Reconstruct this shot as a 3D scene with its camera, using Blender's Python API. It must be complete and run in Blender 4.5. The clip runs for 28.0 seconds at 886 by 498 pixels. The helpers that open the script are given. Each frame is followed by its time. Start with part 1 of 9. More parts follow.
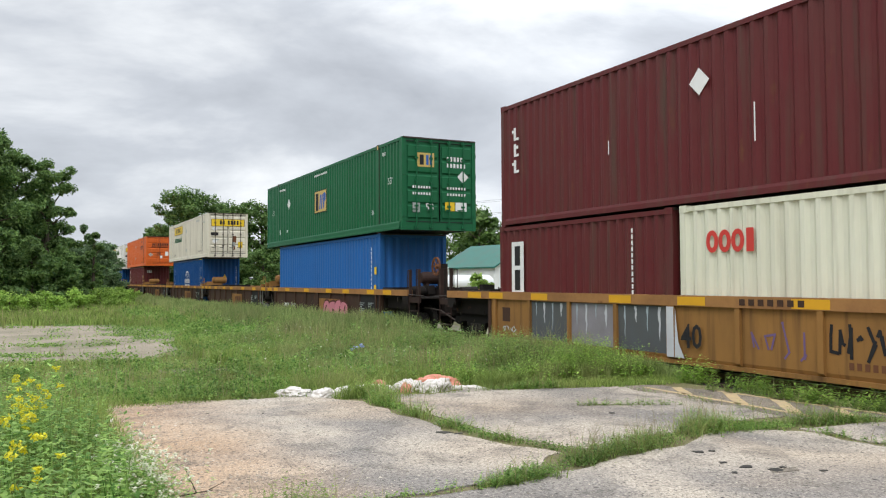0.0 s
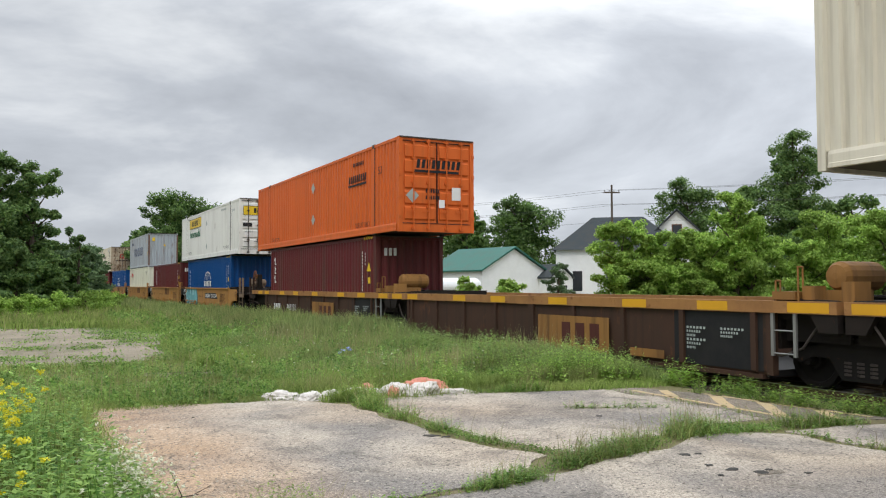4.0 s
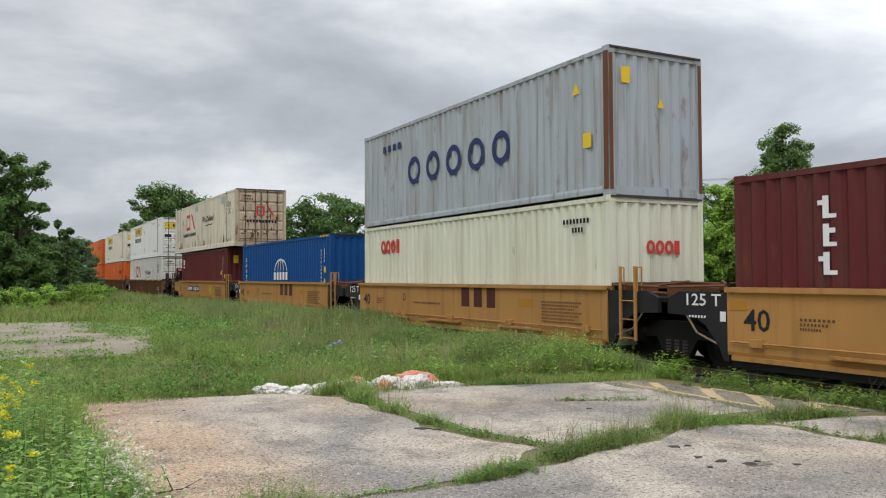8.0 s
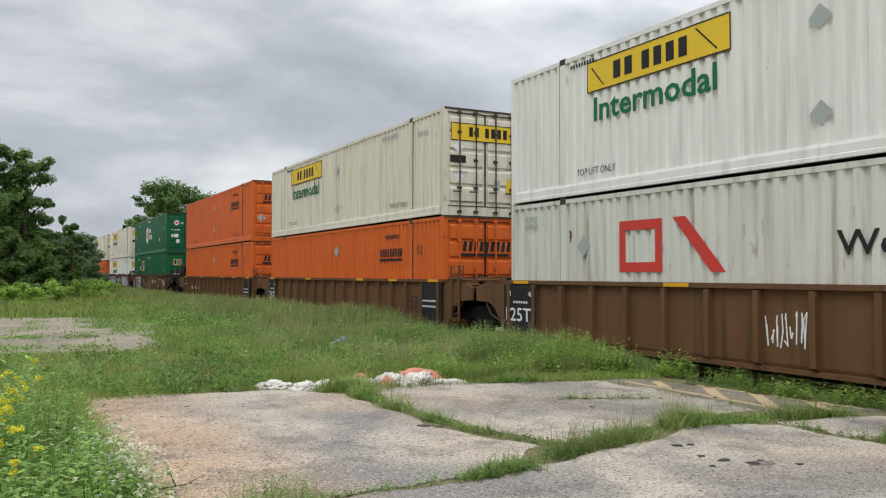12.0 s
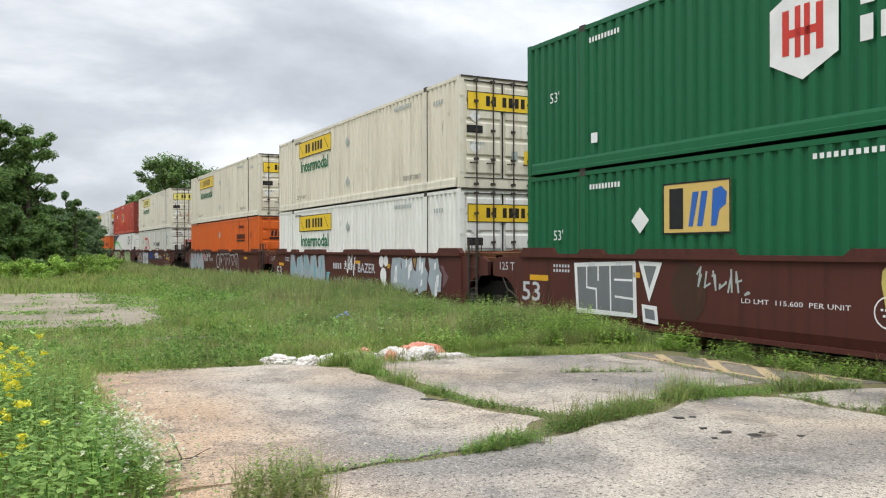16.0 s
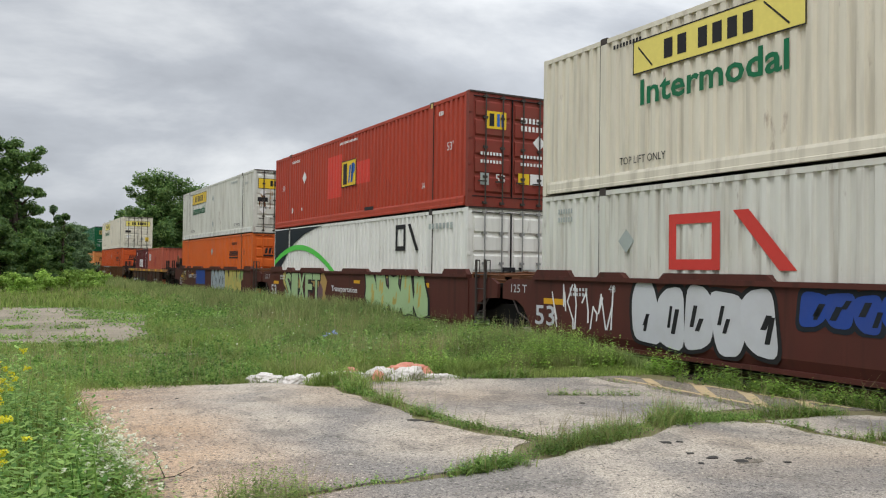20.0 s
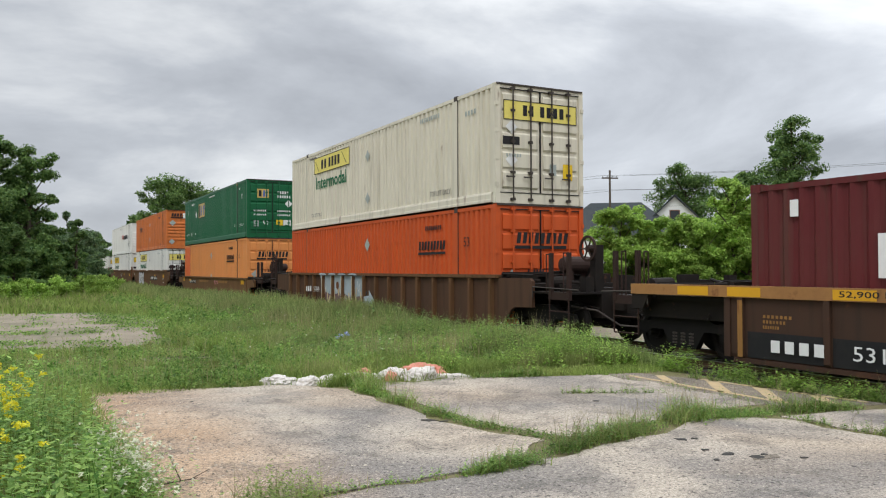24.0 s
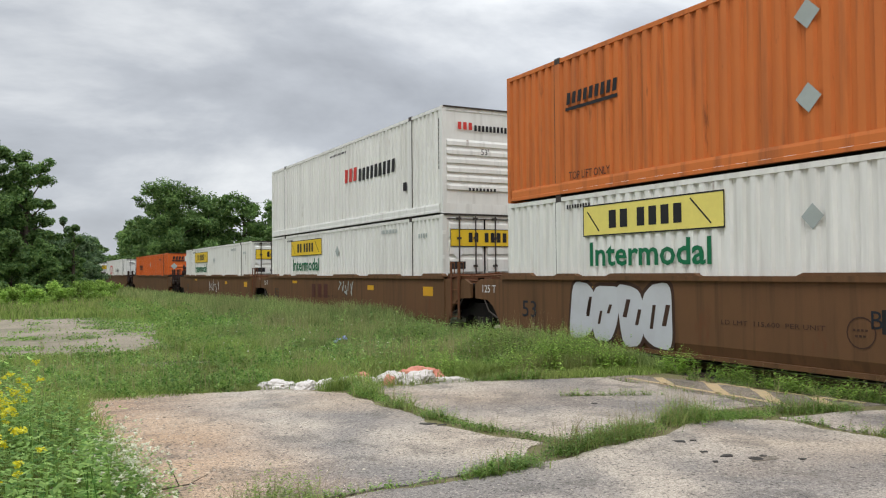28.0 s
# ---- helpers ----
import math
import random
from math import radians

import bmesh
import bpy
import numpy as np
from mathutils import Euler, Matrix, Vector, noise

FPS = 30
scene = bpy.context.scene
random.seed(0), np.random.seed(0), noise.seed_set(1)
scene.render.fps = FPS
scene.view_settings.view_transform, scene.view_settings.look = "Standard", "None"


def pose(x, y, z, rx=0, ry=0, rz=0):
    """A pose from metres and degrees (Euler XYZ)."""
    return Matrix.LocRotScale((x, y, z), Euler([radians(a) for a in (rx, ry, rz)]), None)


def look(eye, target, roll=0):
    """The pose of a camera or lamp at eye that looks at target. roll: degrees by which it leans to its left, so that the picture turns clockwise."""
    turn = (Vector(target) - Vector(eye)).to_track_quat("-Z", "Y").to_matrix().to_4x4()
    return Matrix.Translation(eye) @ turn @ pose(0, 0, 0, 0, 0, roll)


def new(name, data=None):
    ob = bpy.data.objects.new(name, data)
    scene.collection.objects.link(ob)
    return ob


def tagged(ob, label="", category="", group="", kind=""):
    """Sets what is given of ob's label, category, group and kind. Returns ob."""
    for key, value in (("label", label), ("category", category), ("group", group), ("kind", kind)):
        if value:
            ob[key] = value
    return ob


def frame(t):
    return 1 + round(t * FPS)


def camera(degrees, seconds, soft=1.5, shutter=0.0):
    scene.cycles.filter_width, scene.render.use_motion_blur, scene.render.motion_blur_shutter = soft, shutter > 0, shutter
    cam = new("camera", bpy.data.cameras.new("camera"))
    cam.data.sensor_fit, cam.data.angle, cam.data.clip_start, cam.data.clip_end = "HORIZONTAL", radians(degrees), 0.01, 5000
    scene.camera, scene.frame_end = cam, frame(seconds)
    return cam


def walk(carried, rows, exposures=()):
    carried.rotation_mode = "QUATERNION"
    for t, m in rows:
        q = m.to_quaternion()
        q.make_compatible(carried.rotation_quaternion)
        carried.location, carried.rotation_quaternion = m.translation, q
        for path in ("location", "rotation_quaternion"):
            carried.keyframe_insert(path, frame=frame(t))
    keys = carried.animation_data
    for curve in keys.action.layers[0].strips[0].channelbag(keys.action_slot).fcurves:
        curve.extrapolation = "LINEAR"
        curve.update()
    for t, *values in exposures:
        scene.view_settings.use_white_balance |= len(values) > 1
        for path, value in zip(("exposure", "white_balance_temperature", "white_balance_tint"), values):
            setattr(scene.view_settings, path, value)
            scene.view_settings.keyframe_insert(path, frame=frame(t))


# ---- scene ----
cam = camera(56.74, 28.0, soft=1.15)
EYE = (0.0, 0.0, 1.6)

# seconds, and the turn of the hand-held camera in degrees
PATH = [
    (0, 92.190, 0.283, -27.052),
    (0.5, 92.186, 0.086, -27.021),
    (1, 92.261, -0.150, -27.157),
    (1.5, 92.284, 0.013, -27.129),
    (2, 92.271, 0.169, -26.985),
    (2.5, 92.187, 0.311, -27.100),
    (3, 92.245, 0.340, -27.564),
    (3.5, 92.386, 0.255, -27.854),
    (5.5, 92.422, 0.218, -27.987),
    (6, 92.437, 0.049, -28.185),
    (6.5, 92.357, 0.207, -28.387),
    (7, 92.173, 0.224, -28.323),
    (7.5, 92.066, 0.199, -28.281),
    (8, 91.919, 0.267, -28.562),
    (8.5, 91.953, 0.174, -28.616),
    (9, 92.103, 0.257, -28.674),
    (9.5, 92.023, 0.392, -28.796),
    (10, 91.809, -0.127, -28.766),
    (10.5, 91.796, -0.503, -28.746),
    (11, 92.101, -0.585, -29.125),
    (11.5, 92.184, -0.514, -29.056),
    (12, 91.746, -0.041, -28.315),
    (12.5, 91.445, 0.115, -27.902),
    (14.5, 91.372, 0.808, -28.702),
    (15, 90.843, 0.376, -28.255),
    (15.5, 90.283, -0.039, -28.165),
    (16, 89.959, 0.178, -28.113),
    (16.5, 89.638, -0.197, -28.134),
    (17, 89.782, -0.264, -28.262),
    (17.5, 89.981, 0.038, -28.130),
    (18, 90.217, 0.320, -28.245),
    (18.5, 90.412, 0.412, -28.039),
    (19, 90.271, -0.370, -27.589),
    (19.5, 90.570, -0.908, -28.098),
    (20, 91.397, -0.753, -28.863),
    (20.5, 91.425, -0.707, -28.904),
    (21, 91.162, -0.806, -28.674),
    (21.5, 90.970, -0.373, -28.180),
    (23.5, 91.191, 0.065, -28.144),
    (24, 91.377, 0.138, -28.070),
    (24.5, 91.404, 0.213, -28.006),
    (25, 91.438, 0.296, -28.024),
    (25.5, 91.640, 0.297, -28.325),
    (26, 91.802, 0.095, -28.457),
    (26.5, 91.824, 0.012, -28.330),
    (27, 91.858, 0.025, -28.264),
    (27.5, 91.805, 0.225, -28.201),
    (28, 91.609, 0.450, -28.229),
]
walk(cam, [(t, pose(*EYE, rx, ry, rz)) for t, rx, ry, rz in PATH],
     [(0.0, 0.14), (1.0, 0.12), (2.0, 0.06), (3.0, 0.0), (6.0, -0.07), (7.0, -0.06), (8.0, -0.16), (9.0, -0.12), (10.0, -0.12), (12.0, -0.14), (15.0, -0.04), (16.0, 0.22), (17.0, 0.04), (18.0, 0.0),
      (19.0, 0.03), (20.0, -0.13), (21.0, -0.02), (24.0, -0.1), (25.0, 0.02), (26.0, 0.07), (27.0, -0.06), (28.0, -0.1)])

# seconds, and the metres that the train has rolled towards the camera
TRAVEL = [
    (0, 0.00), (1, 15.61), (2, 31.28), (3, 46.90), (4, 62.48), (5, 78.04), (6, 93.66), (7, 109.26), (8, 124.79),
    (9, 140.45), (10, 156.10), (11, 171.91), (12, 187.59), (13, 203.29), (14, 219.00), (15, 234.84), (16, 250.75),
    (17, 266.62), (18, 282.51), (19, 298.51), (20, 314.35), (21, 330.37), (22, 346.38), (23, 362.39), (24, 378.29),
    (25, 394.30), (26, 410.32), (27, 426.35), (28, 442.31),
]


# ---- world and light ----
def link(tree, a, b):
    tree.links.new(a, b)


def make_world():
    world = bpy.data.worlds.new("overcast_sky")
    scene.world = world
    world.use_nodes = True
    nt = world.node_tree
    nt.nodes.clear()
    out = nt.nodes.new("ShaderNodeOutputWorld")
    back = nt.nodes.new("ShaderNodeBackground")
    sky = nt.nodes.new("ShaderNodeTexSky")
    sky.sky_type = "NISHITA"
    sky.sun_disc = False
    sky.sun_elevation = radians(52)
    sky.sun_rotation = radians(SUN_ROTATION)
    coord = nt.nodes.new("ShaderNodeTexCoord")
    flat = nt.nodes.new("ShaderNodeMapping")
    flat.inputs["Scale"].default_value = (1.5, 1.5, 4.2)
    flat.inputs["Location"].default_value = CLOUD_SHIFT
    link(nt, coord.outputs["Generated"], flat.inputs["Vector"])
    big = nt.nodes.new("ShaderNodeTexNoise")
    big.inputs["Scale"].default_value = 1.25
    big.inputs["Detail"].default_value = 7.0
    big.inputs["Roughness"].default_value = 0.55
    big.inputs["Distortion"].default_value = 0.35
    link(nt, flat.outputs["Vector"], big.inputs["Vector"])
    ramp = nt.nodes.new("ShaderNodeValToRGB")
    stops = ramp.color_ramp
    stops.elements[0].position, stops.elements[0].color = 0.33, (0.38, 0.405, 0.45, 1)
    stops.elements[1].position, stops.elements[1].color = 0.64, (0.94, 0.97, 1.0, 1)
    mid = stops.elements.new(0.5)
    mid.color = (0.6, 0.635, 0.69, 1)
    link(nt, big.outputs["Fac"], ramp.inputs["Fac"])
    # an overcast sky is brighter towards the zenith
    split = nt.nodes.new("ShaderNodeSeparateXYZ")
    link(nt, coord.outputs["Generated"], split.inputs["Vector"])
    lift = nt.nodes.new("ShaderNodeMapRange")
    lift.inputs["From Min"].default_value, lift.inputs["From Max"].default_value = 0.3, 1.0
    lift.inputs["To Min"].default_value, lift.inputs["To Max"].default_value = 1.0, 3.6
    link(nt, split.outputs["Z"], lift.inputs["Value"])
    # and brighter round the hidden sun's side
    glow = nt.nodes.new("ShaderNodeMapRange")
    glow.inputs["From Min"].default_value, glow.inputs["From Max"].default_value = 0.25, 0.95
    glow.inputs["To Min"].default_value, glow.inputs["To Max"].default_value = 1.0, 1.45
    link(nt, split.outputs["X"], glow.inputs["Value"])
    both = nt.nodes.new("ShaderNodeMath")
    both.operation = "MULTIPLY"
    link(nt, glow.outputs["Result"], both.inputs[0])
    link(nt, lift.outputs["Result"], both.inputs[1])
    cloud = nt.nodes.new("ShaderNodeVectorMath")
    cloud.operation = "SCALE"
    link(nt, ramp.outputs["Color"], cloud.inputs[0])
    link(nt, both.outputs["Value"], cloud.inputs["Scale"])
    dim = nt.nodes.new("ShaderNodeVectorMath")
    dim.operation = "SCALE"
    dim.inputs["Scale"].default_value = 0.06
    link(nt, sky.outputs["Color"], dim.inputs[0])
    mix = nt.nodes.new("ShaderNodeMix")
    mix.data_type = "RGBA"
    mix.inputs["Factor"].default_value = 0.93
    link(nt, dim.outputs["Vector"], mix.inputs["A"])
    link(nt, cloud.outputs["Vector"], mix.inputs["B"])
    link(nt, mix.outputs["Result"], back.inputs["Color"])
    back.inputs["Strength"].default_value = 1.0
    link(nt, back.outputs["Background"], out.inputs["Surface"])


SUN_ROTATION = 200.0
CLOUD_SHIFT = (3.4, 1.2, 0.55)
make_world()
sun_data = bpy.data.lights.new("sun", "SUN")
sun_data.energy, sun_data.angle, sun_data.color = 1.1, radians(25), (1.0, 0.97, 0.92)
sun = new("sun", sun_data)
sun.matrix_basis = look((-30, -30, 55), (0, 0, 0))


# ---- materials ----
MATS = {}


def paint(name, color, rough=0.55, metal=0.0, dirt=0.25, dirt_color=(0.09, 0.07, 0.05), rust=0.0, scale=1.2, bump=0.08, fine=60.0,
          streak=1.0, spec=0.2):
    """A weathered surface: two scales of soiling, optional rust patches and fine relief."""
    if name in MATS:
        return MATS[name]
    m = bpy.data.materials.new(name)
    MATS[name] = m
    m.use_nodes = True
    nt = m.node_tree
    bsdf = nt.nodes["Principled BSDF"]
    coord = nt.nodes.new("ShaderNodeTexCoord")
    info = nt.nodes.new("ShaderNodeObjectInfo")
    shift = nt.nodes.new("ShaderNodeVectorMath")
    shift.operation = "MULTIPLY_ADD"
    shift.inputs[1].default_value = (1, 1, 1.0 / max(streak, 0.01))
    link(nt, coord.outputs["Object"], shift.inputs[0])
    spread = nt.nodes.new("ShaderNodeVectorMath")
    spread.operation = "SCALE"
    spread.inputs[0].default_value = (17.0, 31.0, 23.0)
    link(nt, info.outputs["Random"], spread.inputs["Scale"])
    link(nt, spread.outputs["Vector"], shift.inputs[2])

    def noise_at(size, detail, low, high):
        tex = nt.nodes.new("ShaderNodeTexNoise")
        tex.inputs["Scale"].default_value = size
        tex.inputs["Detail"].default_value = detail
        tex.inputs["Roughness"].default_value = 0.62
        link(nt, shift.outputs["Vector"], tex.inputs["Vector"])
        rng = nt.nodes.new("ShaderNodeMapRange")
        rng.inputs["From Min"].default_value, rng.inputs["From Max"].default_value = low, high
        link(nt, tex.outputs["Fac"], rng.inputs["Value"])
        return tex, rng

    def blend(a, b, fac, amount):
        mul = nt.nodes.new("ShaderNodeMath")
        mul.operation = "MULTIPLY"
        mul.inputs[1].default_value = amount
        link(nt, fac, mul.inputs[0])
        mix = nt.nodes.new("ShaderNodeMix")
        mix.data_type = "RGBA"
        link(nt, mul.outputs["Value"], mix.inputs["Factor"])
        for value, slot in ((a, "A"), (b, "B")):
            if isinstance(value, tuple):
                mix.inputs[slot].default_value = (*value, 1)
            else:
                link(nt, value, mix.inputs[slot])
        return mix.outputs["Result"]

    _, wide = noise_at(scale, 5.0, 0.42, 0.72)
    _, small = noise_at(scale * 9.0, 4.0, 0.45, 0.75)
    shade = blend(tuple(color), tuple(min(1.0, c * 1.22) for c in color), small.outputs["Result"], 0.5)
    shade = blend(shade, tuple(dirt_color), wide.outputs["Result"], dirt)
    shade = blend(shade, tuple(c * 0.5 for c in dirt_color), small.outputs["Result"], dirt * 0.45)
    if streak >= 2:
        # runs of dirt down the wall
        long_ = nt.nodes.new("ShaderNodeVectorMath")
        long_.operation = "MULTIPLY_ADD"
        long_.inputs[1].default_value = (5.5, 5.5, 0.32)
        link(nt, coord.outputs["Object"], long_.inputs[0])
        link(nt, spread.outputs["Vector"], long_.inputs[2])
        run = nt.nodes.new("ShaderNodeTexNoise")
        run.inputs["Scale"].default_value, run.inputs["Detail"].default_value = 1.0, 5.0
        link(nt, long_.outputs["Vector"], run.inputs["Vector"])
        cut = nt.nodes.new("ShaderNodeMapRange")
        cut.inputs["From Min"].default_value, cut.inputs["From Max"].default_value = 0.52, 0.78
        link(nt, run.outputs["Fac"], cut.inputs["Value"])
        shade = blend(shade, tuple(c * 0.8 for c in dirt_color), cut.outputs["Result"], min(0.85, dirt * 2.0 + rust))
    if rust:
        _, patch = noise_at(scale * 2.6, 8.0, 0.66 - 0.16 * rust, 0.78 - 0.16 * rust)
        shade = blend(shade, (0.13, 0.05, 0.022), patch.outputs["Result"], 0.85)
    link(nt, shade, bsdf.inputs["Base Color"])
    bsdf.inputs["Roughness"].default_value = rough
    bsdf.inputs["Metallic"].default_value = metal
    bsdf.inputs["Specular IOR Level"].default_value = spec
    if bump:
        tex = nt.nodes.new("ShaderNodeTexNoise")
        tex.inputs["Scale"].default_value = fine
        tex.inputs["Detail"].default_value = 3.0
        link(nt, coord.outputs["Object"], tex.inputs["Vector"])
        rise = nt.nodes.new("ShaderNodeBump")
        rise.inputs["Strength"].default_value = bump
        rise.inputs["Distance"].default_value = 0.02
        link(nt, tex.outputs["Fac"], rise.inputs["Height"])
        link(nt, rise.outputs["Normal"], bsdf.inputs["Normal"])
    return m


def leafy(name, dark, light, rough=0.6, through_light=0.25, withered=0.0):
    """Foliage: each leaf or blade takes its own green, and lets some light through."""
    m = bpy.data.materials.new(name)
    MATS[name] = m
    m.use_nodes = True
    nt = m.node_tree
    bsdf = nt.nodes["Principled BSDF"]
    geo = nt.nodes.new("ShaderNodeNewGeometry")
    ramp = nt.nodes.new("ShaderNodeValToRGB")
    ramp.color_ramp.elements[0].color = (*dark, 1)
    ramp.color_ramp.elements[1].color = (*light, 1)
    link(nt, geo.outputs["Random Per Island"], ramp.inputs["Fac"])
    tex = nt.nodes.new("ShaderNodeTexNoise")
    tex.inputs["Scale"].default_value = 0.55
    tex.inputs["Detail"].default_value = 4.0
    link(nt, geo.outputs["Position"], tex.inputs["Vector"])
    rng = nt.nodes.new("ShaderNodeMapRange")
    rng.inputs["From Min"].default_value, rng.inputs["From Max"].default_value = 0.3, 0.7
    rng.inputs["To Min"].default_value, rng.inputs["To Max"].default_value = 0.72, 1.25
    link(nt, tex.outputs["Fac"], rng.inputs["Value"])
    vary = nt.nodes.new("ShaderNodeVectorMath")
    vary.operation = "SCALE"
    link(nt, ramp.outputs["Color"], vary.inputs[0])
    if withered:
        # patches of straw among the green
        patch = nt.nodes.new("ShaderNodeTexNoise")
        patch.inputs["Scale"].default_value, patch.inputs["Detail"].default_value = 0.9, 6.0
        link(nt, geo.outputs["Position"], patch.inputs["Vector"])
        cut = nt.nodes.new("ShaderNodeMapRange")
        cut.inputs["From Min"].default_value, cut.inputs["From Max"].default_value = 0.47, 0.7
        cut.inputs["To Max"].default_value = withered
        link(nt, patch.outputs["Fac"], cut.inputs["Value"])
        straw = nt.nodes.new("ShaderNodeMix")
        straw.data_type = "RGBA"
        link(nt, cut.outputs["Result"], straw.inputs["Factor"])
        link(nt, ramp.outputs["Color"], straw.inputs["A"])
        straw.inputs["B"].default_value = (0.4, 0.37, 0.17, 1)
        link(nt, straw.outputs["Result"], vary.inputs[0])
    link(nt, rng.outputs["Result"], vary.inputs["Scale"])
    link(nt, vary.outputs["Vector"], bsdf.inputs["Base Color"])
    bsdf.inputs["Roughness"].default_value = rough
    bsdf.inputs["Specular IOR Level"].default_value = 0.25
    lets = nt.nodes.new("ShaderNodeBsdfTranslucent")
    link(nt, vary.outputs["Vector"], lets.inputs["Color"])
    mix = nt.nodes.new("ShaderNodeMixShader")
    mix.inputs["Fac"].default_value = through_light
    link(nt, bsdf.outputs["BSDF"], mix.inputs[1])
    link(nt, lets.outputs["BSDF"], mix.inputs[2])
    link(nt, mix.outputs["Shader"], nt.nodes["Material Output"].inputs["Surface"])
    return m


def ground_mat(name, a, b, c, big=0.35, small=6.0, grit=140.0, bump=0.4, rough=0.9):
    """Three colours laid over one another by broad stains, patches and grit."""
    m = bpy.data.materials.new(name)
    MATS[name] = m
    m.use_nodes = True
    nt = m.node_tree
    bsdf = nt.nodes["Principled BSDF"]
    geo = nt.nodes.new("ShaderNodeNewGeometry")
    last = None
    texs = []
    for size, detail, low, high in ((big, 6.0, 0.38, 0.62), (small, 5.0, 0.42, 0.68), (grit, 2.0, 0.35, 0.7)):
        tex = nt.nodes.new("ShaderNodeTexNoise")
        tex.inputs["Scale"].default_value = size
        tex.inputs["Detail"].default_value = detail
        tex.inputs["Distortion"].default_value = 0.3
        link(nt, geo.outputs["Position"], tex.inputs["Vector"])
        rng = nt.nodes.new("ShaderNodeMapRange")
        rng.inputs["From Min"].default_value, rng.inputs["From Max"].default_value = low, high
        link(nt, tex.outputs["Fac"], rng.inputs["Value"])
        texs.append(rng.outputs["Result"])
    mixes = []
    for fac, color, amount in ((texs[0], b, 1.0), (texs[1], c, 0.45), (texs[2], tuple(v * 0.4 for v in a), 0.55)):
        mul = nt.nodes.new("ShaderNodeMath")
        mul.operation = "MULTIPLY"
        mul.inputs[1].default_value = amount
        link(nt, fac, mul.inputs[0])
        mix = nt.nodes.new("ShaderNodeMix")
        mix.data_type = "RGBA"
        link(nt, mul.outputs["Value"], mix.inputs["Factor"])
        if last is None:
            mix.inputs["A"].default_value = (*a, 1)
        else:
            link(nt, last, mix.inputs["A"])
        mix.inputs["B"].default_value = (*color, 1)
        last = mix.outputs["Result"]
    link(nt, last, bsdf.inputs["Base Color"])
    bsdf.inputs["Roughness"].default_value = rough
    bsdf.inputs["Specular IOR Level"].default_value = 0.2
    rise = nt.nodes.new("ShaderNodeBump")
    rise.inputs["Strength"].default_value = bump
    rise.inputs["Distance"].default_value = 0.01
    link(nt, texs[2], rise.inputs["Height"])
    link(nt, rise.outputs["Normal"], bsdf.inputs["Normal"])
    return m


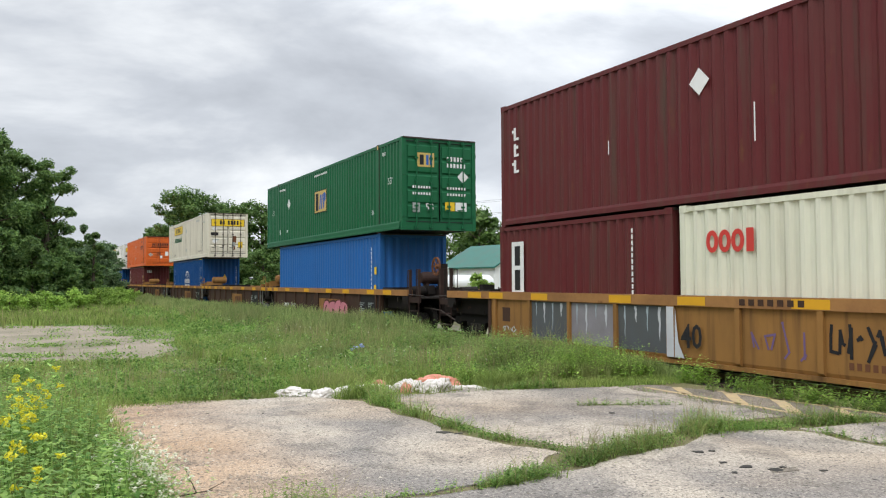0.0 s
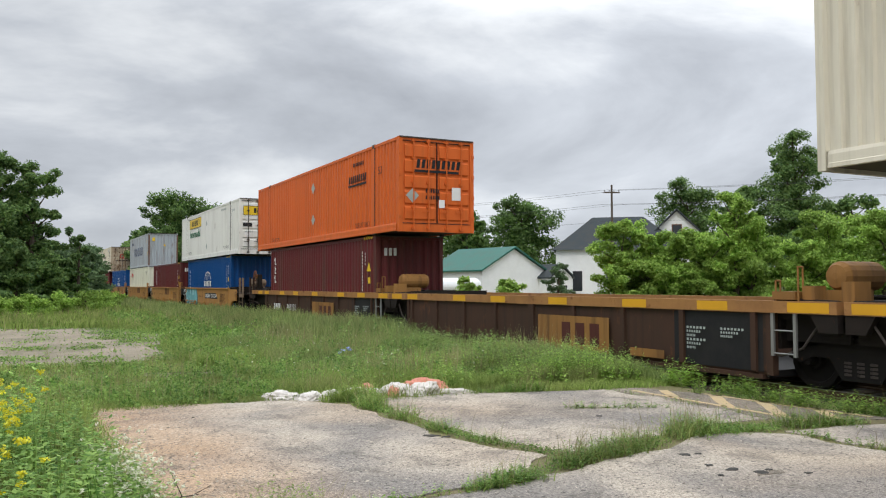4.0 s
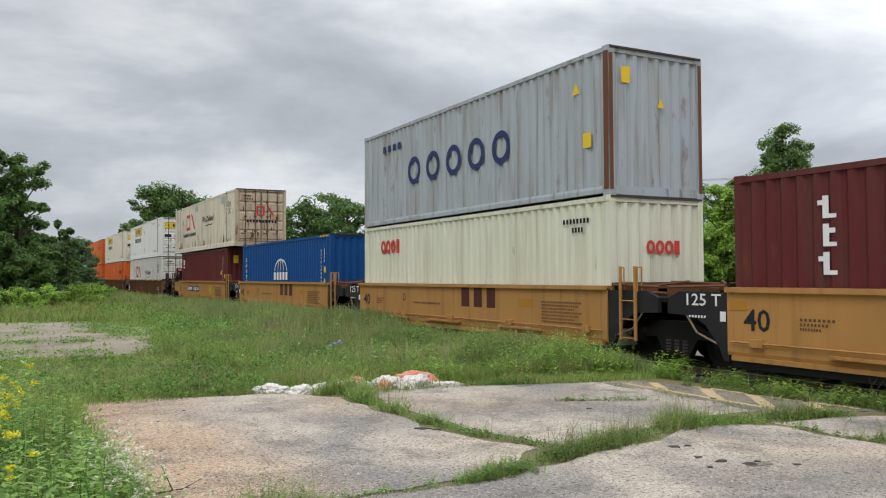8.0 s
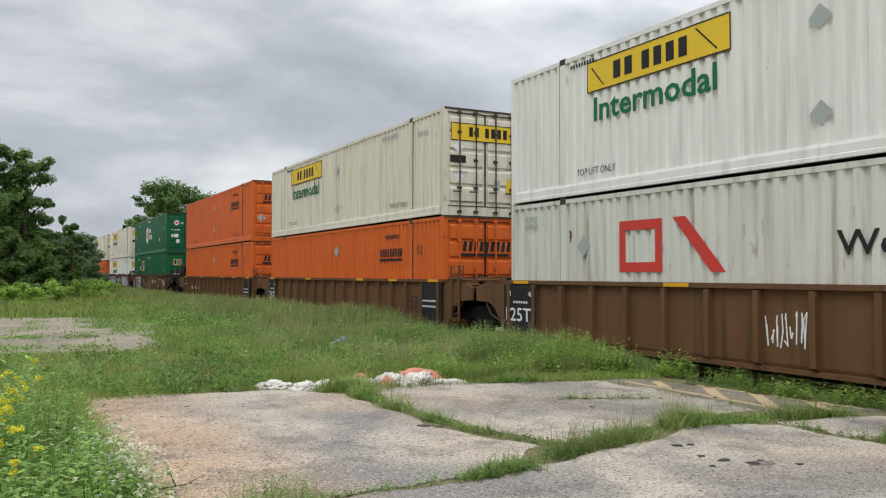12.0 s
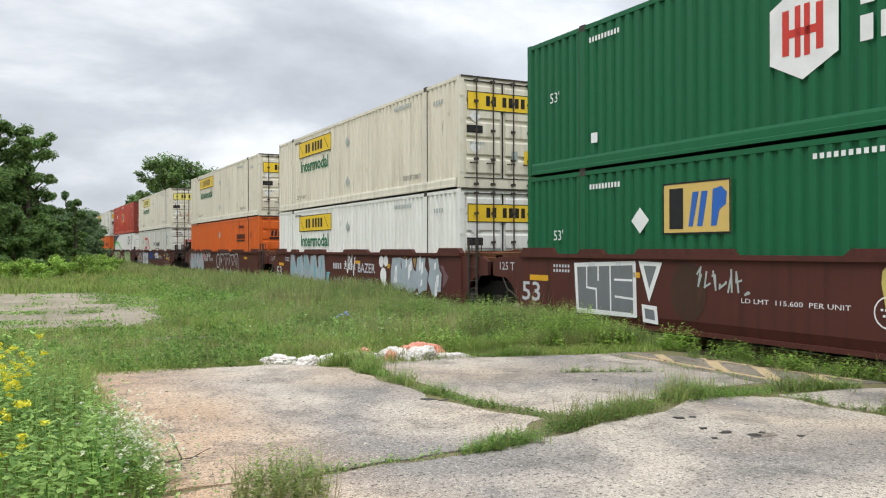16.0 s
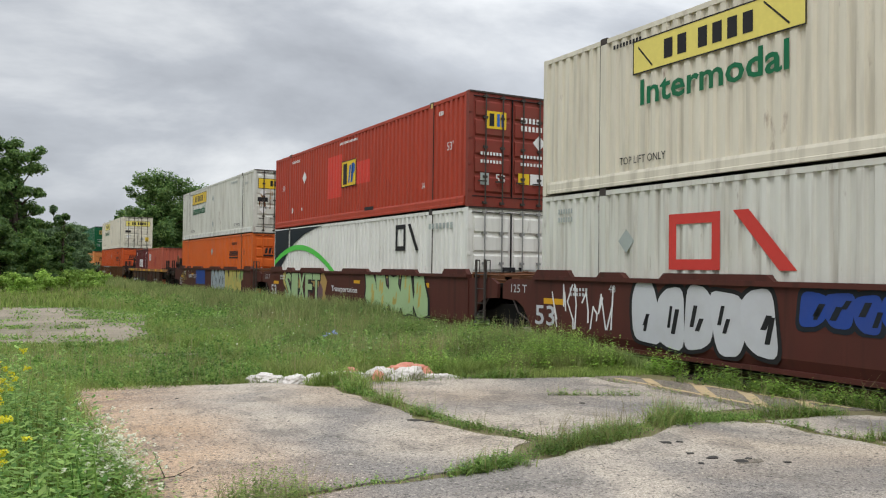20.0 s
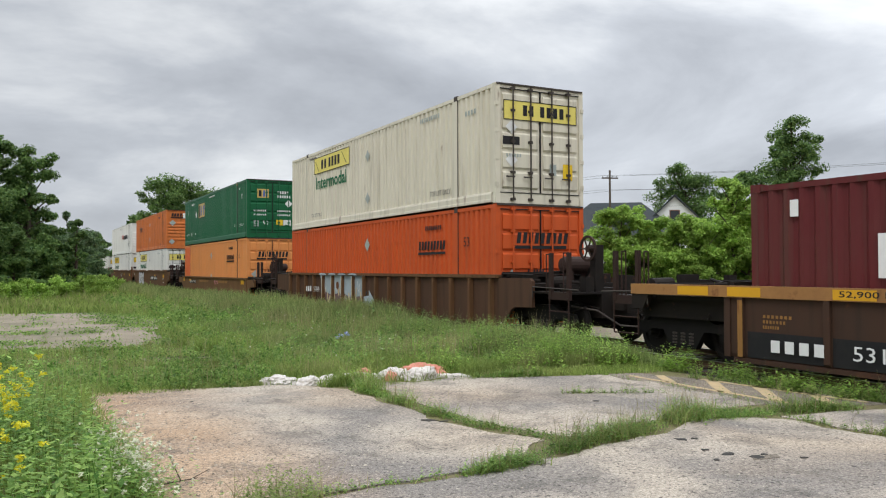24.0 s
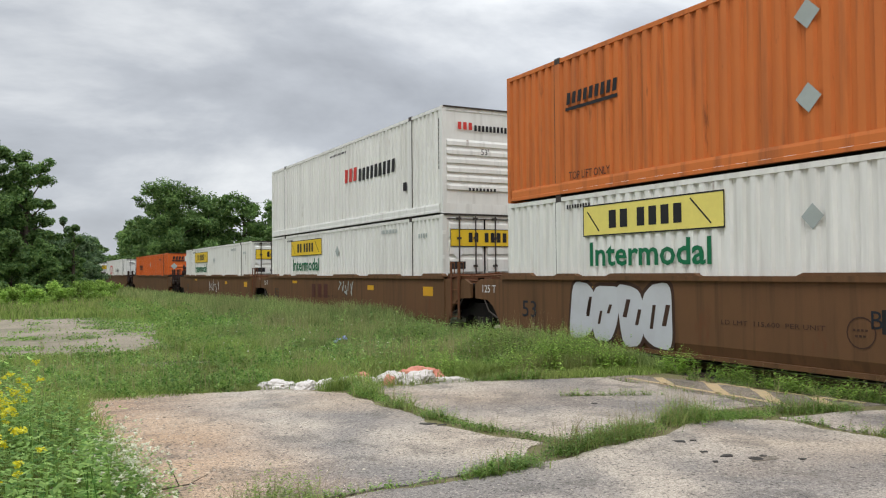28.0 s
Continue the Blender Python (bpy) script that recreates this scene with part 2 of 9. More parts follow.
def concrete_mat(name, light, dark, tan):
    """Old exposed-aggregate concrete: broad stains, tan edges, stones of all shades, hair cracks."""
    m = bpy.data.materials.new(name)
    MATS[name] = m
    m.use_nodes = True
    nt = m.node_tree
    bsdf = nt.nodes["Principled BSDF"]
    geo = nt.nodes.new("ShaderNodeNewGeometry")

    def tex(kind, scale, detail=4.0, low=None, high=None):
        t = nt.nodes.new(kind)
        t.inputs["Scale"].default_value = scale
        if kind == "ShaderNodeTexNoise":
            t.inputs["Detail"].default_value, t.inputs["Distortion"].default_value = detail, 0.6
        link(nt, geo.outputs["Position"], t.inputs["Vector"])
        if low is None:
            return t
        r = nt.nodes.new("ShaderNodeMapRange")
        r.inputs["From Min"].default_value, r.inputs["From Max"].default_value = low, high
        link(nt, t.outputs[0], r.inputs["Value"])
        return r.outputs["Result"]

    def mix(a, b, fac, amount):
        k = nt.nodes.new("ShaderNodeMath")
        k.operation = "MULTIPLY"
        k.inputs[1].default_value = amount
        link(nt, fac, k.inputs[0])
        n = nt.nodes.new("ShaderNodeMix")
        n.data_type = "RGBA"
        link(nt, k.outputs["Value"], n.inputs["Factor"])
        for value, slot in ((a, "A"), (b, "B")):
            if isinstance(value, tuple):
                n.inputs[slot].default_value = (*value, 1)
            else:
                link(nt, value, n.inputs[slot])
        return n.outputs["Result"]

    shade = mix(light, dark, tex("ShaderNodeTexNoise", 0.55, 7.0, 0.42, 0.6), 1.0)
    shade = mix(shade, tan, tex("ShaderNodeTexNoise", 0.33, 5.0, 0.52, 0.7), 0.4)
    # sand washed over the slab from its weedy western edge
    wash = nt.nodes.new("ShaderNodeVectorMath")
    wash.operation = "MULTIPLY_ADD"
    wash.inputs[1].default_value = (1.6, 1.6, 1.6)
    link(nt, tex("ShaderNodeTexNoise", 0.9, 5.0).outputs["Color"], wash.inputs[0])
    link(nt, geo.outputs["Position"], wash.inputs[2])
    split = nt.nodes.new("ShaderNodeSeparateXYZ")
    link(nt, wash.outputs["Vector"], split.inputs["Vector"])
    near = nt.nodes.new("ShaderNodeMapRange")
    near.inputs["From Min"].default_value, near.inputs["From Max"].default_value = 3.5, 1.7
    link(nt, split.outputs["X"], near.inputs["Value"])
    shade = mix(shade, tuple(c * k for c, k in zip(tan, (1.04, 0.9, 0.78))), near.outputs["Result"], 0.75)
    shade = mix(shade, tuple(c * 0.45 for c in dark), tex("ShaderNodeTexNoise", 1.9, 6.0, 0.52, 0.7), 0.55)
    shade = mix(shade, tuple(c * 1.5 for c in light), tex("ShaderNodeTexNoise", 26.0, 3.0, 0.55, 0.8), 0.55)
    shade = mix(shade, tuple(c * 0.3 for c in dark), tex("ShaderNodeTexNoise", 30.0, 4.0, 0.55, 0.68), 0.95)
    stone = tex("ShaderNodeTexVoronoi", 95.0)
    shadeof = nt.nodes.new("ShaderNodeMapRange")
    shadeof.inputs["To Min"].default_value, shadeof.inputs["To Max"].default_value = 0.55, 1.45
    link(nt, stone.outputs["Color"], shadeof.inputs["Value"])
    mul = nt.nodes.new("ShaderNodeVectorMath")
    mul.operation = "SCALE"
    link(nt, shade, mul.inputs[0])
    link(nt, shadeof.outputs["Result"], mul.inputs["Scale"])
    bent = nt.nodes.new("ShaderNodeVectorMath")
    bent.operation = "MULTIPLY_ADD"
    bent.inputs[1].default_value = (0.7, 0.7, 0.7)
    link(nt, tex("ShaderNodeTexNoise", 1.3, 4.0).outputs["Color"], bent.inputs[0])
    link(nt, geo.outputs["Position"], bent.inputs[2])
    crack = nt.nodes.new("ShaderNodeTexVoronoi")
    crack.feature = "DISTANCE_TO_EDGE"
    crack.inputs["Scale"].default_value = 0.42
    link(nt, bent.outputs["Vector"], crack.inputs["Vector"])
    thin = nt.nodes.new("ShaderNodeMapRange")
    thin.inputs["From Min"].default_value, thin.inputs["From Max"].default_value = 0.009, 0.002
    link(nt, crack.outputs["Distance"], thin.inputs["Value"])
    shade = mix(mul.outputs["Vector"], (0.1, 0.085, 0.065), thin.outputs["Result"], 0.16)
    link(nt, shade, bsdf.inputs["Base Color"])
    bsdf.inputs["Roughness"].default_value = 0.92
    bsdf.inputs["Specular IOR Level"].default_value = 0.2
    rise = nt.nodes.new("ShaderNodeBump")
    rise.inputs["Strength"].default_value, rise.inputs["Distance"].default_value = 0.6, 0.008
    link(nt, stone.outputs["Distance"], rise.inputs["Height"])
    link(nt, rise.outputs["Normal"], bsdf.inputs["Normal"])
    return m


# containers
MAROON = paint("maroon_paint", (0.11, 0.018, 0.02), 0.5, dirt=0.22, rust=0.25, streak=3.0)
CREAM = paint("cream_paint", (0.68, 0.635, 0.52), 0.5, dirt=0.17, dirt_color=(0.26, 0.22, 0.16), rust=0.12, streak=4.0)
WHITE = paint("white_paint", (0.74, 0.735, 0.69), 0.48, dirt=0.15, dirt_color=(0.3, 0.27, 0.22), rust=0.05, streak=4.0)
RUSTY_WHITE = paint("rusty_white_paint", (0.66, 0.61, 0.49), 0.6, dirt=0.24, dirt_color=(0.33, 0.24, 0.15), rust=0.3, streak=4.0)
WORN_WHITE = paint("worn_white_paint", (0.63, 0.63, 0.57), 0.55, dirt=0.25, dirt_color=(0.27, 0.22, 0.15), rust=0.25, streak=4.0)
ORANGE = paint("orange_paint", (0.62, 0.125, 0.022), 0.5, dirt=0.2, dirt_color=(0.3, 0.09, 0.03), streak=4.0)
FADED_ORANGE = paint("faded_orange_paint", (0.6, 0.2, 0.055), 0.6, dirt=0.2, dirt_color=(0.35, 0.13, 0.05), streak=4.0)
PALE_ORANGE = paint("pale_orange_paint", (0.68, 0.27, 0.085), 0.6, dirt=0.15, dirt_color=(0.4, 0.17, 0.07), streak=4.0)
DULL_ORANGE = paint("dull_orange_paint", (0.58, 0.165, 0.04), 0.6, dirt=0.3, dirt_color=(0.25, 0.09, 0.04), rust=0.15, streak=4.0)
RED = paint("red_paint", (0.4, 0.055, 0.028), 0.5, dirt=0.2, dirt_color=(0.2, 0.04, 0.025), streak=4.0)
SALMON = paint("salmon_paint", (0.42, 0.1, 0.06), 0.6, dirt=0.25, dirt_color=(0.25, 0.08, 0.05), rust=0.2, streak=4.0)
BLUE = paint("blue_paint", (0.004, 0.06, 0.215), 0.45, dirt=0.12, dirt_color=(0.015, 0.045, 0.12), streak=4.0)
SKY_BLUE = paint("mid_blue_paint", (0.02, 0.12, 0.36), 0.5, dirt=0.2, dirt_color=(0.04, 0.08, 0.16), streak=4.0)
GREEN = paint("green_paint", (0.0112, 0.112, 0.045), 0.45, dirt=0.12, dirt_color=(0.02, 0.06, 0.03), streak=4.0)
GREY_BLUE = paint("grey_paint", (0.37, 0.41, 0.44), 0.55, dirt=0.32, dirt_color=(0.22, 0.17, 0.12), rust=0.38, streak=4.0)
IVORY = paint("ivory_paint", (0.66, 0.66, 0.53), 0.5, dirt=0.18, dirt_color=(0.33, 0.28, 0.18), rust=0.1, streak=4.0)
NAVY = paint("black_navy_paint", (0.012, 0.017, 0.024), 0.5, dirt=0.1)
ROOF_GREY = paint("container_roof", (0.35, 0.35, 0.34), 0.7, dirt=0.4)
STEEL = paint("galvanised_rod", (0.3, 0.3, 0.29), 0.45, 0.5, dirt=0.3)
DARK_STEEL = paint("dark_casting", (0.06, 0.05, 0.045), 0.6, 0.2, dirt=0.3)
RUST = paint("rusted_steel", (0.15, 0.06, 0.028), 0.8, dirt=0.4, rust=0.4)
TAN_STAIN = paint("pale_rust_stain", (0.42, 0.27, 0.14), 0.7, dirt=0.3, dirt_color=(0.2, 0.11, 0.05))
# lettering and signs
INK = paint("black_lettering", (0.018, 0.018, 0.02), 0.6, dirt=0.1, bump=0)
INK_GREEN = paint("green_lettering", (0.01, 0.14, 0.06), 0.6, dirt=0.1, bump=0)
INK_RED = paint("red_lettering", (0.55, 0.05, 0.04), 0.6, dirt=0.15, bump=0)
INK_WHITE = paint("white_lettering", (0.75, 0.75, 0.74), 0.6, dirt=0.15, bump=0)
INK_NAVY = paint("navy_lettering", (0.02, 0.035, 0.11), 0.6, dirt=0.15, bump=0)
INK_BLUE = paint("blue_lettering", (0.03, 0.12, 0.42), 0.6, dirt=0.15, bump=0)
SIGN_YELLOW = paint("yellow_sign", (0.74, 0.5, 0.03), 0.5, dirt=0.12, dirt_color=(0.35, 0.25, 0.05), bump=0)
PALE_YELLOW = paint("pale_yellow_sign", (0.75, 0.64, 0.16), 0.5, dirt=0.12, dirt_color=(0.4, 0.33, 0.12), bump=0)
SIGN_TAN = paint("tan_sign", (0.6, 0.42, 0.13), 0.5, dirt=0.1, bump=0)
PLACARD = paint("grey_placard", (0.36, 0.4, 0.38), 0.5, dirt=0.15, bump=0)
LIME = paint("lime_band", (0.1, 0.55, 0.08), 0.5, dirt=0.1, bump=0)
# cars and track
TAN_CAR = paint("tan_car_paint", (0.42, 0.215, 0.065), 0.6, dirt=0.25, dirt_color=(0.16, 0.08, 0.035), streak=3.0)
BROWN_CAR = paint("brown_car_paint", (0.06, 0.031, 0.02), 0.7, dirt=0.4, dirt_color=(0.035, 0.026, 0.02), rust=0.3, streak=2.0)
OCHRE_CAR = paint("ochre_car_paint", (0.29, 0.145, 0.042), 0.65, dirt=0.4, dirt_color=(0.09, 0.05, 0.025), rust=0.25, streak=3.0)
RUST_CAR = paint("rust_brown_car_paint", (0.14, 0.07, 0.032), 0.7, dirt=0.4, dirt_color=(0.07, 0.04, 0.02), rust=0.25, streak=3.0)
LOW_CAR = paint("light_brown_car_paint", (0.165, 0.084, 0.035), 0.7, dirt=0.4, dirt_color=(0.08, 0.045, 0.022), rust=0.2, streak=3.0)
OXIDE_CAR = paint("oxide_red_car_paint", (0.085, 0.026, 0.019), 0.6, dirt=0.3, dirt_color=(0.035, 0.02, 0.016), streak=2.0)
CHORD = paint("worn_yellow_chord", (0.34, 0.17, 0.06), 0.7, dirt=0.5, dirt_color=(0.12, 0.055, 0.03), rust=0.45)
DULL_YELLOW = paint("dull_yellow_marking", (0.42, 0.19, 0.025), 0.6, dirt=0.3, dirt_color=(0.25, 0.12, 0.04), bump=0)
YELLOW = paint("yellow_marking", (0.65, 0.34, 0.02), 0.6, dirt=0.2, dirt_color=(0.3, 0.15, 0.03), bump=0)
BLACK = paint("black_car_paint", (0.016, 0.016, 0.017), 0.65, dirt=0.3, dirt_color=(0.05, 0.045, 0.04))
BOGIE = paint("bogie_iron", (0.010, 0.009, 0.008), 0.8, dirt=0.5, dirt_color=(0.02, 0.015, 0.012), rust=0.04)
# near-black for grimy end gear, with the shade under the car ends in its colour
SOOT_SHADE = paint("sooty_shaded_iron", (0.013, 0.0105, 0.009), 0.8, dirt=0.5, dirt_color=(0.03, 0.02, 0.014), rust=0.1)
REPAINT = paint("repainted_coral", (0.66, 0.16, 0.055), 0.55, dirt=0.12, dirt_color=(0.4, 0.1, 0.04), streak=4.0)
FRESH_RED = paint("fresh_red_paint", (0.6, 0.065, 0.045), 0.5, dirt=0.12, dirt_color=(0.35, 0.05, 0.035), bump=0)
TREAD = paint("wheel_tread", (0.32, 0.31, 0.3), 0.35, 0.9, dirt=0.2)
RAIL = paint("rail_steel", (0.12, 0.075, 0.05), 0.6, 0.5, dirt=0.4)
RAIL_TOP = paint("rail_head", (0.42, 0.41, 0.4), 0.3, 0.9, dirt=0.15)
TIE = paint("tie_wood", (0.07, 0.05, 0.04), 0.9, dirt=0.5, fine=25, bump=0.3)
# graffiti
SPRAY_SILVER = paint("silver_spray", (0.52, 0.53, 0.55), 0.5, dirt=0.25, dirt_color=(0.3, 0.27, 0.25), bump=0)
SPRAY_BLUE = paint("blue_spray", (0.02, 0.06, 0.28), 0.6, dirt=0.2, bump=0)
SPRAY_GREEN = paint("green_spray", (0.24, 0.36, 0.14), 0.6, dirt=0.3, bump=0)
SPRAY_YELLOW = paint("yellow_spray", (0.5, 0.42, 0.12), 0.6, dirt=0.25, bump=0)
SPRAY_TEAL = paint("teal_spray", (0.16, 0.42, 0.46), 0.6, dirt=0.2, bump=0)
SPRAY_TEAL_PALE = paint("pale_teal_spray", (0.36, 0.6, 0.62), 0.6, dirt=0.15, bump=0)
SPRAY_DEEP = paint("deep_teal_spray", (0.04, 0.1, 0.14), 0.6, dirt=0.2, bump=0)
SPRAY_MURK = paint("murky_spray", (0.17, 0.185, 0.19), 0.6, dirt=0.35, bump=0)
SPRAY_PINK = paint("pink_spray", (0.55, 0.2, 0.24), 0.6, dirt=0.2, bump=0)
SPRAY_PALE = paint("pale_spray", (0.36, 0.42, 0.45), 0.6, dirt=0.3, bump=0)
SPRAY_SLATE = paint("slate_spray", (0.095, 0.105, 0.11), 0.6, dirt=0.35, bump=0)
SPRAY_LILAC = paint("lilac_grey_spray", (0.25, 0.235, 0.25), 0.6, dirt=0.35, bump=0)
INK_PURPLE = paint("purple_spray", (0.16, 0.1, 0.2), 0.6, dirt=0.25, bump=0)
SPRAY_MINT = paint("mint_spray", (0.36, 0.5, 0.26), 0.6, dirt=0.25, dirt_color=(0.2, 0.25, 0.12), bump=0)
SPRAY_CREAM = paint("cream_spray", (0.6, 0.47, 0.27), 0.6, dirt=0.2, bump=0)
SPRAY_CORAL = paint("coral_spray", (0.55, 0.13, 0.09), 0.6, dirt=0.2, bump=0)
# ground and background
CONCRETE = concrete_mat("old_concrete", (0.42, 0.365, 0.3), (0.225, 0.205, 0.185), (0.44, 0.315, 0.2))
ASPHALT = concrete_mat("worn_asphalt", (0.25, 0.212, 0.168), (0.165, 0.146, 0.122), (0.27, 0.22, 0.155))
GRAVEL = ground_mat("gravel_lot", (0.34, 0.285, 0.225), (0.2, 0.185, 0.12), (0.4, 0.335, 0.26), 0.35, 1.5, 40.0, 0.6)
SOIL = ground_mat("soil_and_thatch", (0.17, 0.15, 0.08), (0.2, 0.195, 0.08), (0.26, 0.205, 0.125), 0.3, 2.5, 40.0, 0.8)
# ballast stones are coloured darker to carry the shade below the cars
BALLAST = ground_mat("shaded_ballast", (0.075, 0.068, 0.06), (0.11, 0.1, 0.09), (0.05, 0.045, 0.04), 0.8, 5.0, 28.0, 1.0)
PEBBLE = leafy("pebble_stone", (0.12, 0.1, 0.08), (0.5, 0.44, 0.36), 0.9, 0.0)
ROAD_PAINT = paint("faded_road_paint", (0.5, 0.37, 0.2), 0.8, dirt=0.75, dirt_color=(0.3, 0.26, 0.2), scale=4.0)
TAR = paint("tar_patch", (0.035, 0.033, 0.03), 0.7, dirt=0.3)
CLOTH = paint("dirty_white_plastic", (0.64, 0.6, 0.56), 0.5, dirt=0.4, dirt_color=(0.25, 0.2, 0.17), scale=6.0)
CLOTH_ORANGE = paint("orange_plastic", (0.6, 0.24, 0.17), 0.5, dirt=0.3, dirt_color=(0.6, 0.4, 0.3), scale=5.0)
BARK = paint("bark", (0.085, 0.065, 0.05), 0.9, dirt=0.4, fine=12, bump=0.6)
SIDING = paint("white_siding", (0.78, 0.79, 0.78), 0.6, dirt=0.15, dirt_color=(0.4, 0.4, 0.36))
ROOF_GREEN = paint("green_metal_roof", (0.024, 0.13, 0.1), 0.45, dirt=0.3)
ROOF_DARK = paint("dark_shingles", (0.04, 0.05, 0.055), 0.8, dirt=0.3, fine=20, bump=0.4)
GLASS_DARK = paint("window_glass", (0.02, 0.025, 0.03), 0.1, dirt=0.05, bump=0, spec=0.6)
POLE_WOOD = paint("pole_wood", (0.1, 0.08, 0.065), 0.9, dirt=0.4)
WIRE = paint("wire_black", (0.05, 0.05, 0.05), 0.6, dirt=0.0, bump=0)
TANK_WHITE = paint("tank_white", (0.75, 0.76, 0.76), 0.4, dirt=0.12)
GRASS = leafy("grass_blades", (0.11, 0.185, 0.033), (0.35, 0.45, 0.12), 0.6, 0.42, 0.45)
TALL_GRASS = leafy("tall_weeds", (0.11, 0.175, 0.045), (0.38, 0.45, 0.17), 0.6, 0.4, 0.55)
DRY_GRASS = leafy("dry_stems", (0.25, 0.22, 0.1), (0.42, 0.37, 0.2))
HERB = leafy("herb_leaves", (0.07, 0.165, 0.03), (0.32, 0.47, 0.12), 0.6, 0.45)
HERB_TALL = leafy("tall_herb_leaves", (0.09, 0.215, 0.04), (0.42, 0.6, 0.17), 0.6, 0.48)
PETAL_YELLOW = leafy("yellow_petals", (0.72, 0.64, 0.02), (0.85, 0.8, 0.08), 0.6, 0.35)
PETAL_WHITE = leafy("white_petals", (0.6, 0.6, 0.45), (0.76, 0.75, 0.6))
PETAL_BLUE = leafy("blue_petals", (0.25, 0.32, 0.6), (0.4, 0.45, 0.7))
LEAF_DARK = leafy("dark_tree_leaves", (0.05, 0.115, 0.036), (0.23, 0.35, 0.1), 0.6, 0.42)
LEAF_MID = leafy("tree_leaves", (0.05, 0.11, 0.028), (0.18, 0.29, 0.075), 0.6, 0.38)
LEAF_BRIGHT = leafy("bright_shrub_leaves", (0.13, 0.25, 0.035), (0.45, 0.62, 0.14), 0.6, 0.48)
LEAF_GREY = leafy("grey_green_leaves", (0.055, 0.11, 0.05), (0.2, 0.29, 0.13), 0.6, 0.38)


# ---- building tools ----
def bm_new():
    return bmesh.new()


def box(bm, x0, x1, y0, y1, z0, z1):
    v = [bm.verts.new(p) for p in ((x0, y0, z0), (x1, y0, z0), (x1, y1, z0), (x0, y1, z0), (x0, y0, z1), (x1, y0, z1), (x1, y1, z1), (x0, y1, z1))]
    for f in ((0, 3, 2, 1), (4, 5, 6, 7), (0, 1, 5, 4), (1, 2, 6, 5), (2, 3, 7, 6), (3, 0, 4, 7)):
        bm.faces.new([v[i] for i in f])
    return bm


def prism(bm, outline, axis, a, b):
    """A plane outline pushed from a to b along an axis; the outline's pairs fill the other two axes in order."""
    def place(p, d):
        q = list(p)
        q.insert(axis, d)
        return q
    low = [bm.verts.new(place(p, a)) for p in outline]
    top = [bm.verts.new(place(p, b)) for p in outline]
    n = len(outline)
    bm.faces.new(low)
    bm.faces.new(top[::-1])
    for i in range(n):
        bm.faces.new((low[i], top[i], top[(i + 1) % n], low[(i + 1) % n]))
    return bm


def tube(bm, a, b, r, n=8, r2=None):
    """A round bar from a to b."""
    a, b = Vector(a), Vector(b)
    turn = (b - a).to_track_quat("Z", "Y").to_matrix()
    r2 = r if r2 is None else r2
    rings = []
    for p, rad in ((a, r), (b, r2)):
        rings.append([bm.verts.new(p + turn @ Vector((rad * math.cos(k * math.tau / n), rad * math.sin(k * math.tau / n), 0))) for k in range(n)])
    for k in range(n):
        bm.faces.new((rings[0][k], rings[0][(k + 1) % n], rings[1][(k + 1) % n], rings[1][k]))
    bm.faces.new(rings[0][::-1])
    bm.faces.new(rings[1])
    return bm


def lathe(bm, profile, center, axis_x=True, n=20, caps=True):
    """A turned body round the x axis (or z): the profile is pairs of place along the axis and radius."""
    rings = []
    for d, r in profile:
        ring = []
        for k in range(n):
            c, s = r * math.cos(k * math.tau / n), r * math.sin(k * math.tau / n)
            p = (d, c, s) if axis_x else (c, s, d)
            ring.append(bm.verts.new(Vector(center) + Vector(p)))
        rings.append(ring)
    for one, two in zip(rings, rings[1:]):
        for k in range(n):
            bm.faces.new((one[k], one[(k + 1) % n], two[(k + 1) % n], two[k]))
    if caps:
        bm.faces.new(rings[0][::-1])
        bm.faces.new(rings[-1])
    return bm


def mesh_of(bm, name, material):
    bmesh.ops.recalc_face_normals(bm, faces=bm.faces)
    me = bpy.data.meshes.new(name)
    bm.to_mesh(me)
    bm.free()
    me.materials.append(material)
    return me


def part(name, bm, material, parent, label=""):
    """Links a bmesh, or a ready mesh, as one mesh object under a thing or under a part."""
    me = bm if isinstance(bm, bpy.types.Mesh) else mesh_of(bm, name, material)
    ob = new(name, me)
    ob.parent = parent
    return tagged(ob, label)


def thing(name, label, category, group="", m=None, kind=""):
    ob = new(name)
    ob.empty_display_size = 0.5
    if m is not None:
        ob.matrix_basis = m
    return tagged(ob, label, category, group, kind)


SHARED = {}


def shared(key, name, material, builder):
    """One mesh for all alike parts."""
    key = (key, material.name)
    if key not in SHARED:
        bm = bm_new()
        builder(bm)
        SHARED[key] = mesh_of(bm, name, material)
    return SHARED[key]


def mesh_np(name, verts, faces, material):
    """A large mesh from arrays of places and of equal-sided faces."""
    me = bpy.data.meshes.new(name)
    verts, faces = np.asarray(verts, np.float32), np.asarray(faces, np.int32)
    n, k = faces.shape
    me.vertices.add(len(verts))
    me.vertices.foreach_set("co", verts.ravel())
    me.loops.add(n * k)
    me.loops.foreach_set("vertex_index", faces.ravel())
    me.polygons.add(n)
    me.polygons.foreach_set("loop_start", np.arange(0, n * k, k, dtype=np.int32))
    me.polygons.foreach_set("loop_total", np.full(n, k, dtype=np.int32))
    me.update(calc_edges=True)
    me.materials.append(material)
    return me


def inside(px, py, poly):
    """Which of the places lie in a polygon."""
    hit = np.zeros(len(px), bool)
    for (x0, y0), (x1, y1) in zip(poly, poly[1:] + poly[:1]):
        crosses = ((y0 > py) != (y1 > py)) & (px < (x1 - x0) * (py - y0) / ((y1 - y0) or 1e-9) + x0)
        hit ^= crosses
    return hit


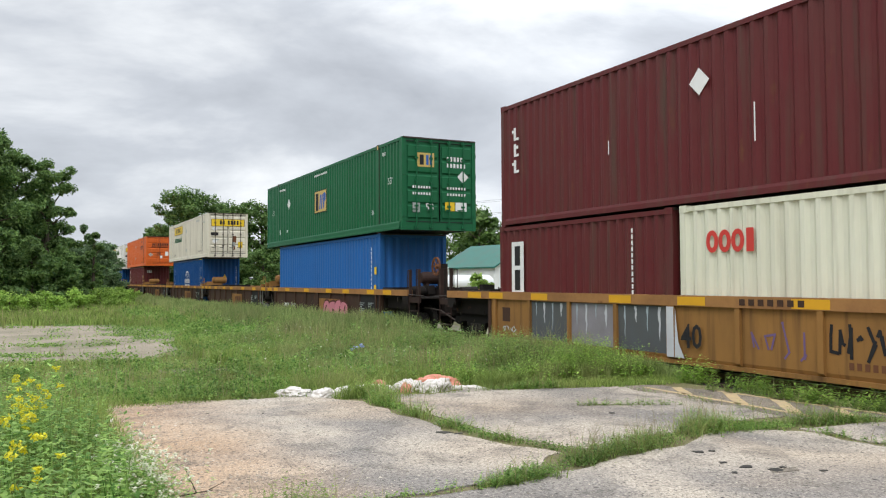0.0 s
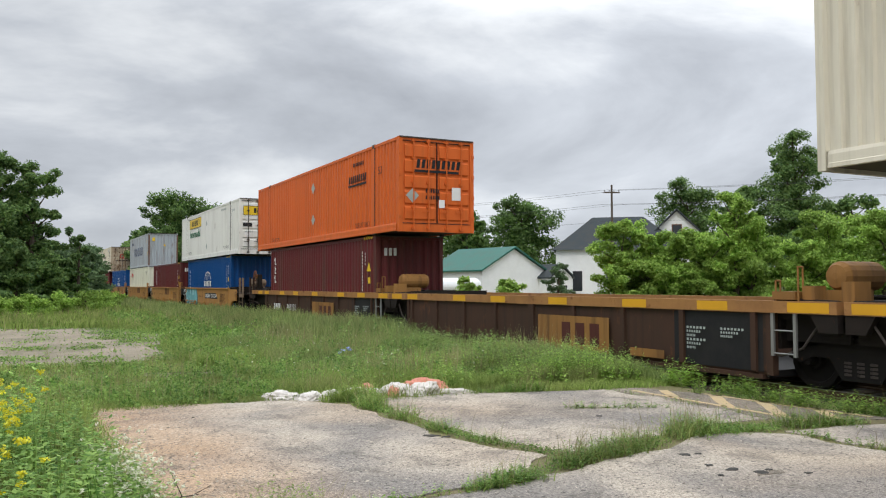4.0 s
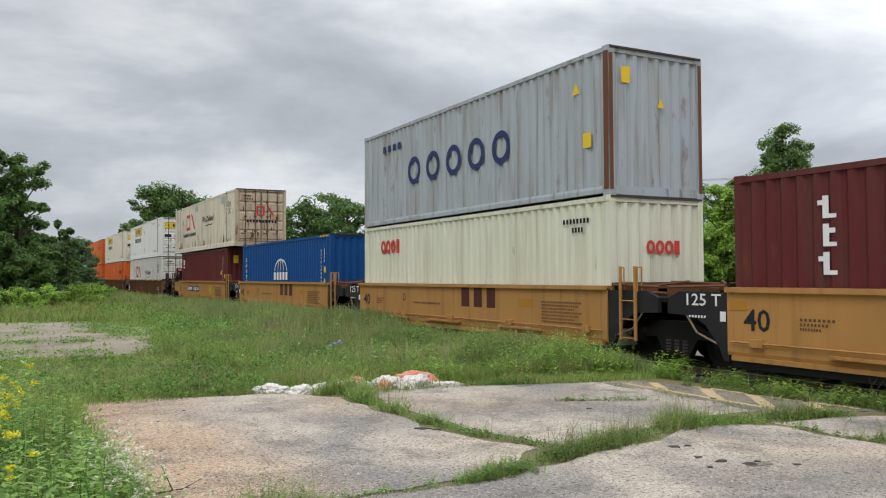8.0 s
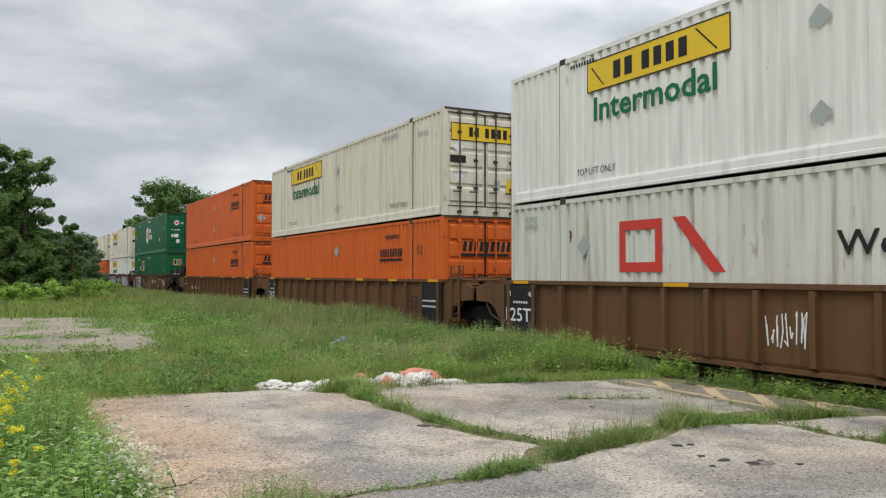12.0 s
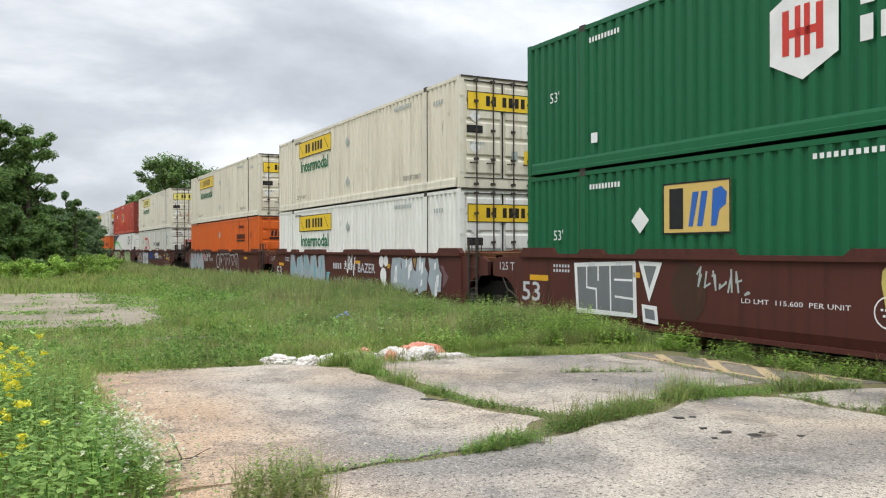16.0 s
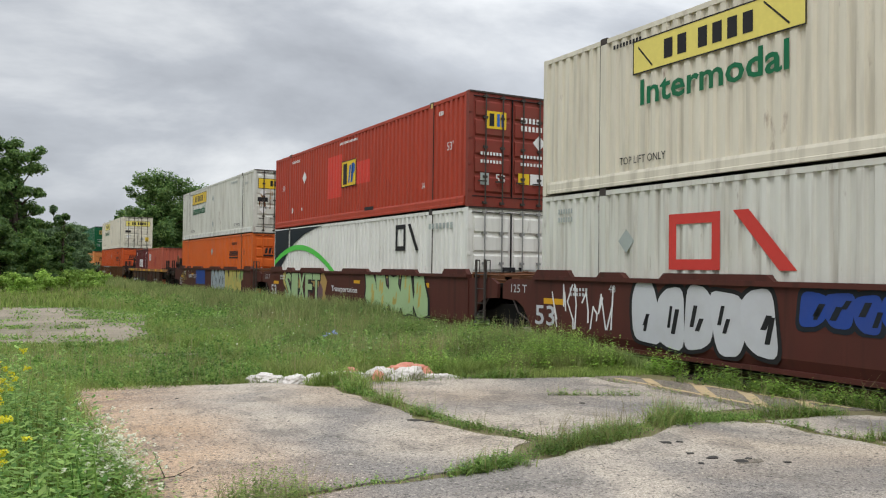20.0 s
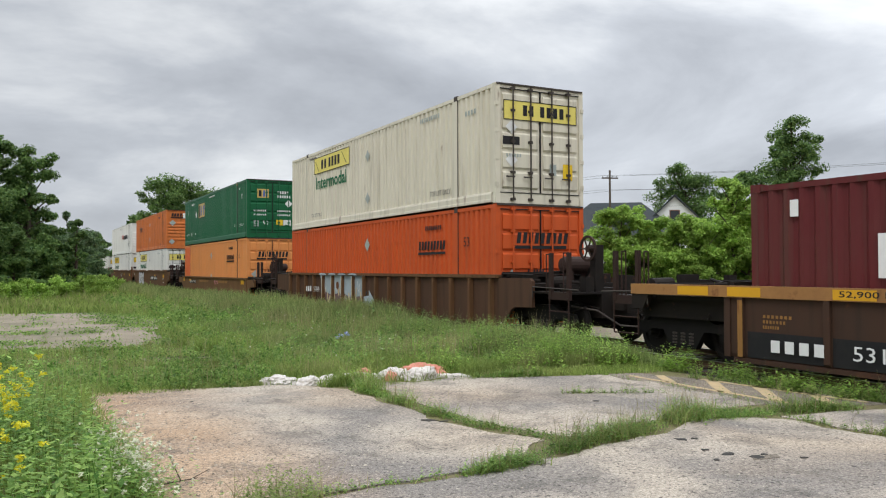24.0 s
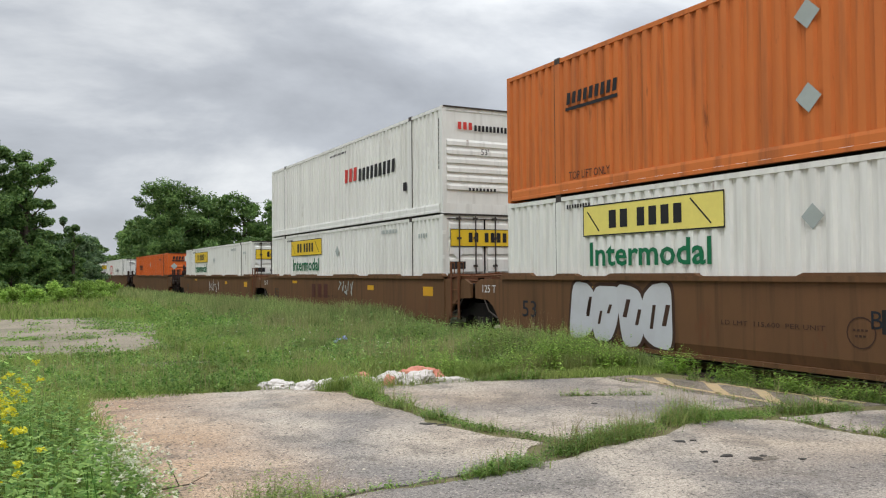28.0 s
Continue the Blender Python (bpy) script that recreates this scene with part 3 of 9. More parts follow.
def letters(text, size, bold=0.0):
    """Flat letters of the built-in font as pairs of outline-filled faces: places in the plane and faces."""
    key = ("letters", text, size, bold)
    if key not in SHARED:
        cu = bpy.data.curves.new("lettering", "FONT")
        cu.body, cu.size, cu.offset, cu.resolution_u = text, size, bold, 2
        ob = bpy.data.objects.new("lettering", cu)
        me = bpy.data.meshes.new_from_object(ob)
        SHARED[key] = ([tuple(v.co[:2]) for v in me.vertices], [tuple(p.vertices) for p in me.polygons])
        bpy.data.objects.remove(ob)
        bpy.data.curves.remove(cu)
        bpy.data.meshes.remove(me)
    return SHARED[key]


# ---- ground, pavement and track ----
TRACK_X = 11.575
AHEAD = 0.4


def line_at(d):
    """Place and heading of the track d metres ahead: a very wide curve that runs straight on far down the line."""
    a = d - 14.5
    b = min(a, 85.0)
    k = 0.0096 - 2 * 6.6e-5 * b
    return TRACK_X + 0.0096 * b - 6.6e-5 * b * b + (a - b) * k, d, -math.degrees(math.atan(k))


def on_line(d, z=0.0):
    x, y, turn = line_at(d)
    return pose(x, y, z, 0, 0, turn)


def sweep(bm, outline, y0=-60.0, y1=420.0, step=8.0):
    """A closed outline of (x from the track's middle, z) swept along the track."""
    n = len(outline)
    last = None
    d = y0
    while d <= y1:
        m = on_line(d)
        ring = [bm.verts.new(m @ Vector((x, 0, z))) for x, z in outline]
        if last:
            for i in range(n):
                bm.faces.new((last[i], last[(i + 1) % n], ring[(i + 1) % n], ring[i]))
        else:
            bm.faces.new(ring)
        last = ring
        d += step
    bm.faces.new(last[::-1])


def ground_height(x, y):
    """Level yard that dips to the track bed."""
    dip = np.clip((x - 9.2) / 0.9, 0, 1) * (1 - np.clip((x - 14.2) / 1.5, 0, 1))
    return -0.006 - 0.234 * dip * dip * (3 - 2 * dip)


def build_ground():
    xs = np.concatenate([np.linspace(-2500, -40, 12), np.linspace(-36, 8, 45), np.linspace(8.4, 17, 36), np.linspace(18, 80, 32), np.linspace(100, 2500, 12)])
    ys = np.concatenate([np.linspace(-2500, -40, 10), np.linspace(-36, 130, 120), np.linspace(140, 2500, 14)])
    gx, gy = np.meshgrid(xs, ys, indexing="ij")
    bumps = 0.008 * np.sin(gx * 1.7 + 0.6 * gy) * np.sin(gy * 1.1) * (np.abs(gx) < 60) * ((gx < 0.5) | (gy > 12.5))
    gz = ground_height(gx, gy) + bumps - 0.008
    verts = np.stack([gx, gy, gz], -1).reshape(-1, 3)
    n, k = len(xs), len(ys)
    i = (np.arange(n - 1)[:, None] * k + np.arange(k - 1)[None]).ravel()
    faces = np.stack([i, i + k, i + k + 1, i + 1], -1)
    tagged(new("ground", mesh_np("ground", verts, faces, SOIL)), "weedy soil and short thatch beside the railway", "ground", kind="structure")


SLABS = (
    ((0.95, 11.55), (1.95, 11.4), (3.05, 11.15), (3.7, 10.95), (4.03, 10.3), (4.05, 8.6), (4.06, 7.5), (4.2, 7.0), (4.45, 6.35), (3.75, 5.85),
     (3.15, 5.68), (2.2, 5.6), (0.95, 5.66), (0.82, 6.4), (0.8, 7.8), (0.8, 9.3)),
    ((4.45, 10.75), (5.1, 10.5), (5.95, 10.65), (7.1, 10.05), (7.95, 9.85), (8.0, 8.2), (7.9, 6.75), (6.75, 6.85), (5.6, 6.5), (4.75, 6.3),
     (4.42, 7.1), (4.32, 8.6)),
    ((0.82, 5.58), (2.2, 5.53), (3.2, 5.57), (3.85, 5.66), (4.7, 5.85), (5.7, 6.1), (6.55, 6.4), (7.3, 6.0), (7.35, 4.6), (7.3, -7.0), (0.75, -7.0),
     (0.8, 3.0), (0.8, 4.8)),
    ((7.45, 6.15), (8.5, 6.0), (9.25, 5.6), (9.3, 4.9), (7.5, 5.05)),
    ((7.5, 4.9), (9.3, 4.7), (9.35, -7.0), (7.45, -7.0)),
)
APRON = ((8.02, 9.85), (8.5, 9.75), (8.95, 8.7), (9.15, 7.2), (9.2, 6.15), (7.95, 6.4))
LOT = ((-18.0, 35.0), (-0.8, 34.3), (2.9, 32.6), (4.5, 28.0), (4.6, 25.8), (3.8, 23.6), (3.4, 21.6), (3.2, 19.6), (2.4, 17.8), (0.6, 17.9), (-1.2, 18.8), (-18.0, 21.0))
PATCH = ((2.4, 15.6), (3.4, 15.2), (3.8, 14.8), (3.0, 14.75), (2.3, 15.1))


def ragged(poly, step=0.16, rough=0.13):
    """The outline broken into short steps that wander, as crumbled edges do."""
    out = []
    for (x0, y0), (x1, y1) in zip(poly, poly[1:] + poly[:1]):
        n = max(1, min(60, int(math.hypot(x1 - x0, y1 - y0) / step)))
        for k in range(n):
            x, y = x0 + (x1 - x0) * k / n, y0 + (y1 - y0) * k / n
            out.append((x + rough * noise.noise((x * 3, y * 3, 0.3)), y + rough * noise.noise((x * 3, y * 3, 7.7))))
    return out


def build_paving():
    slabs = thing("pavement", "cracked old concrete parking slab with weeds in its joints", "pavement", kind="structure")
    for poly in SLABS:
        bm = bm_new()
        prism(bm, ragged(poly), 2, -0.14, 0.0)
        part("slab", bm, CONCRETE, slabs)
    bm = bm_new()
    prism(bm, ragged(APRON), 2, -0.14, -0.006)
    part("asphalt_strip", bm, ASPHALT, slabs, "dark worn asphalt strip with hatched paint")
    for a, b, w in (((8.25, 9.55), (8.2, 6.5), 0.09), ((8.88, 8.75), (9.08, 6.3), 0.08), ((8.66, 9.35), (8.26, 8.7), 0.14), ((8.92, 8.62), (8.24, 7.7), 0.16),
                    ((9.0, 7.85), (8.24, 6.88), 0.16), ((9.06, 7.0), (8.6, 6.42), 0.14)):
        a, b = Vector(a), Vector(b)
        side = (b - a).orthogonal().normalized() * w / 2
        bm = bm_new()
        prism(bm, ragged([tuple(a + side), tuple(b + side), tuple(b - side), tuple(a - side)], 0.12, 0.02), 2, -0.01, -0.002)
        part("painted_line", bm, ROAD_PAINT, slabs, "faded yellow painted line")
    rnd = random.Random(5)
    for x, y, r in ((5.5, 5.1, 0.09), (5.62, 4.92, 0.12), (5.75, 4.95, 0.06), (5.58, 5.75, 0.1), (5.72, 5.72, 0.05), (5.45, 5.32, 0.06), (3.96, 7.75, 0.13),
                    (4.06, 7.62, 0.07), (5.25, 5.0, 0.05), (6.3, 7.9, 0.06), (2.0, 10.2, 0.03), (1.6, 9.6, 0.03), (2.6, 9.9, 0.02), (5.95, 4.7, 0.05)):
        r *= 0.72
        bm = bm_new()
        prism(bm, [(x + r * rnd.uniform(0.5, 1.25) * math.cos(k * 0.7), y + 0.8 * r * rnd.uniform(0.5, 1.2) * math.sin(k * 0.7)) for k in range(9)], 2, 0.001, 0.006)
        part("tar_spot", bm, TAR, slabs, "black tar spot")
    bm = bm_new()
    prism(bm, [(5.5, 4.84), (5.78, 4.8), (5.85, 4.9), (5.6, 4.94)], 2, 0.001, 0.005)
    part("grey_scrap", bm, ASPHALT, slabs, "flat grey scrap")
    for poly, nm in ((LOT, "gravel_lot"), (PATCH, "gravel_patch")):
        bm = bm_new()
        prism(bm, ragged(poly, 0.35, 0.9), 2, -0.2, 0.006)
        tagged(new(nm, mesh_of(bm, nm, GRAVEL)), "pale bare gravel lot among the grass", "gravel", kind="structure")


def build_pebbles():
    """Loose grit on the slab, thickest where sand has washed over it."""
    rng = np.random.default_rng(31)
    n = 2600
    x = np.where(rng.random(n) < 0.7, 0.85 + rng.exponential(0.9, n), rng.uniform(0.9, 7.8, n))
    y = rng.uniform(4.4, 11.3, n)
    on = np.zeros(n, bool)
    for poly in SLABS:
        on |= inside(x, y, list(poly))
    x, y = x[on], y[on]
    r = rng.uniform(0.004, 0.013, len(x)) * np.where(rng.random(len(x)) < 0.06, 1.8, 1.0)
    unit = np.array([(1, 0, 0.3), (-0.5, 0.87, 0.2), (-0.5, -0.87, 0.25), (0.1, 0.1, 0.9)])
    a = rng.uniform(0, math.tau, len(x))
    c, s = np.cos(a)[:, None], np.sin(a)[:, None]
    px = unit[None, :, 0] * c - unit[None, :, 1] * s
    py = unit[None, :, 0] * s + unit[None, :, 1] * c
    v = np.stack([x[:, None] + px * r[:, None], y[:, None] + py * r[:, None], (unit[None, :, 2] * r[:, None]) + 0.0 * px], -1).reshape(-1, 3)
    i = np.arange(len(x))[:, None] * 4
    f = np.concatenate([i + [0, 1, 3], i + [1, 2, 3], i + [2, 0, 3]], 0)
    tagged(new("pebbles", mesh_np("pebbles", v, f, PEBBLE)), "loose grit and small stones on the concrete", "gravel", kind="stuff")


def build_track():
    track = thing("railway_track", "single railway track with timber ties on ballast coloured dark for shade", "track", kind="structure")
    bm = bm_new()
    sweep(bm, [(-1.6, -0.27), (-1.15, -0.14), (1.2, -0.14), (1.9, -0.27)])
    part("ballast", bm, BALLAST, track, "stone ballast bed, darkened for the shade under the train")
    bm = bm_new()
    sweep(bm, [(1.85, -0.4), (1.85, -0.24), (2.8, -0.2), (4.3, 0.02), (4.3, -0.4)], -20.0, 140.0)
    part("shoulder", bm, GRAVEL, track, "pale gravel shoulder behind the track")
    for c in (-0.7525, 0.7525):
        bm = bm_new()
        sweep(bm, [(c - 0.07, -0.115), (c + 0.07, -0.115), (c + 0.07, -0.1), (c + 0.012, -0.085), (c + 0.012, -0.03), (c + 0.035, -0.02), (c + 0.035, -0.006),
                   (c - 0.035, -0.006), (c - 0.035, -0.02), (c - 0.012, -0.03), (c - 0.012, -0.085), (c - 0.07, -0.1)])
        rail = part("rail", bm, RAIL, track)
        bm = bm_new()
        sweep(bm, [(c - 0.03, -0.006), (c + 0.03, -0.006), (c + 0.03, 0.0), (c - 0.03, 0.0)])
        part("rail_head", bm, RAIL_TOP, rail, "polished rail head")
    me = shared("tie", "tie", TIE, lambda b: box(b, -1.3, 1.3, -0.115, 0.115, -0.26, -0.117))
    rnd = random.Random(2)
    for k in range(220):
        ob = part("tie", me, TIE, track)
        ob.matrix_basis = on_line(-3.0 + 0.54 * k, rnd.uniform(-0.006, 0)) @ pose(rnd.uniform(-0.04, 0.04), 0, 0, 0, 0, rnd.uniform(-1.0, 1.0))


build_ground()
build_paving()
build_pebbles()
build_track()


# ---- shipping containers ----
SIZE = {}


def corrugation(length, kind):
    """Places along a wall and their depth: wide for sea boxes, narrow-grooved for long domestic ones."""
    if kind == "sea":
        steps = ((0.072, 0.0), (0.068, 0.045), (0.07, 0.045), (0.068, 0.0))
    else:
        steps = ((0.115, 0.0), (0.035, 0.05), (0.08, 0.05), (0.035, 0.0))
    pitch = sum(s for s, _ in steps)
    n = max(1, round(length / pitch))
    f = length / (n * pitch)
    out, at = [(0.0, 0.0)], 0.0
    for _ in range(n):
        for s, d in steps:
            at += s * f
            out.append((at, d))
    return out


def wall_strip(bm, y0, y1, z0, z1, x, inward, kind):
    """A ribbed sheet from y0 to y1 on the plane x; inward is +1 or -1."""
    last = None
    for at, d in corrugation(y1 - y0, kind):
        pair = (bm.verts.new((x + inward * d, y0 + at, z0)), bm.verts.new((x + inward * d, y0 + at, z1)))
        if last:
            bm.faces.new((last[0], pair[0], pair[1], last[1]))
        last = pair


def end_strip(bm, x0, x1, z0, z1, y, inward, kind):
    last = None
    for at, d in corrugation(x1 - x0, kind):
        pair = (bm.verts.new((x0 + at, y + inward * d, z0)), bm.verts.new((x0 + at, y + inward * d, z1)))
        if last:
            bm.faces.new((last[0], pair[0], pair[1], last[1]))
        last = pair


def door_leaf(bm, x0, x1, z0, z1, y):
    """The flat sheet of a door leaf."""
    box(bm, x0, x1, y + 0.012, y + 0.05, z0, z1)


def door_panel(bm, x0, x1, z0, z1, y):
    """One pressed field of a door, sloping back at its upper and lower edges."""
    prism(bm, [(y + 0.012, z0), (y - 0.028, z0 + 0.05), (y - 0.028, z1 - 0.05), (y + 0.012, z1)], 0, x0, x1)


def container(place, length, height, material, near="door", label="", end_material=None, kind=None, rods=None):
    """A steel box; near: what its end towards the camera is (door, ribbed, louvred). Its own y runs along the track, away from the camera."""
    long_box = length > 14
    width = 2.59 if long_box else 2.44
    kind = kind or ("domestic" if long_box else "sea")
    box_ = thing("shipping_container", label, "container", "containers on the train", place)
    w, l, h = width / 2, length / 2, height
    end_material = end_material or material
    base = 0.27 if long_box else 0.17
    key = (round(length, 2), round(height, 2), kind)
    post = 0.13
    if long_box:
        spans = ((-l + post, -6.18), (-6.0, 6.0), (6.18, l - post))
    else:
        spans = ((-l + post, l - post),)
    for name, x, inward in (("side_wall", -w, 1), ("side_wall", w, -1)):
        def build(bm, x=x, inward=inward):
            for a, b in spans:
                wall_strip(bm, a, b, base, h - 0.09, x + inward * 0.008, inward, kind)
        part(name, shared((key, name, x), name, material, build), material, box_)
    part("roof", shared((key, "roof"), "roof", material, lambda bm: box(bm, -w + 0.03, w - 0.03, -l + 0.05, l - 0.05, h - 0.09, h - 0.03)), material, box_)
    part("underframe", shared((key, "floor"), "underframe", DARK_STEEL, lambda bm: box(bm, -w + 0.06, w - 0.06, -l + 0.05, l - 0.05, 0.06, base)), DARK_STEEL, box_)
    for x0, x1 in ((-w, -w + 0.07), (w - 0.07, w)):
        part("top_rail", shared((key, "top", x0), "top_rail", material, lambda bm: box(bm, x0, x1, -l + post, l - post, h - 0.1, h - 0.012)), material, box_)

        def low(bm, x0=x0, x1=x1):
            # one pressed rail: a lip along the foot, a flat band and a ledge under the ribs
            out, face, back = (-1, x0, x1) if x0 < 0 else (1, x1, x0)
            lip = 0.026 if long_box else 0.014
            prism(bm, [(back, 0.03), (face + out * lip, 0.03), (face + out * lip, 0.09), (face + out * 0.014, 0.1), (face + out * 0.014, base - 0.05), (face, base + 0.004), (back, base + 0.004)],
                  1, -l + post + 0.05, l - post - 0.05)
        part("bottom_rail", shared((key, "low", x0), "bottom_rail", material, low), material, box_)
        for y0, y1 in ((-l, -l + post), (l - post, l)):
            part("corner_post", shared((key, "post", x0, y0), "corner_post", end_material if y0 < 0 else material,
                                       lambda bm: box(bm, x0 - (0.06 if x0 > 0 else 0), x1 + (0.06 if x0 < 0 else 0), y0, y1, 0.0, h)), material, box_)
        if long_box:
            for y0 in (-6.18, 6.0):
                part("support_post", shared((key, "mid", x0, y0), "support_post", material,
                                            lambda bm: box(bm, x0 - (0.004 if x0 < 0 else 0), x1 + (0.004 if x0 > 0 else 0), y0, y0 + 0.18, 0.0, h - 0.01)), material, box_)
    # thin dark strips on the wall stand for the shade in its panel gaps
    for y0 in (-6.19, 6.19) if long_box else ():
        part("wall_seam", shared((key, "seam", y0), "wall_seam", DARK_STEEL, lambda bm: box(bm, -w - 0.006, -w + 0.02, y0 - 0.004, y0 + 0.004, base, h - 0.1)), DARK_STEEL, box_)
    casts = (-6.18, 6.0) if long_box else (-l, l - 0.178)
    for y0 in casts:
        for x0 in (-w - 0.006, w - 0.156):
            for z0, z1 in ((-0.006, 0.112), (h - 0.112, h + 0.012)):
                part("corner_casting", shared((key, "cast", y0, x0, z0), "corner_casting", DARK_STEEL if long_box else material,
                                              lambda bm: box(bm, x0, x0 + 0.162, y0 - 0.004, y0 + 0.182, z0, z1)), material, box_)
    # far end
    part("end_wall", shared((key, "far"), "end_wall", material, lambda bm: end_strip(bm, -w + 0.1, w - 0.1, 0.1, h - 0.1, l - 0.03, -1, "sea")), material, box_)
    for z0, z1 in ((0.0, base), (h - 0.12, h - 0.008)):
        for y0, y1 in ((-l + 0.01, -l + 0.1), (l - 0.1, l - 0.01)):
            part("end_beam", shared((key, "beam", z0, y0), "end_beam", end_material if y0 < 0 else material,
                                    lambda bm: box(bm, -w + 0.12, w - 0.12, y0, y1, z0, z1)), material, box_)
    part("rain_gutter", shared((key, "gutter"), "rain_gutter", DARK_STEEL, lambda bm: box(bm, -w + 0.03, w - 0.03, -l - 0.025, -l + 0.06, h - 0.035, h + 0.004)), DARK_STEEL, box_, "dark rain gutter over the end")
    # near end
    if near == "ribbed":
        part("end_wall", shared((key, "near"), "end_wall", end_material, lambda bm: end_strip(bm, -w + 0.1, w - 0.1, 0.1, h - 0.1, -l + 0.02, 1, "sea")), end_material, box_)
    elif near == "louvred":
        def lou(bm):
            box(bm, -w + 0.1, w - 0.1, -l + 0.03, -l + 0.08, 0.1, h - 0.1)
        for k in range(6):
            z = 0.62 + k * 0.24
            part("louvre", shared((key, "louvre", k), "louvre", end_material, lambda bm: prism(bm, [(-l + 0.03, z), (-l - 0.012, z + 0.02), (-l - 0.012, z + 0.12), (-l + 0.03, z + 0.19)], 0, -w + 0.14, w - 0.14)),
                 end_material, box_)
        part("end_wall", shared((key, "near"), "end_wall", end_material, lou), end_material, box_)
    else:
        for x0, x1 in ((-w + 0.13, -0.012), (0.012, w - 0.13)):
            leaf = part("door", shared((key, "leaf", x0), "door", end_material, lambda bm: door_leaf(bm, x0, x1, base, h - 0.13, -l + 0.02)), end_material, box_)
            zs = [base + 0.06 + k * (h - 0.25 - base) / 5 for k in range(6)]
            for k in range(5):
                part("door_panel", shared((key, "field", x0, k), "door_panel", end_material, lambda bm: door_panel(bm, x0 + 0.07, x1 - 0.07, zs[k] + 0.02, zs[k + 1] - 0.03, -l + 0.02)), end_material, leaf)
            part("door_seal", shared((key, "seal", x0), "door_seal", INK, lambda bm: [box(bm, a, b, -l - 0.004, -l + 0.03, c, d) for a, b, c, d in (
                (x1 if x0 < 0 else x0 - 0.024, x1 + 0.024 if x0 < 0 else x0, base, h - 0.13), (x0, x1, h - 0.13, h - 0.112), (x0, x1, base - 0.02, base))]), INK, leaf, "black rubber door seal")
            for k in (0.3, 0.74):
                x = x0 + (x1 - x0) * (k if x0 < 0 else 1 - k)

                def rod(bm, x=x):
                    tube(bm, (x, -l - 0.05, 0.06), (x, -l - 0.05, h - 0.05), 0.021, 6)
                    for z in (0.1, 0.75, 1.5, 2.25, h - 0.12):
                        box(bm, x - 0.06, x + 0.06, -l - 0.055, -l + 0.015, z - 0.03, z + 0.03)
                part("lock_rod", shared((key, "rod", x), "lock_rod", rods or STEEL, rod), STEEL, leaf, "upright locking rod")
                part("door_handle", shared((key, "handle", x), "door_handle", rods or STEEL,
                                           lambda bm: box(bm, x - 0.22, x + 0.03, -l - 0.08, -l - 0.06, 0.62, 0.655)), STEEL, leaf)
            for z in (0.45, 1.1, 1.75, 2.4):
                hx = -w - 0.004 if x0 < 0 else w - 0.076
                part("hinge", shared((key, "hinge", hx, z), "hinge", end_material, lambda bm: box(bm, hx, hx + 0.08, -l - 0.02, -l + 0.05, z - 0.05, z + 0.05)), end_material, leaf)
    SIZE[box_.name] = (w, l, near)
    return box_


# ---- flat markings on sides and ends ----
def on_side(owner_w, off, mirror=-1):
    """Maps (right, up) in the picture plane of the near side to places: right is towards the near end."""
    return lambda u, z: (-owner_w - off, -u, z)


def on_end(l, off):
    return lambda u, z: (u, -l - off, z)


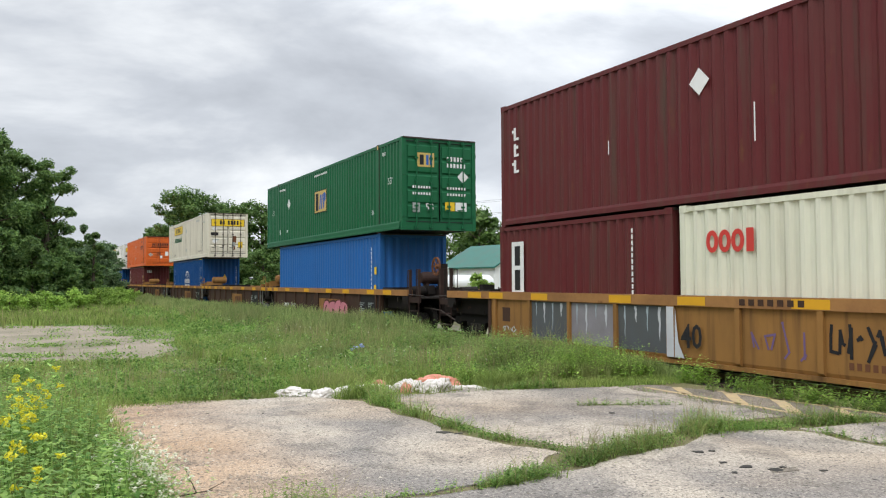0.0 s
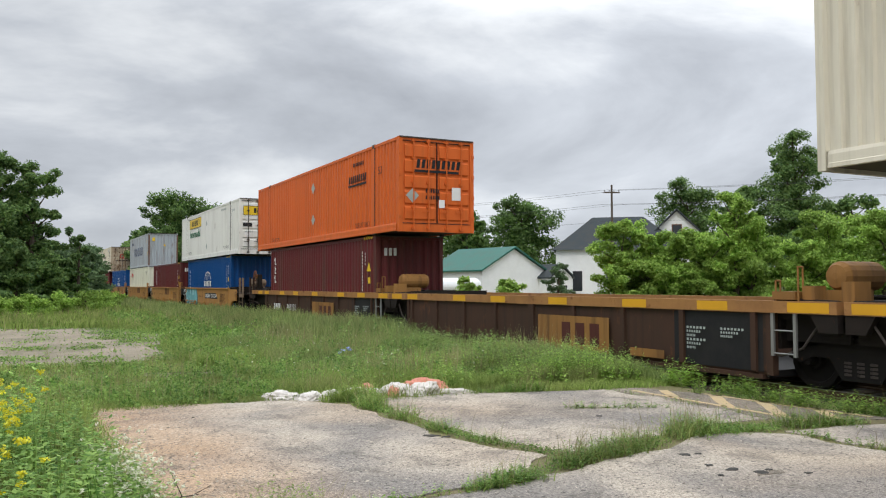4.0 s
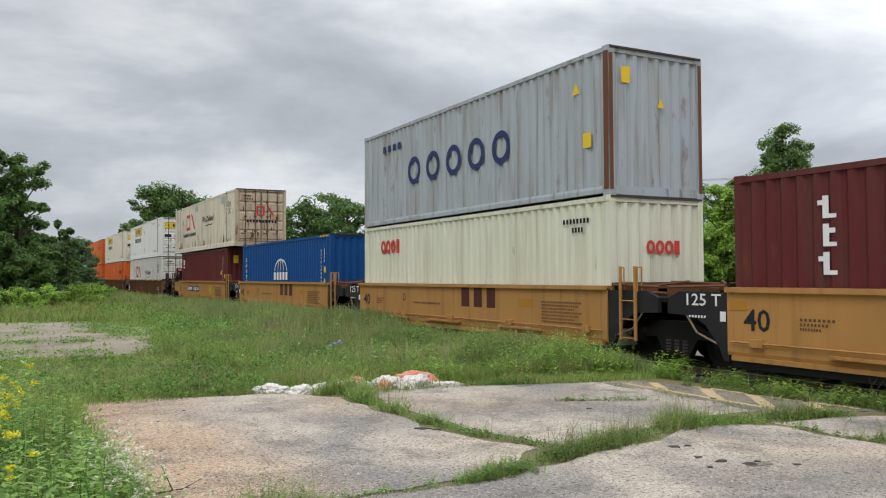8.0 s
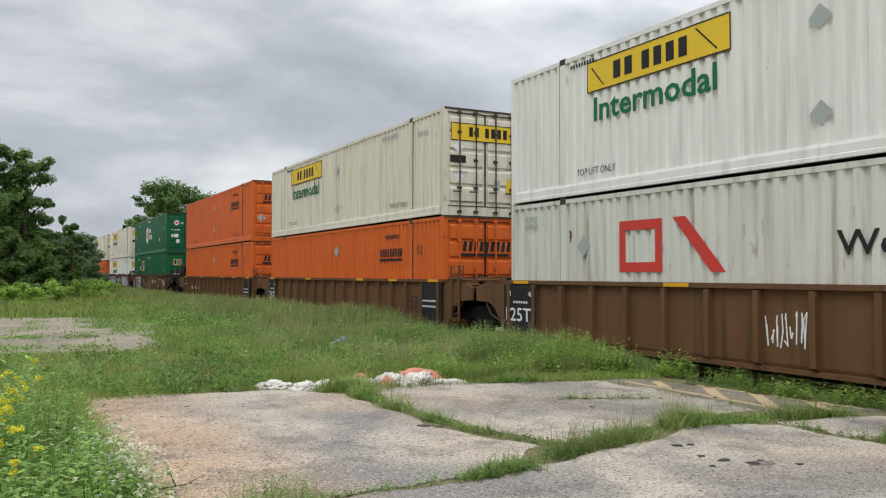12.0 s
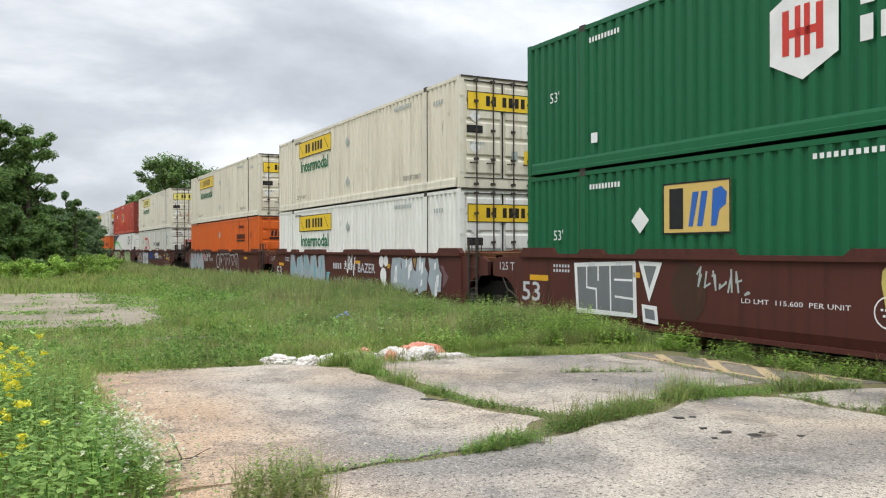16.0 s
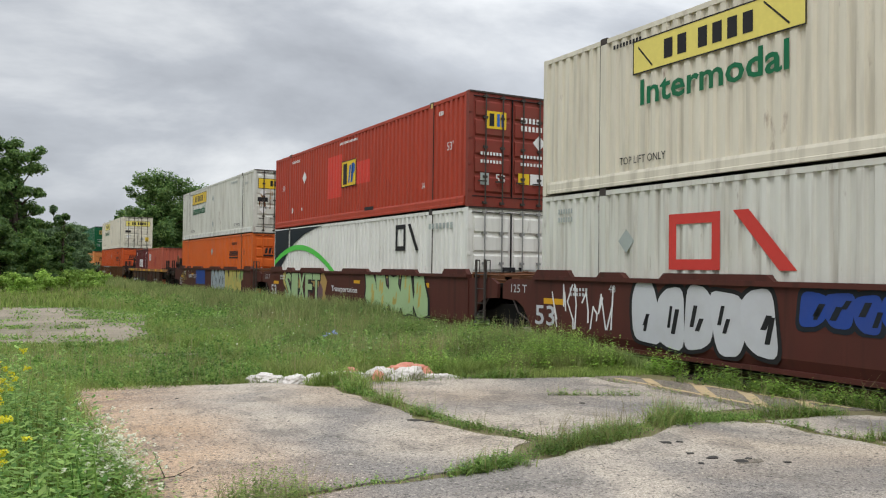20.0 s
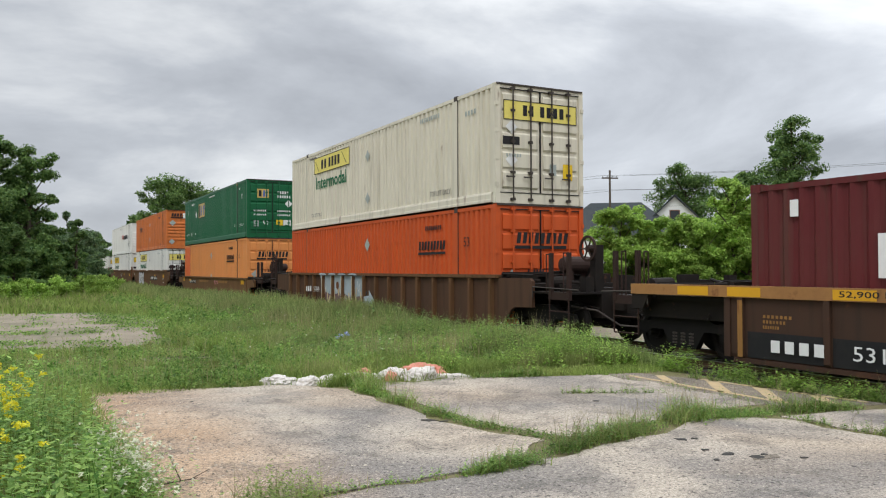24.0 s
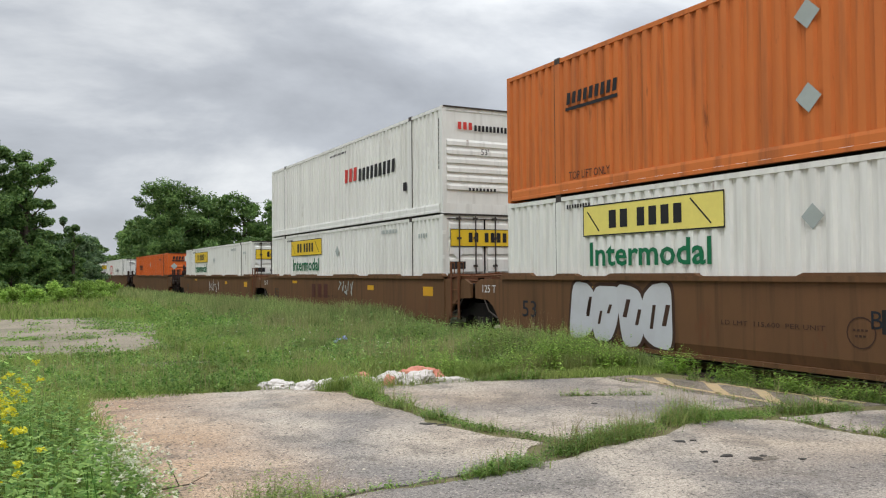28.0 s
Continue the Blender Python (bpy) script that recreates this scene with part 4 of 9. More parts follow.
class Mark:
    """Collects flat pieces for one marking and links it as one part."""

    def __init__(self, to_place):
        self.at, self.verts, self.faces, self.starts, self.deep = to_place, [], [], [], 0
        self.out = Vector(to_place(0, 0)) * 0
        self.out[0 if abs(to_place(0, 0)[0]) > 1e-6 else 1] = -1.0

    def begin(self):
        if not self.deep:
            self.starts.append(len(self.faces))

    def poly(self, pts, lift=0.0):
        self.begin()
        n = len(self.verts)
        self.verts += [tuple(Vector(self.at(*p)) + self.out * lift) for p in pts]
        self.faces.append(tuple(range(n, n + len(pts))))
        return self

    def rect(self, u0, u1, z0, z1):
        return self.poly([(u0, z0), (u1, z0), (u1, z1), (u0, z1)])

    def border(self, u0, u1, z0, z1, t):
        self.begin()
        self.deep += 1
        self.rect(u0, u1, z0, z0 + t), self.rect(u0, u1, z1 - t, z1)
        self.rect(u0, u0 + t, z0 + t, z1 - t).rect(u1 - t, u1, z0 + t, z1 - t)
        self.deep -= 1
        return self

    def ring(self, u, z, ru, rz, t, a0=0.0, a1=360.0, n=18):
        self.begin()
        self.deep += 1
        for k in range(n):
            a, b = (radians(a0 + (a1 - a0) * (k + j) / n) for j in (0, 1))
            c, s, d, e = math.cos(a), math.sin(a), math.cos(b), math.sin(b)
            self.poly([(u + ru * c, z + rz * s), (u + ru * d, z + rz * e), (u + (ru - t) * d, z + (rz - t) * e), (u + (ru - t) * c, z + (rz - t) * s)])
        self.deep -= 1
        return self

    def stroke(self, pts, t):
        self.begin()
        self.deep += 1
        for k, ((u0, z0), (u1, z1)) in enumerate(zip(pts, pts[1:])):
            d = math.hypot(u1 - u0, z1 - z0) or 1e-6
            a, b = -(z1 - z0) / d * t / 2, (u1 - u0) / d * t / 2
            e, f = (u1 - u0) / d * t * 0.45, (z1 - z0) / d * t * 0.45
            self.poly([(u0 - a - e, z0 - b - f), (u1 - a + e, z1 - b + f), (u1 + a + e, z1 + b + f), (u0 + a - e, z0 + b - f)], 0.0015 * k)
        self.deep -= 1
        return self

    def text(self, body, u, z, height, width=None, bold=0.0):
        self.begin()
        pts, faces = letters(body, 1.0, bold)
        hi, lo = max(p[1] for p in pts), min(p[1] for p in pts)
        le, ri = min(p[0] for p in pts), max(p[0] for p in pts)
        s = height / (hi - lo)
        sx = width / (ri - le) if width else s
        n = len(self.verts)
        self.verts += [self.at(u + (x - le) * sx, z + (y - lo) * s) for x, y in pts]
        self.faces += [tuple(n + i for i in f) for f in faces]
        return self

    def blocks(self, n, u0, u1, z0, z1, seed=1, slant=0.0, t=None):
        """Plain upright bars in a row, the size and colour of a word."""
        self.begin()
        self.deep += 1
        step = (u1 - u0) / n
        for k in range(n):
            a, b = u0 + (k + 0.16) * step, u0 + (k + 0.8) * step
            c = slant * (z1 - z0)
            self.poly([(a, z0), (b, z0), (b + c, z1), (a + c, z1)])
        self.deep -= 1
        return self

    def bars(self, n, u0, u1, z0, z1):
        """Upright ticks for small writing that cannot be read."""
        self.begin()
        self.deep += 1
        step = (u1 - u0) / n
        for k in range(n):
            self.rect(u0 + k * step, u0 + (k + 0.62) * step, z0, z1)
        self.deep -= 1
        return self

    def column(self, n, u, z0, z1, w):
        self.begin()
        self.deep += 1
        step = (z1 - z0) / n
        for k in range(n):
            self.rect(u, u + w * 0.5, z0 + k * step, z0 + (k + 0.72) * step)
        self.deep -= 1
        return self

    def diamond(self, u, z, r):
        return self.poly([(u - r, z), (u, z - r), (u + r, z), (u, z + r)])

    def put(self, name, material, parent, label=""):
        """Links the marking: one part, or for separate small marks one part each."""
        ends = self.starts[1:] + [len(self.faces)]
        groups = list(zip(self.starts, ends)) if name in SINGLY else [(0, len(self.faces))]
        for a, b in groups:
            used = sorted({i for f in self.faces[a:b] for i in f})
            at = {i: n for n, i in enumerate(used)}
            me = bpy.data.meshes.new(name)
            me.from_pydata([self.verts[i] for i in used], [], [tuple(at[i] for i in f) for f in self.faces[a:b]])
            me.materials.append(material)
            ob = part(name, me, material, parent, label)
        return ob


SINGLY = {"rust_stain", "graffiti_stroke", "sign_bar", "lettering", "placard_holder", "warning_mark", "door_plate", "small_writing", "yellow_mark", "white_scuff", "logo", "number", "rusty_post", "handling_mark"}


def side_mark(c, off=0.005):
    return Mark(on_side(SIZE[c.name][0], off))


def end_mark(c, off=0.018):
    return Mark(on_end(SIZE[c.name][1], off))


def ribbed_patch(c, u0, u1, z0, z1, material, name, label, length=12.0, start=-6.0):
    """A coat of other paint on the ribbed wall, following its ribs."""
    w = SIZE[c.name][0]
    ys, lo, hi = corrugation(length, "domestic"), -u1 - start, -u0 - start
    depth = np.interp([lo, hi], [p[0] for p in ys], [p[1] for p in ys])
    pts = [(lo, float(depth[0]))] + [p for p in ys if lo < p[0] < hi] + [(hi, float(depth[1]))]
    bm = bm_new()
    last = None
    for at_, d in pts:
        pair = (bm.verts.new((-w + 0.008 + d - 0.004, start + at_, z0)), bm.verts.new((-w + 0.008 + d - 0.004, start + at_, z1)))
        if last:
            bm.faces.new((last[0], pair[0], pair[1], last[1]))
        last = pair
    part(name, bm, material, c, label)


def run_shape(m, u, z, w, h):
    """One ragged run of rust that narrows upwards (or downwards for a negative height)."""
    rnd = random.Random(int(u * 1000) + int(z * 77))
    left, right = [], []
    for k in range(7):
        t = k / 6
        a = w * (1 - t) ** 0.6
        mid = u + 0.25 * w * rnd.uniform(-1, 1)
        left.append((mid - a * rnd.uniform(0.25, 1.1) - 0.003, z + t * h))
        right.append((mid + a * rnd.uniform(0.25, 1.1) + 0.003, z + t * h))
    return m.poly(left + right[::-1])


def rust_runs(c, seed, n=34, length=7.9):
    """Rust that has crept up from the foot of the wall and down from dents, thickest by the support posts."""
    rnd = random.Random(seed)
    for k in range(n):
        u = rnd.choice((rnd.uniform(-length, length), rnd.gauss(6.1, 0.5), rnd.gauss(-6.1, 0.5), rnd.gauss(1.0, 2.6)))
        u = max(-length, min(length, u))
        if rnd.random() < 0.62:
            z, h, w = 0.28, rnd.uniform(0.08, 0.5) * rnd.choice((1, 1, 1.8)), rnd.uniform(0.025, 0.11)
        else:
            z, h, w = rnd.uniform(0.7, 2.6), -rnd.uniform(0.15, 0.6), rnd.uniform(0.012, 0.05)
        run_shape(side_mark(c, 0.003 + 0.0001 * (k % 5)), u, z, w, h).put("rust_stain", RUST if rnd.random() < 0.6 else TAN_STAIN, c)


def door_stains(c, seed, n=12, heavy=0.5):
    rnd = random.Random(seed)
    for k in range(n):
        u, z = rnd.uniform(-1.05, 1.05), rnd.uniform(0.3, 1.9)
        run_shape(end_mark(c, 0.012 + 0.0003 * k), u, z, rnd.uniform(0.015, 0.07), rnd.choice((-0.35, 0.4, 0.7)) * rnd.uniform(0.5, 1.1)).put("rust_stain", RUST if rnd.random() < heavy else TAN_STAIN, c)


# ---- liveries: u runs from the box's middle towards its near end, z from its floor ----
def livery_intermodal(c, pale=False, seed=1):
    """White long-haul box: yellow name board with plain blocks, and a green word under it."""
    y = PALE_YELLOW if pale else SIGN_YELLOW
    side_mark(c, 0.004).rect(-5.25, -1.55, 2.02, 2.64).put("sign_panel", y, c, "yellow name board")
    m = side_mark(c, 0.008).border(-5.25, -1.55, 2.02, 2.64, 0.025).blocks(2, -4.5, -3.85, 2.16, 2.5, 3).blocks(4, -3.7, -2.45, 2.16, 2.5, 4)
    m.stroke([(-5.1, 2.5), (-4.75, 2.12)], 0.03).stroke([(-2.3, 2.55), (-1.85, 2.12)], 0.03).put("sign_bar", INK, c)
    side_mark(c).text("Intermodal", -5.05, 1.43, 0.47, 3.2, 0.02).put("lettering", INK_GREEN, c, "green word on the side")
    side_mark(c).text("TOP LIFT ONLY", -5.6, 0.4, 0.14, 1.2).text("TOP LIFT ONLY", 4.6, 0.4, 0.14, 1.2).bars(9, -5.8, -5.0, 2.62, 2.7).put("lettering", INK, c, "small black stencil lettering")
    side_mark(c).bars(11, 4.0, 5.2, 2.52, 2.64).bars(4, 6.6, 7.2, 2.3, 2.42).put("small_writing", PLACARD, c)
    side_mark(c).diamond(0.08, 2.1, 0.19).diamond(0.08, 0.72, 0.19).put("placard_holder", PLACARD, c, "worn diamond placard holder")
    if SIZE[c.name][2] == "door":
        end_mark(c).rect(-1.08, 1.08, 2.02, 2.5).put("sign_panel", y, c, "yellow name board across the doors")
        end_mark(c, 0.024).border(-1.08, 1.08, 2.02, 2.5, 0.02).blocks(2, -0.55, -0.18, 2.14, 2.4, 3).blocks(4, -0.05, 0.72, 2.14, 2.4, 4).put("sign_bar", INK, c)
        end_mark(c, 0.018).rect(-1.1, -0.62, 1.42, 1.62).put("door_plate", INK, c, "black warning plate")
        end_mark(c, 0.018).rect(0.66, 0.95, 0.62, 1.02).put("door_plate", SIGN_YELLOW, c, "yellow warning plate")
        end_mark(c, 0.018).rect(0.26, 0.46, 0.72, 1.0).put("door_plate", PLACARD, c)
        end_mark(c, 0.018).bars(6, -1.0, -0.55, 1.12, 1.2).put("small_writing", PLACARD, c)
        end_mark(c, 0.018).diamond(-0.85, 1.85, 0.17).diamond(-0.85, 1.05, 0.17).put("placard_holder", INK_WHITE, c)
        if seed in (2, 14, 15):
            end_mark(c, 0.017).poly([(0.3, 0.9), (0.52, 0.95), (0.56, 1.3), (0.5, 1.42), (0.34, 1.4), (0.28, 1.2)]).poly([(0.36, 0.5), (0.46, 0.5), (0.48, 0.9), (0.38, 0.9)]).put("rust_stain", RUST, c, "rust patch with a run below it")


def livery_orange(c, seed=1, mark_u=3.85, far=False):
    side_mark(c).blocks(9, mark_u, mark_u + 1.65, 1.86, 2.1, 5, 0.15).rect(mark_u, mark_u + 1.65, 1.73, 1.8).put("logo", INK, c, "black plain-shape name")
    side_mark(c).text("53", 6.5, 1.9, 0.24).bars(8, 4.3, 5.3, 2.4, 2.52).text("TOP LIFT ONLY", 4.5, 0.3, 0.16, 1.3).text("TOP LIFT ONLY", -5.7, 0.3, 0.16, 1.3).put("lettering", INK, c)
    side_mark(c).diamond(0.05, 2.12, 0.22).put("placard_holder", PLACARD, c, "grey diamond placard holder")
    side_mark(c).diamond(0.05, 0.9, 0.22).put("placard_holder", PLACARD, c, "grey diamond placard holder")
    if SIZE[c.name][2] == "door":
        end_mark(c).blocks(9, -0.75, 0.8, 1.95, 2.22, 5, 0.15).rect(-0.8, 0.75, 1.82, 1.9).put("logo", INK, c)
        end_mark(c, 0.018).diamond(-0.85, 1.1, 0.22).put("placard_holder", PLACARD, c)
        end_mark(c, 0.018).bars(6, -0.4, 0.1, 1.2, 1.32).bars(6, -0.4, 0.1, 1.0, 1.12).put("small_writing", INK, c)
    else:
        end_mark(c).blocks(9, -0.98, 0.85, 2.4, 2.64, 5, 0.15).rect(-1.0, 0.1, 2.28, 2.36).put("logo", INK, c)
        end_mark(c, 0.018).diamond(-0.85, 1.92, 0.24).diamond(-0.9, 0.5, 0.22).put("placard_holder", PLACARD, c)
        end_mark(c, 0.018).rect(0.72, 0.92, 0.36, 0.66).put("vent_plate", PLACARD, c)
        end_mark(c, 0.03).rect(-0.1, 0.2, 2.28, 2.66).put("bare_patch", WHITE, c)


def reflectors(c, n=26):
    m = side_mark(c, 0.02)
    for k in range(n):
        m.rect(-5.9 + k * 0.46, -5.68 + k * 0.46, 0.06, 0.1)
    m.put("reflector_tape", INK_WHITE, c)


def livery_emblem(c, panel_u=(-0.67, 0.82), panel=SIGN_TAN, shape_a=INK, shape_b=INK_BLUE, low_text=False, lift=0.0):
    """Green or red box with a tan emblem board of plain shapes."""
    u0, u1 = panel_u
    if low_text:
        side_mark(c).text("TOP LIFT ONLY", -7.38, 0.6, 0.12, 0.86).text("TOP LIFT ONLY", 6.6, 0.6, 0.12, 0.86).rect(-7.98, -7.86, 0.2, 0.24).put("lettering", INK_WHITE, c)
    side_mark(c).bars(3, 6.52, 6.79, 2.47, 2.58).text("IA", 5.57, 0.62, 0.16, 0.18).rect(6.25, 6.45, 0.12, 0.16).put("lettering", INK_WHITE, c)
    side_mark(c, 0.014).rect(6.06, 6.16, 2.74, 2.87).put("casting_mark", SIGN_TAN, c)
    side_mark(c, 0.004).rect(u0, u1, 1.13 + lift, 2.02 + lift).put("sign_panel", panel, c, "tan emblem board")
    side_mark(c, 0.008).border(u0, u1, 1.13 + lift, 2.02 + lift, 0.03).blocks(1, u0 + 0.08, u0 + 0.6, 1.22 + lift, 1.92 + lift, 30, 0, 0.12).put("emblem_dark", shape_a, c)
    side_mark(c, 0.008).poly([(u0 + 0.62, 1.26 + lift), (u0 + 0.72, 1.26 + lift), (u0 + 0.86, 1.84 + lift), (u0 + 0.72, 1.84 + lift)]).poly([(u0 + 0.82, 1.26 + lift), (u0 + 0.94, 1.26 + lift), (u0 + 1.06, 1.84 + lift), (u0 + 0.92, 1.84 + lift)]).poly([(u1 - 0.42, 1.26 + lift), (u1 - 0.3, 1.26 + lift), (u1 - 0.24, 1.52 + lift), (u1 - 0.1, 1.6 + lift), (u1 - 0.08, 1.8 + lift), (u1 - 0.2, 1.9 + lift), (u1 - 0.38, 1.86 + lift)]).put("emblem_blue", shape_b, c)
    side_mark(c).text("53'", 6.98, 2.0 if low_text else 1.5, 0.22).text("53'", -7.08, *((1.98, 0.22) if low_text else (1.5, 0.22))).diamond(-4.37, 1.84, 0.24).bars(10, -5.85, -4.9, 2.5, 2.6).bars(14, -0.7, 0.9, 2.6, 2.68).rect(-5.85, -5.7, 0.55, 0.75).rect(-4.7, -4.55, 0.6, 0.7).put("lettering", INK_WHITE, c)
    if SIZE[c.name][2] == "door":
        end_mark(c).rect(-0.78, -0.2, 1.98, 2.42).put("sign_panel", panel, c)
        end_mark(c, 0.024).blocks(1, -0.74, -0.52, 2.04, 2.36, 30).put("emblem_dark", shape_a, c)
        end_mark(c, 0.024).blocks(2, -0.5, -0.24, 2.04, 2.36, 32).put("emblem_blue", shape_b, c)
        e = end_mark(c, 0.018).bars(5, 0.25, 0.85, 2.2, 2.34).bars(6, 0.25, 0.95, 2.0, 2.13).text("53", -0.5, 0.62, 0.22).bars(7, 0.25, 0.95, 1.3, 1.38).bars(7, 0.25, 0.95, 1.1, 1.18).bars(7, -0.95, -0.3, 1.3, 1.38).bars(7, -0.95, -0.3, 1.1, 1.18).diamond(0.82, 1.72, 0.2)
        e.rect(0.55, 0.95, 0.62, 0.9).put("lettering", INK_WHITE, c)
        end_mark(c, 0.018).rect(0.18, 0.52, 0.62, 0.9).put("door_plate", SIGN_YELLOW, c)
        end_mark(c, 0.018).rect(-0.95, -0.7, 0.55, 0.85).put("door_plate", PLACARD, c)


def livery_hexagon(c):
    h = [(-1.45, 1.98), (-0.87, 2.28), (-0.28, 1.98), (-0.28, 1.16), (-0.87, 0.86), (-1.45, 1.16)]
    side_mark(c, 0.004).poly(h).put("emblem", INK_WHITE, c, "white hexagon emblem")
    side_mark(c, 0.008).rect(-1.22, -1.1, 1.25, 1.92).rect(-1.0, -0.9, 1.2, 1.95).rect(-0.84, -0.74, 1.2, 1.95).rect(-0.64, -0.52, 1.25, 1.92).rect(-1.1, -0.64, 1.5, 1.62).put("emblem_bars", INK_RED, c)
    side_mark(c).blocks(3, 0.0, 1.0, 1.7, 2.05, 8).blocks(5, 0.0, 1.5, 1.2, 1.55, 9).text("53'", 6.95, 1.7, 0.22).text("53'", -7.2, 1.5, 0.22).bars(10, -5.85, -4.9, 2.5, 2.6).bars(14, -0.7, 0.9, 2.6, 2.68).rect(5.0, 5.3, 0.9, 1.15).rect(-5.8, -5.6, 0.5, 0.7).put("lettering", INK_WHITE, c)
    end_mark(c).poly([(-0.75, 2.28), (-0.57, 2.38), (-0.4, 2.28), (-0.4, 2.08), (-0.57, 1.98), (-0.75, 2.08)]).blocks(3, -0.33, -0.1, 2.1, 2.25, 8).bars(5, 0.25, 0.75, 2.2, 2.34).bars(6, 0.25, 0.95, 2.0, 2.13).text("53'", 0.7, 1.15, 0.22).bars(7, -0.95, -0.3, 1.62, 1.7).bars(7, 0.25, 0.95, 1.6, 1.68).rect(-0.6, -0.35, 0.7, 0.95).rect(-0.95, -0.45, 1.1, 1.35).put("lettering", INK_WHITE, c)
    end_mark(c, 0.024).rect(-0.68, -0.47, 2.1, 2.25).put("emblem_bars", INK_RED, c)
    end_mark(c, 0.018).rect(0.7, 0.98, 0.72, 0.98).put("door_plate", SIGN_YELLOW, c)


def livery_globe(c):
    """Blue sea box: white half globe over plain blocks."""
    m = side_mark(c).blocks(5, -0.92, 1.15, 1.23, 1.56, 11).blocks(8, -0.84, 1.07, 0.94, 1.14, 12)
    m.ring(0.12, 1.62, 0.86, 0.5, 0.07, 0, 180).ring(0.12, 1.62, 0.42, 0.5, 0.06, 0, 180).rect(0.09, 0.15, 1.62, 2.1).ring(0.12, 0.85, 0.8, 0.36, 0.07, 200, 340)
    m.put("logo", INK_WHITE, c, "white half-globe emblem over plain blocks")
    m = side_mark(c)
    for k in range(5):
        z = 1.03 + k * 0.26
        m.bars(1, -5.39, -5.34, z, z + 0.2).rect(-5.48, -5.29, z + 0.04, z + 0.065).rect(-5.48, -5.29, z + 0.135, z + 0.16).rect(-5.48, -5.45, z + 0.03, z + 0.17).rect(-5.31, -5.28, z + 0.02 * (k % 3), z + 0.19)
    m.column(11, 5.1, 0.85, 2.4, 0.11).column(4, 5.45, 1.9, 2.4, 0.11).put("small_writing", INK_WHITE, c)
    side_mark(c).rect(5.42, 5.6, 1.5, 1.72).poly([(5.3, 1.0), (5.66, 1.0), (5.48, 1.3)]).put("warning_mark", SIGN_YELLOW, c)
    end_mark(c, 0.004).poly([(0.1, 1.6), (0.34, 1.6), (0.22, 1.84)]).put("warning_mark", SIGN_YELLOW, c)
    end_mark(c, 0.004).column(12, 0.98, 0.9, 2.4, 0.06).put("small_writing", INK_WHITE, c)
    m = side_mark(c, 0.012)
    for k in range(6):
        m.poly([(5.0 + k * 0.16, 2.8), (5.08 + k * 0.16, 2.8), (5.13 + k * 0.16, 2.88), (5.05 + k * 0.16, 2.88)])
    m.put("hazard_stripe", SIGN_YELLOW, c)


def livery_stacked(c, u=-5.58, z0=1.36, z1=2.56, end=True):
    """Three tall plain white shapes above one another, for an upright name."""
    m = side_mark(c)
    h = (z1 - z0) / 3
    for k, seed in enumerate((2, 9, 14)):
        a, b = z0 + k * h + 0.04, z0 + (k + 1) * h - 0.04
        m.rect(u + 0.1, u + 0.2, a, b).rect(u + 0.2, u + 0.32, a, a + 0.06).rect((u + 0.02, u + 0.2)[k % 2], (u + 0.1, u + 0.3)[k % 2], (a + b) / 2 + 0.03, (a + b) / 2 + 0.1)
    m.put("logo", INK_WHITE, c, "white upright plain-shape name")
    side_mark(c).column(15, 4.95, 0.75, 2.45, 0.08).column(4, 5.2, 1.95, 2.4, 0.08).put("small_writing", INK_WHITE, c)
    m = side_mark(c, 0.012)
    for k in range(5):
        m.poly([(5.1 + k * 0.16, 2.8), (5.18 + k * 0.16, 2.8), (5.23 + k * 0.16, 2.88), (5.15 + k * 0.16, 2.88)])
    m.put("hazard_stripe", SIGN_YELLOW, c)
    if end:
        end_mark(c, 0.004).blocks(3, -0.95, -0.45, 2.25, 2.5, 6).put("logo", INK_WHITE, c)
    side_mark(c).rect(5.45, 5.65, 1.35, 1.55).poly([(5.35, 1.75), (5.71, 1.75), (5.53, 2.05)]).put("warning_mark", SIGN_YELLOW, c)


def livery_rings(c, u0=-4.78, u1=-3.35, z0=2.04, z1=2.45, end=True):
    m = side_mark(c)
    r = (u1 - u0) / 8
    for k in range(3):
        m.ring(u0 + r + k * 2 * r, (z0 + z1) / 2, r * 0.98, (z1 - z0) / 2, r * 0.6)
    m.rect(u1 - 1.7 * r, u1 - 0.6 * r, z0, z1)
    m.put("logo", INK_RED, c, "red ring-shaped emblem")
    if end:
        m = end_mark(c, 0.004)
        for k in range(3):
            m.ring(-0.2 + k * 0.24, 1.9, 0.115, 0.14, 0.07)
        m.rect(0.42, 0.56, 1.76, 2.04)
        m.put("logo", INK_RED, c)
        side_mark(c).bars(8, 4.6, 5.5, 2.4, 2.5).bars(4, 4.9, 5.3, 2.22, 2.32).put("small_writing", INK, c)


def livery_bigword(c, n, u0, u1, z0, z1, material=None, seed=21, extra=True):
    side_mark(c).blocks(n, u0, u1, z0, z1, seed, 0.0).put("logo", material or INK_WHITE, c, "large plain-shape name")


def noodle(m, u, z, w, h, t):
    """A squared line that bends like a track: plain shape."""
    return m.border(u, u + w * 0.44, z, z + h, t * 0.8).poly([(u + w * 0.54, z + h), (u + w * 0.66, z + h), (u + w, z), (u + w * 0.88, z)])


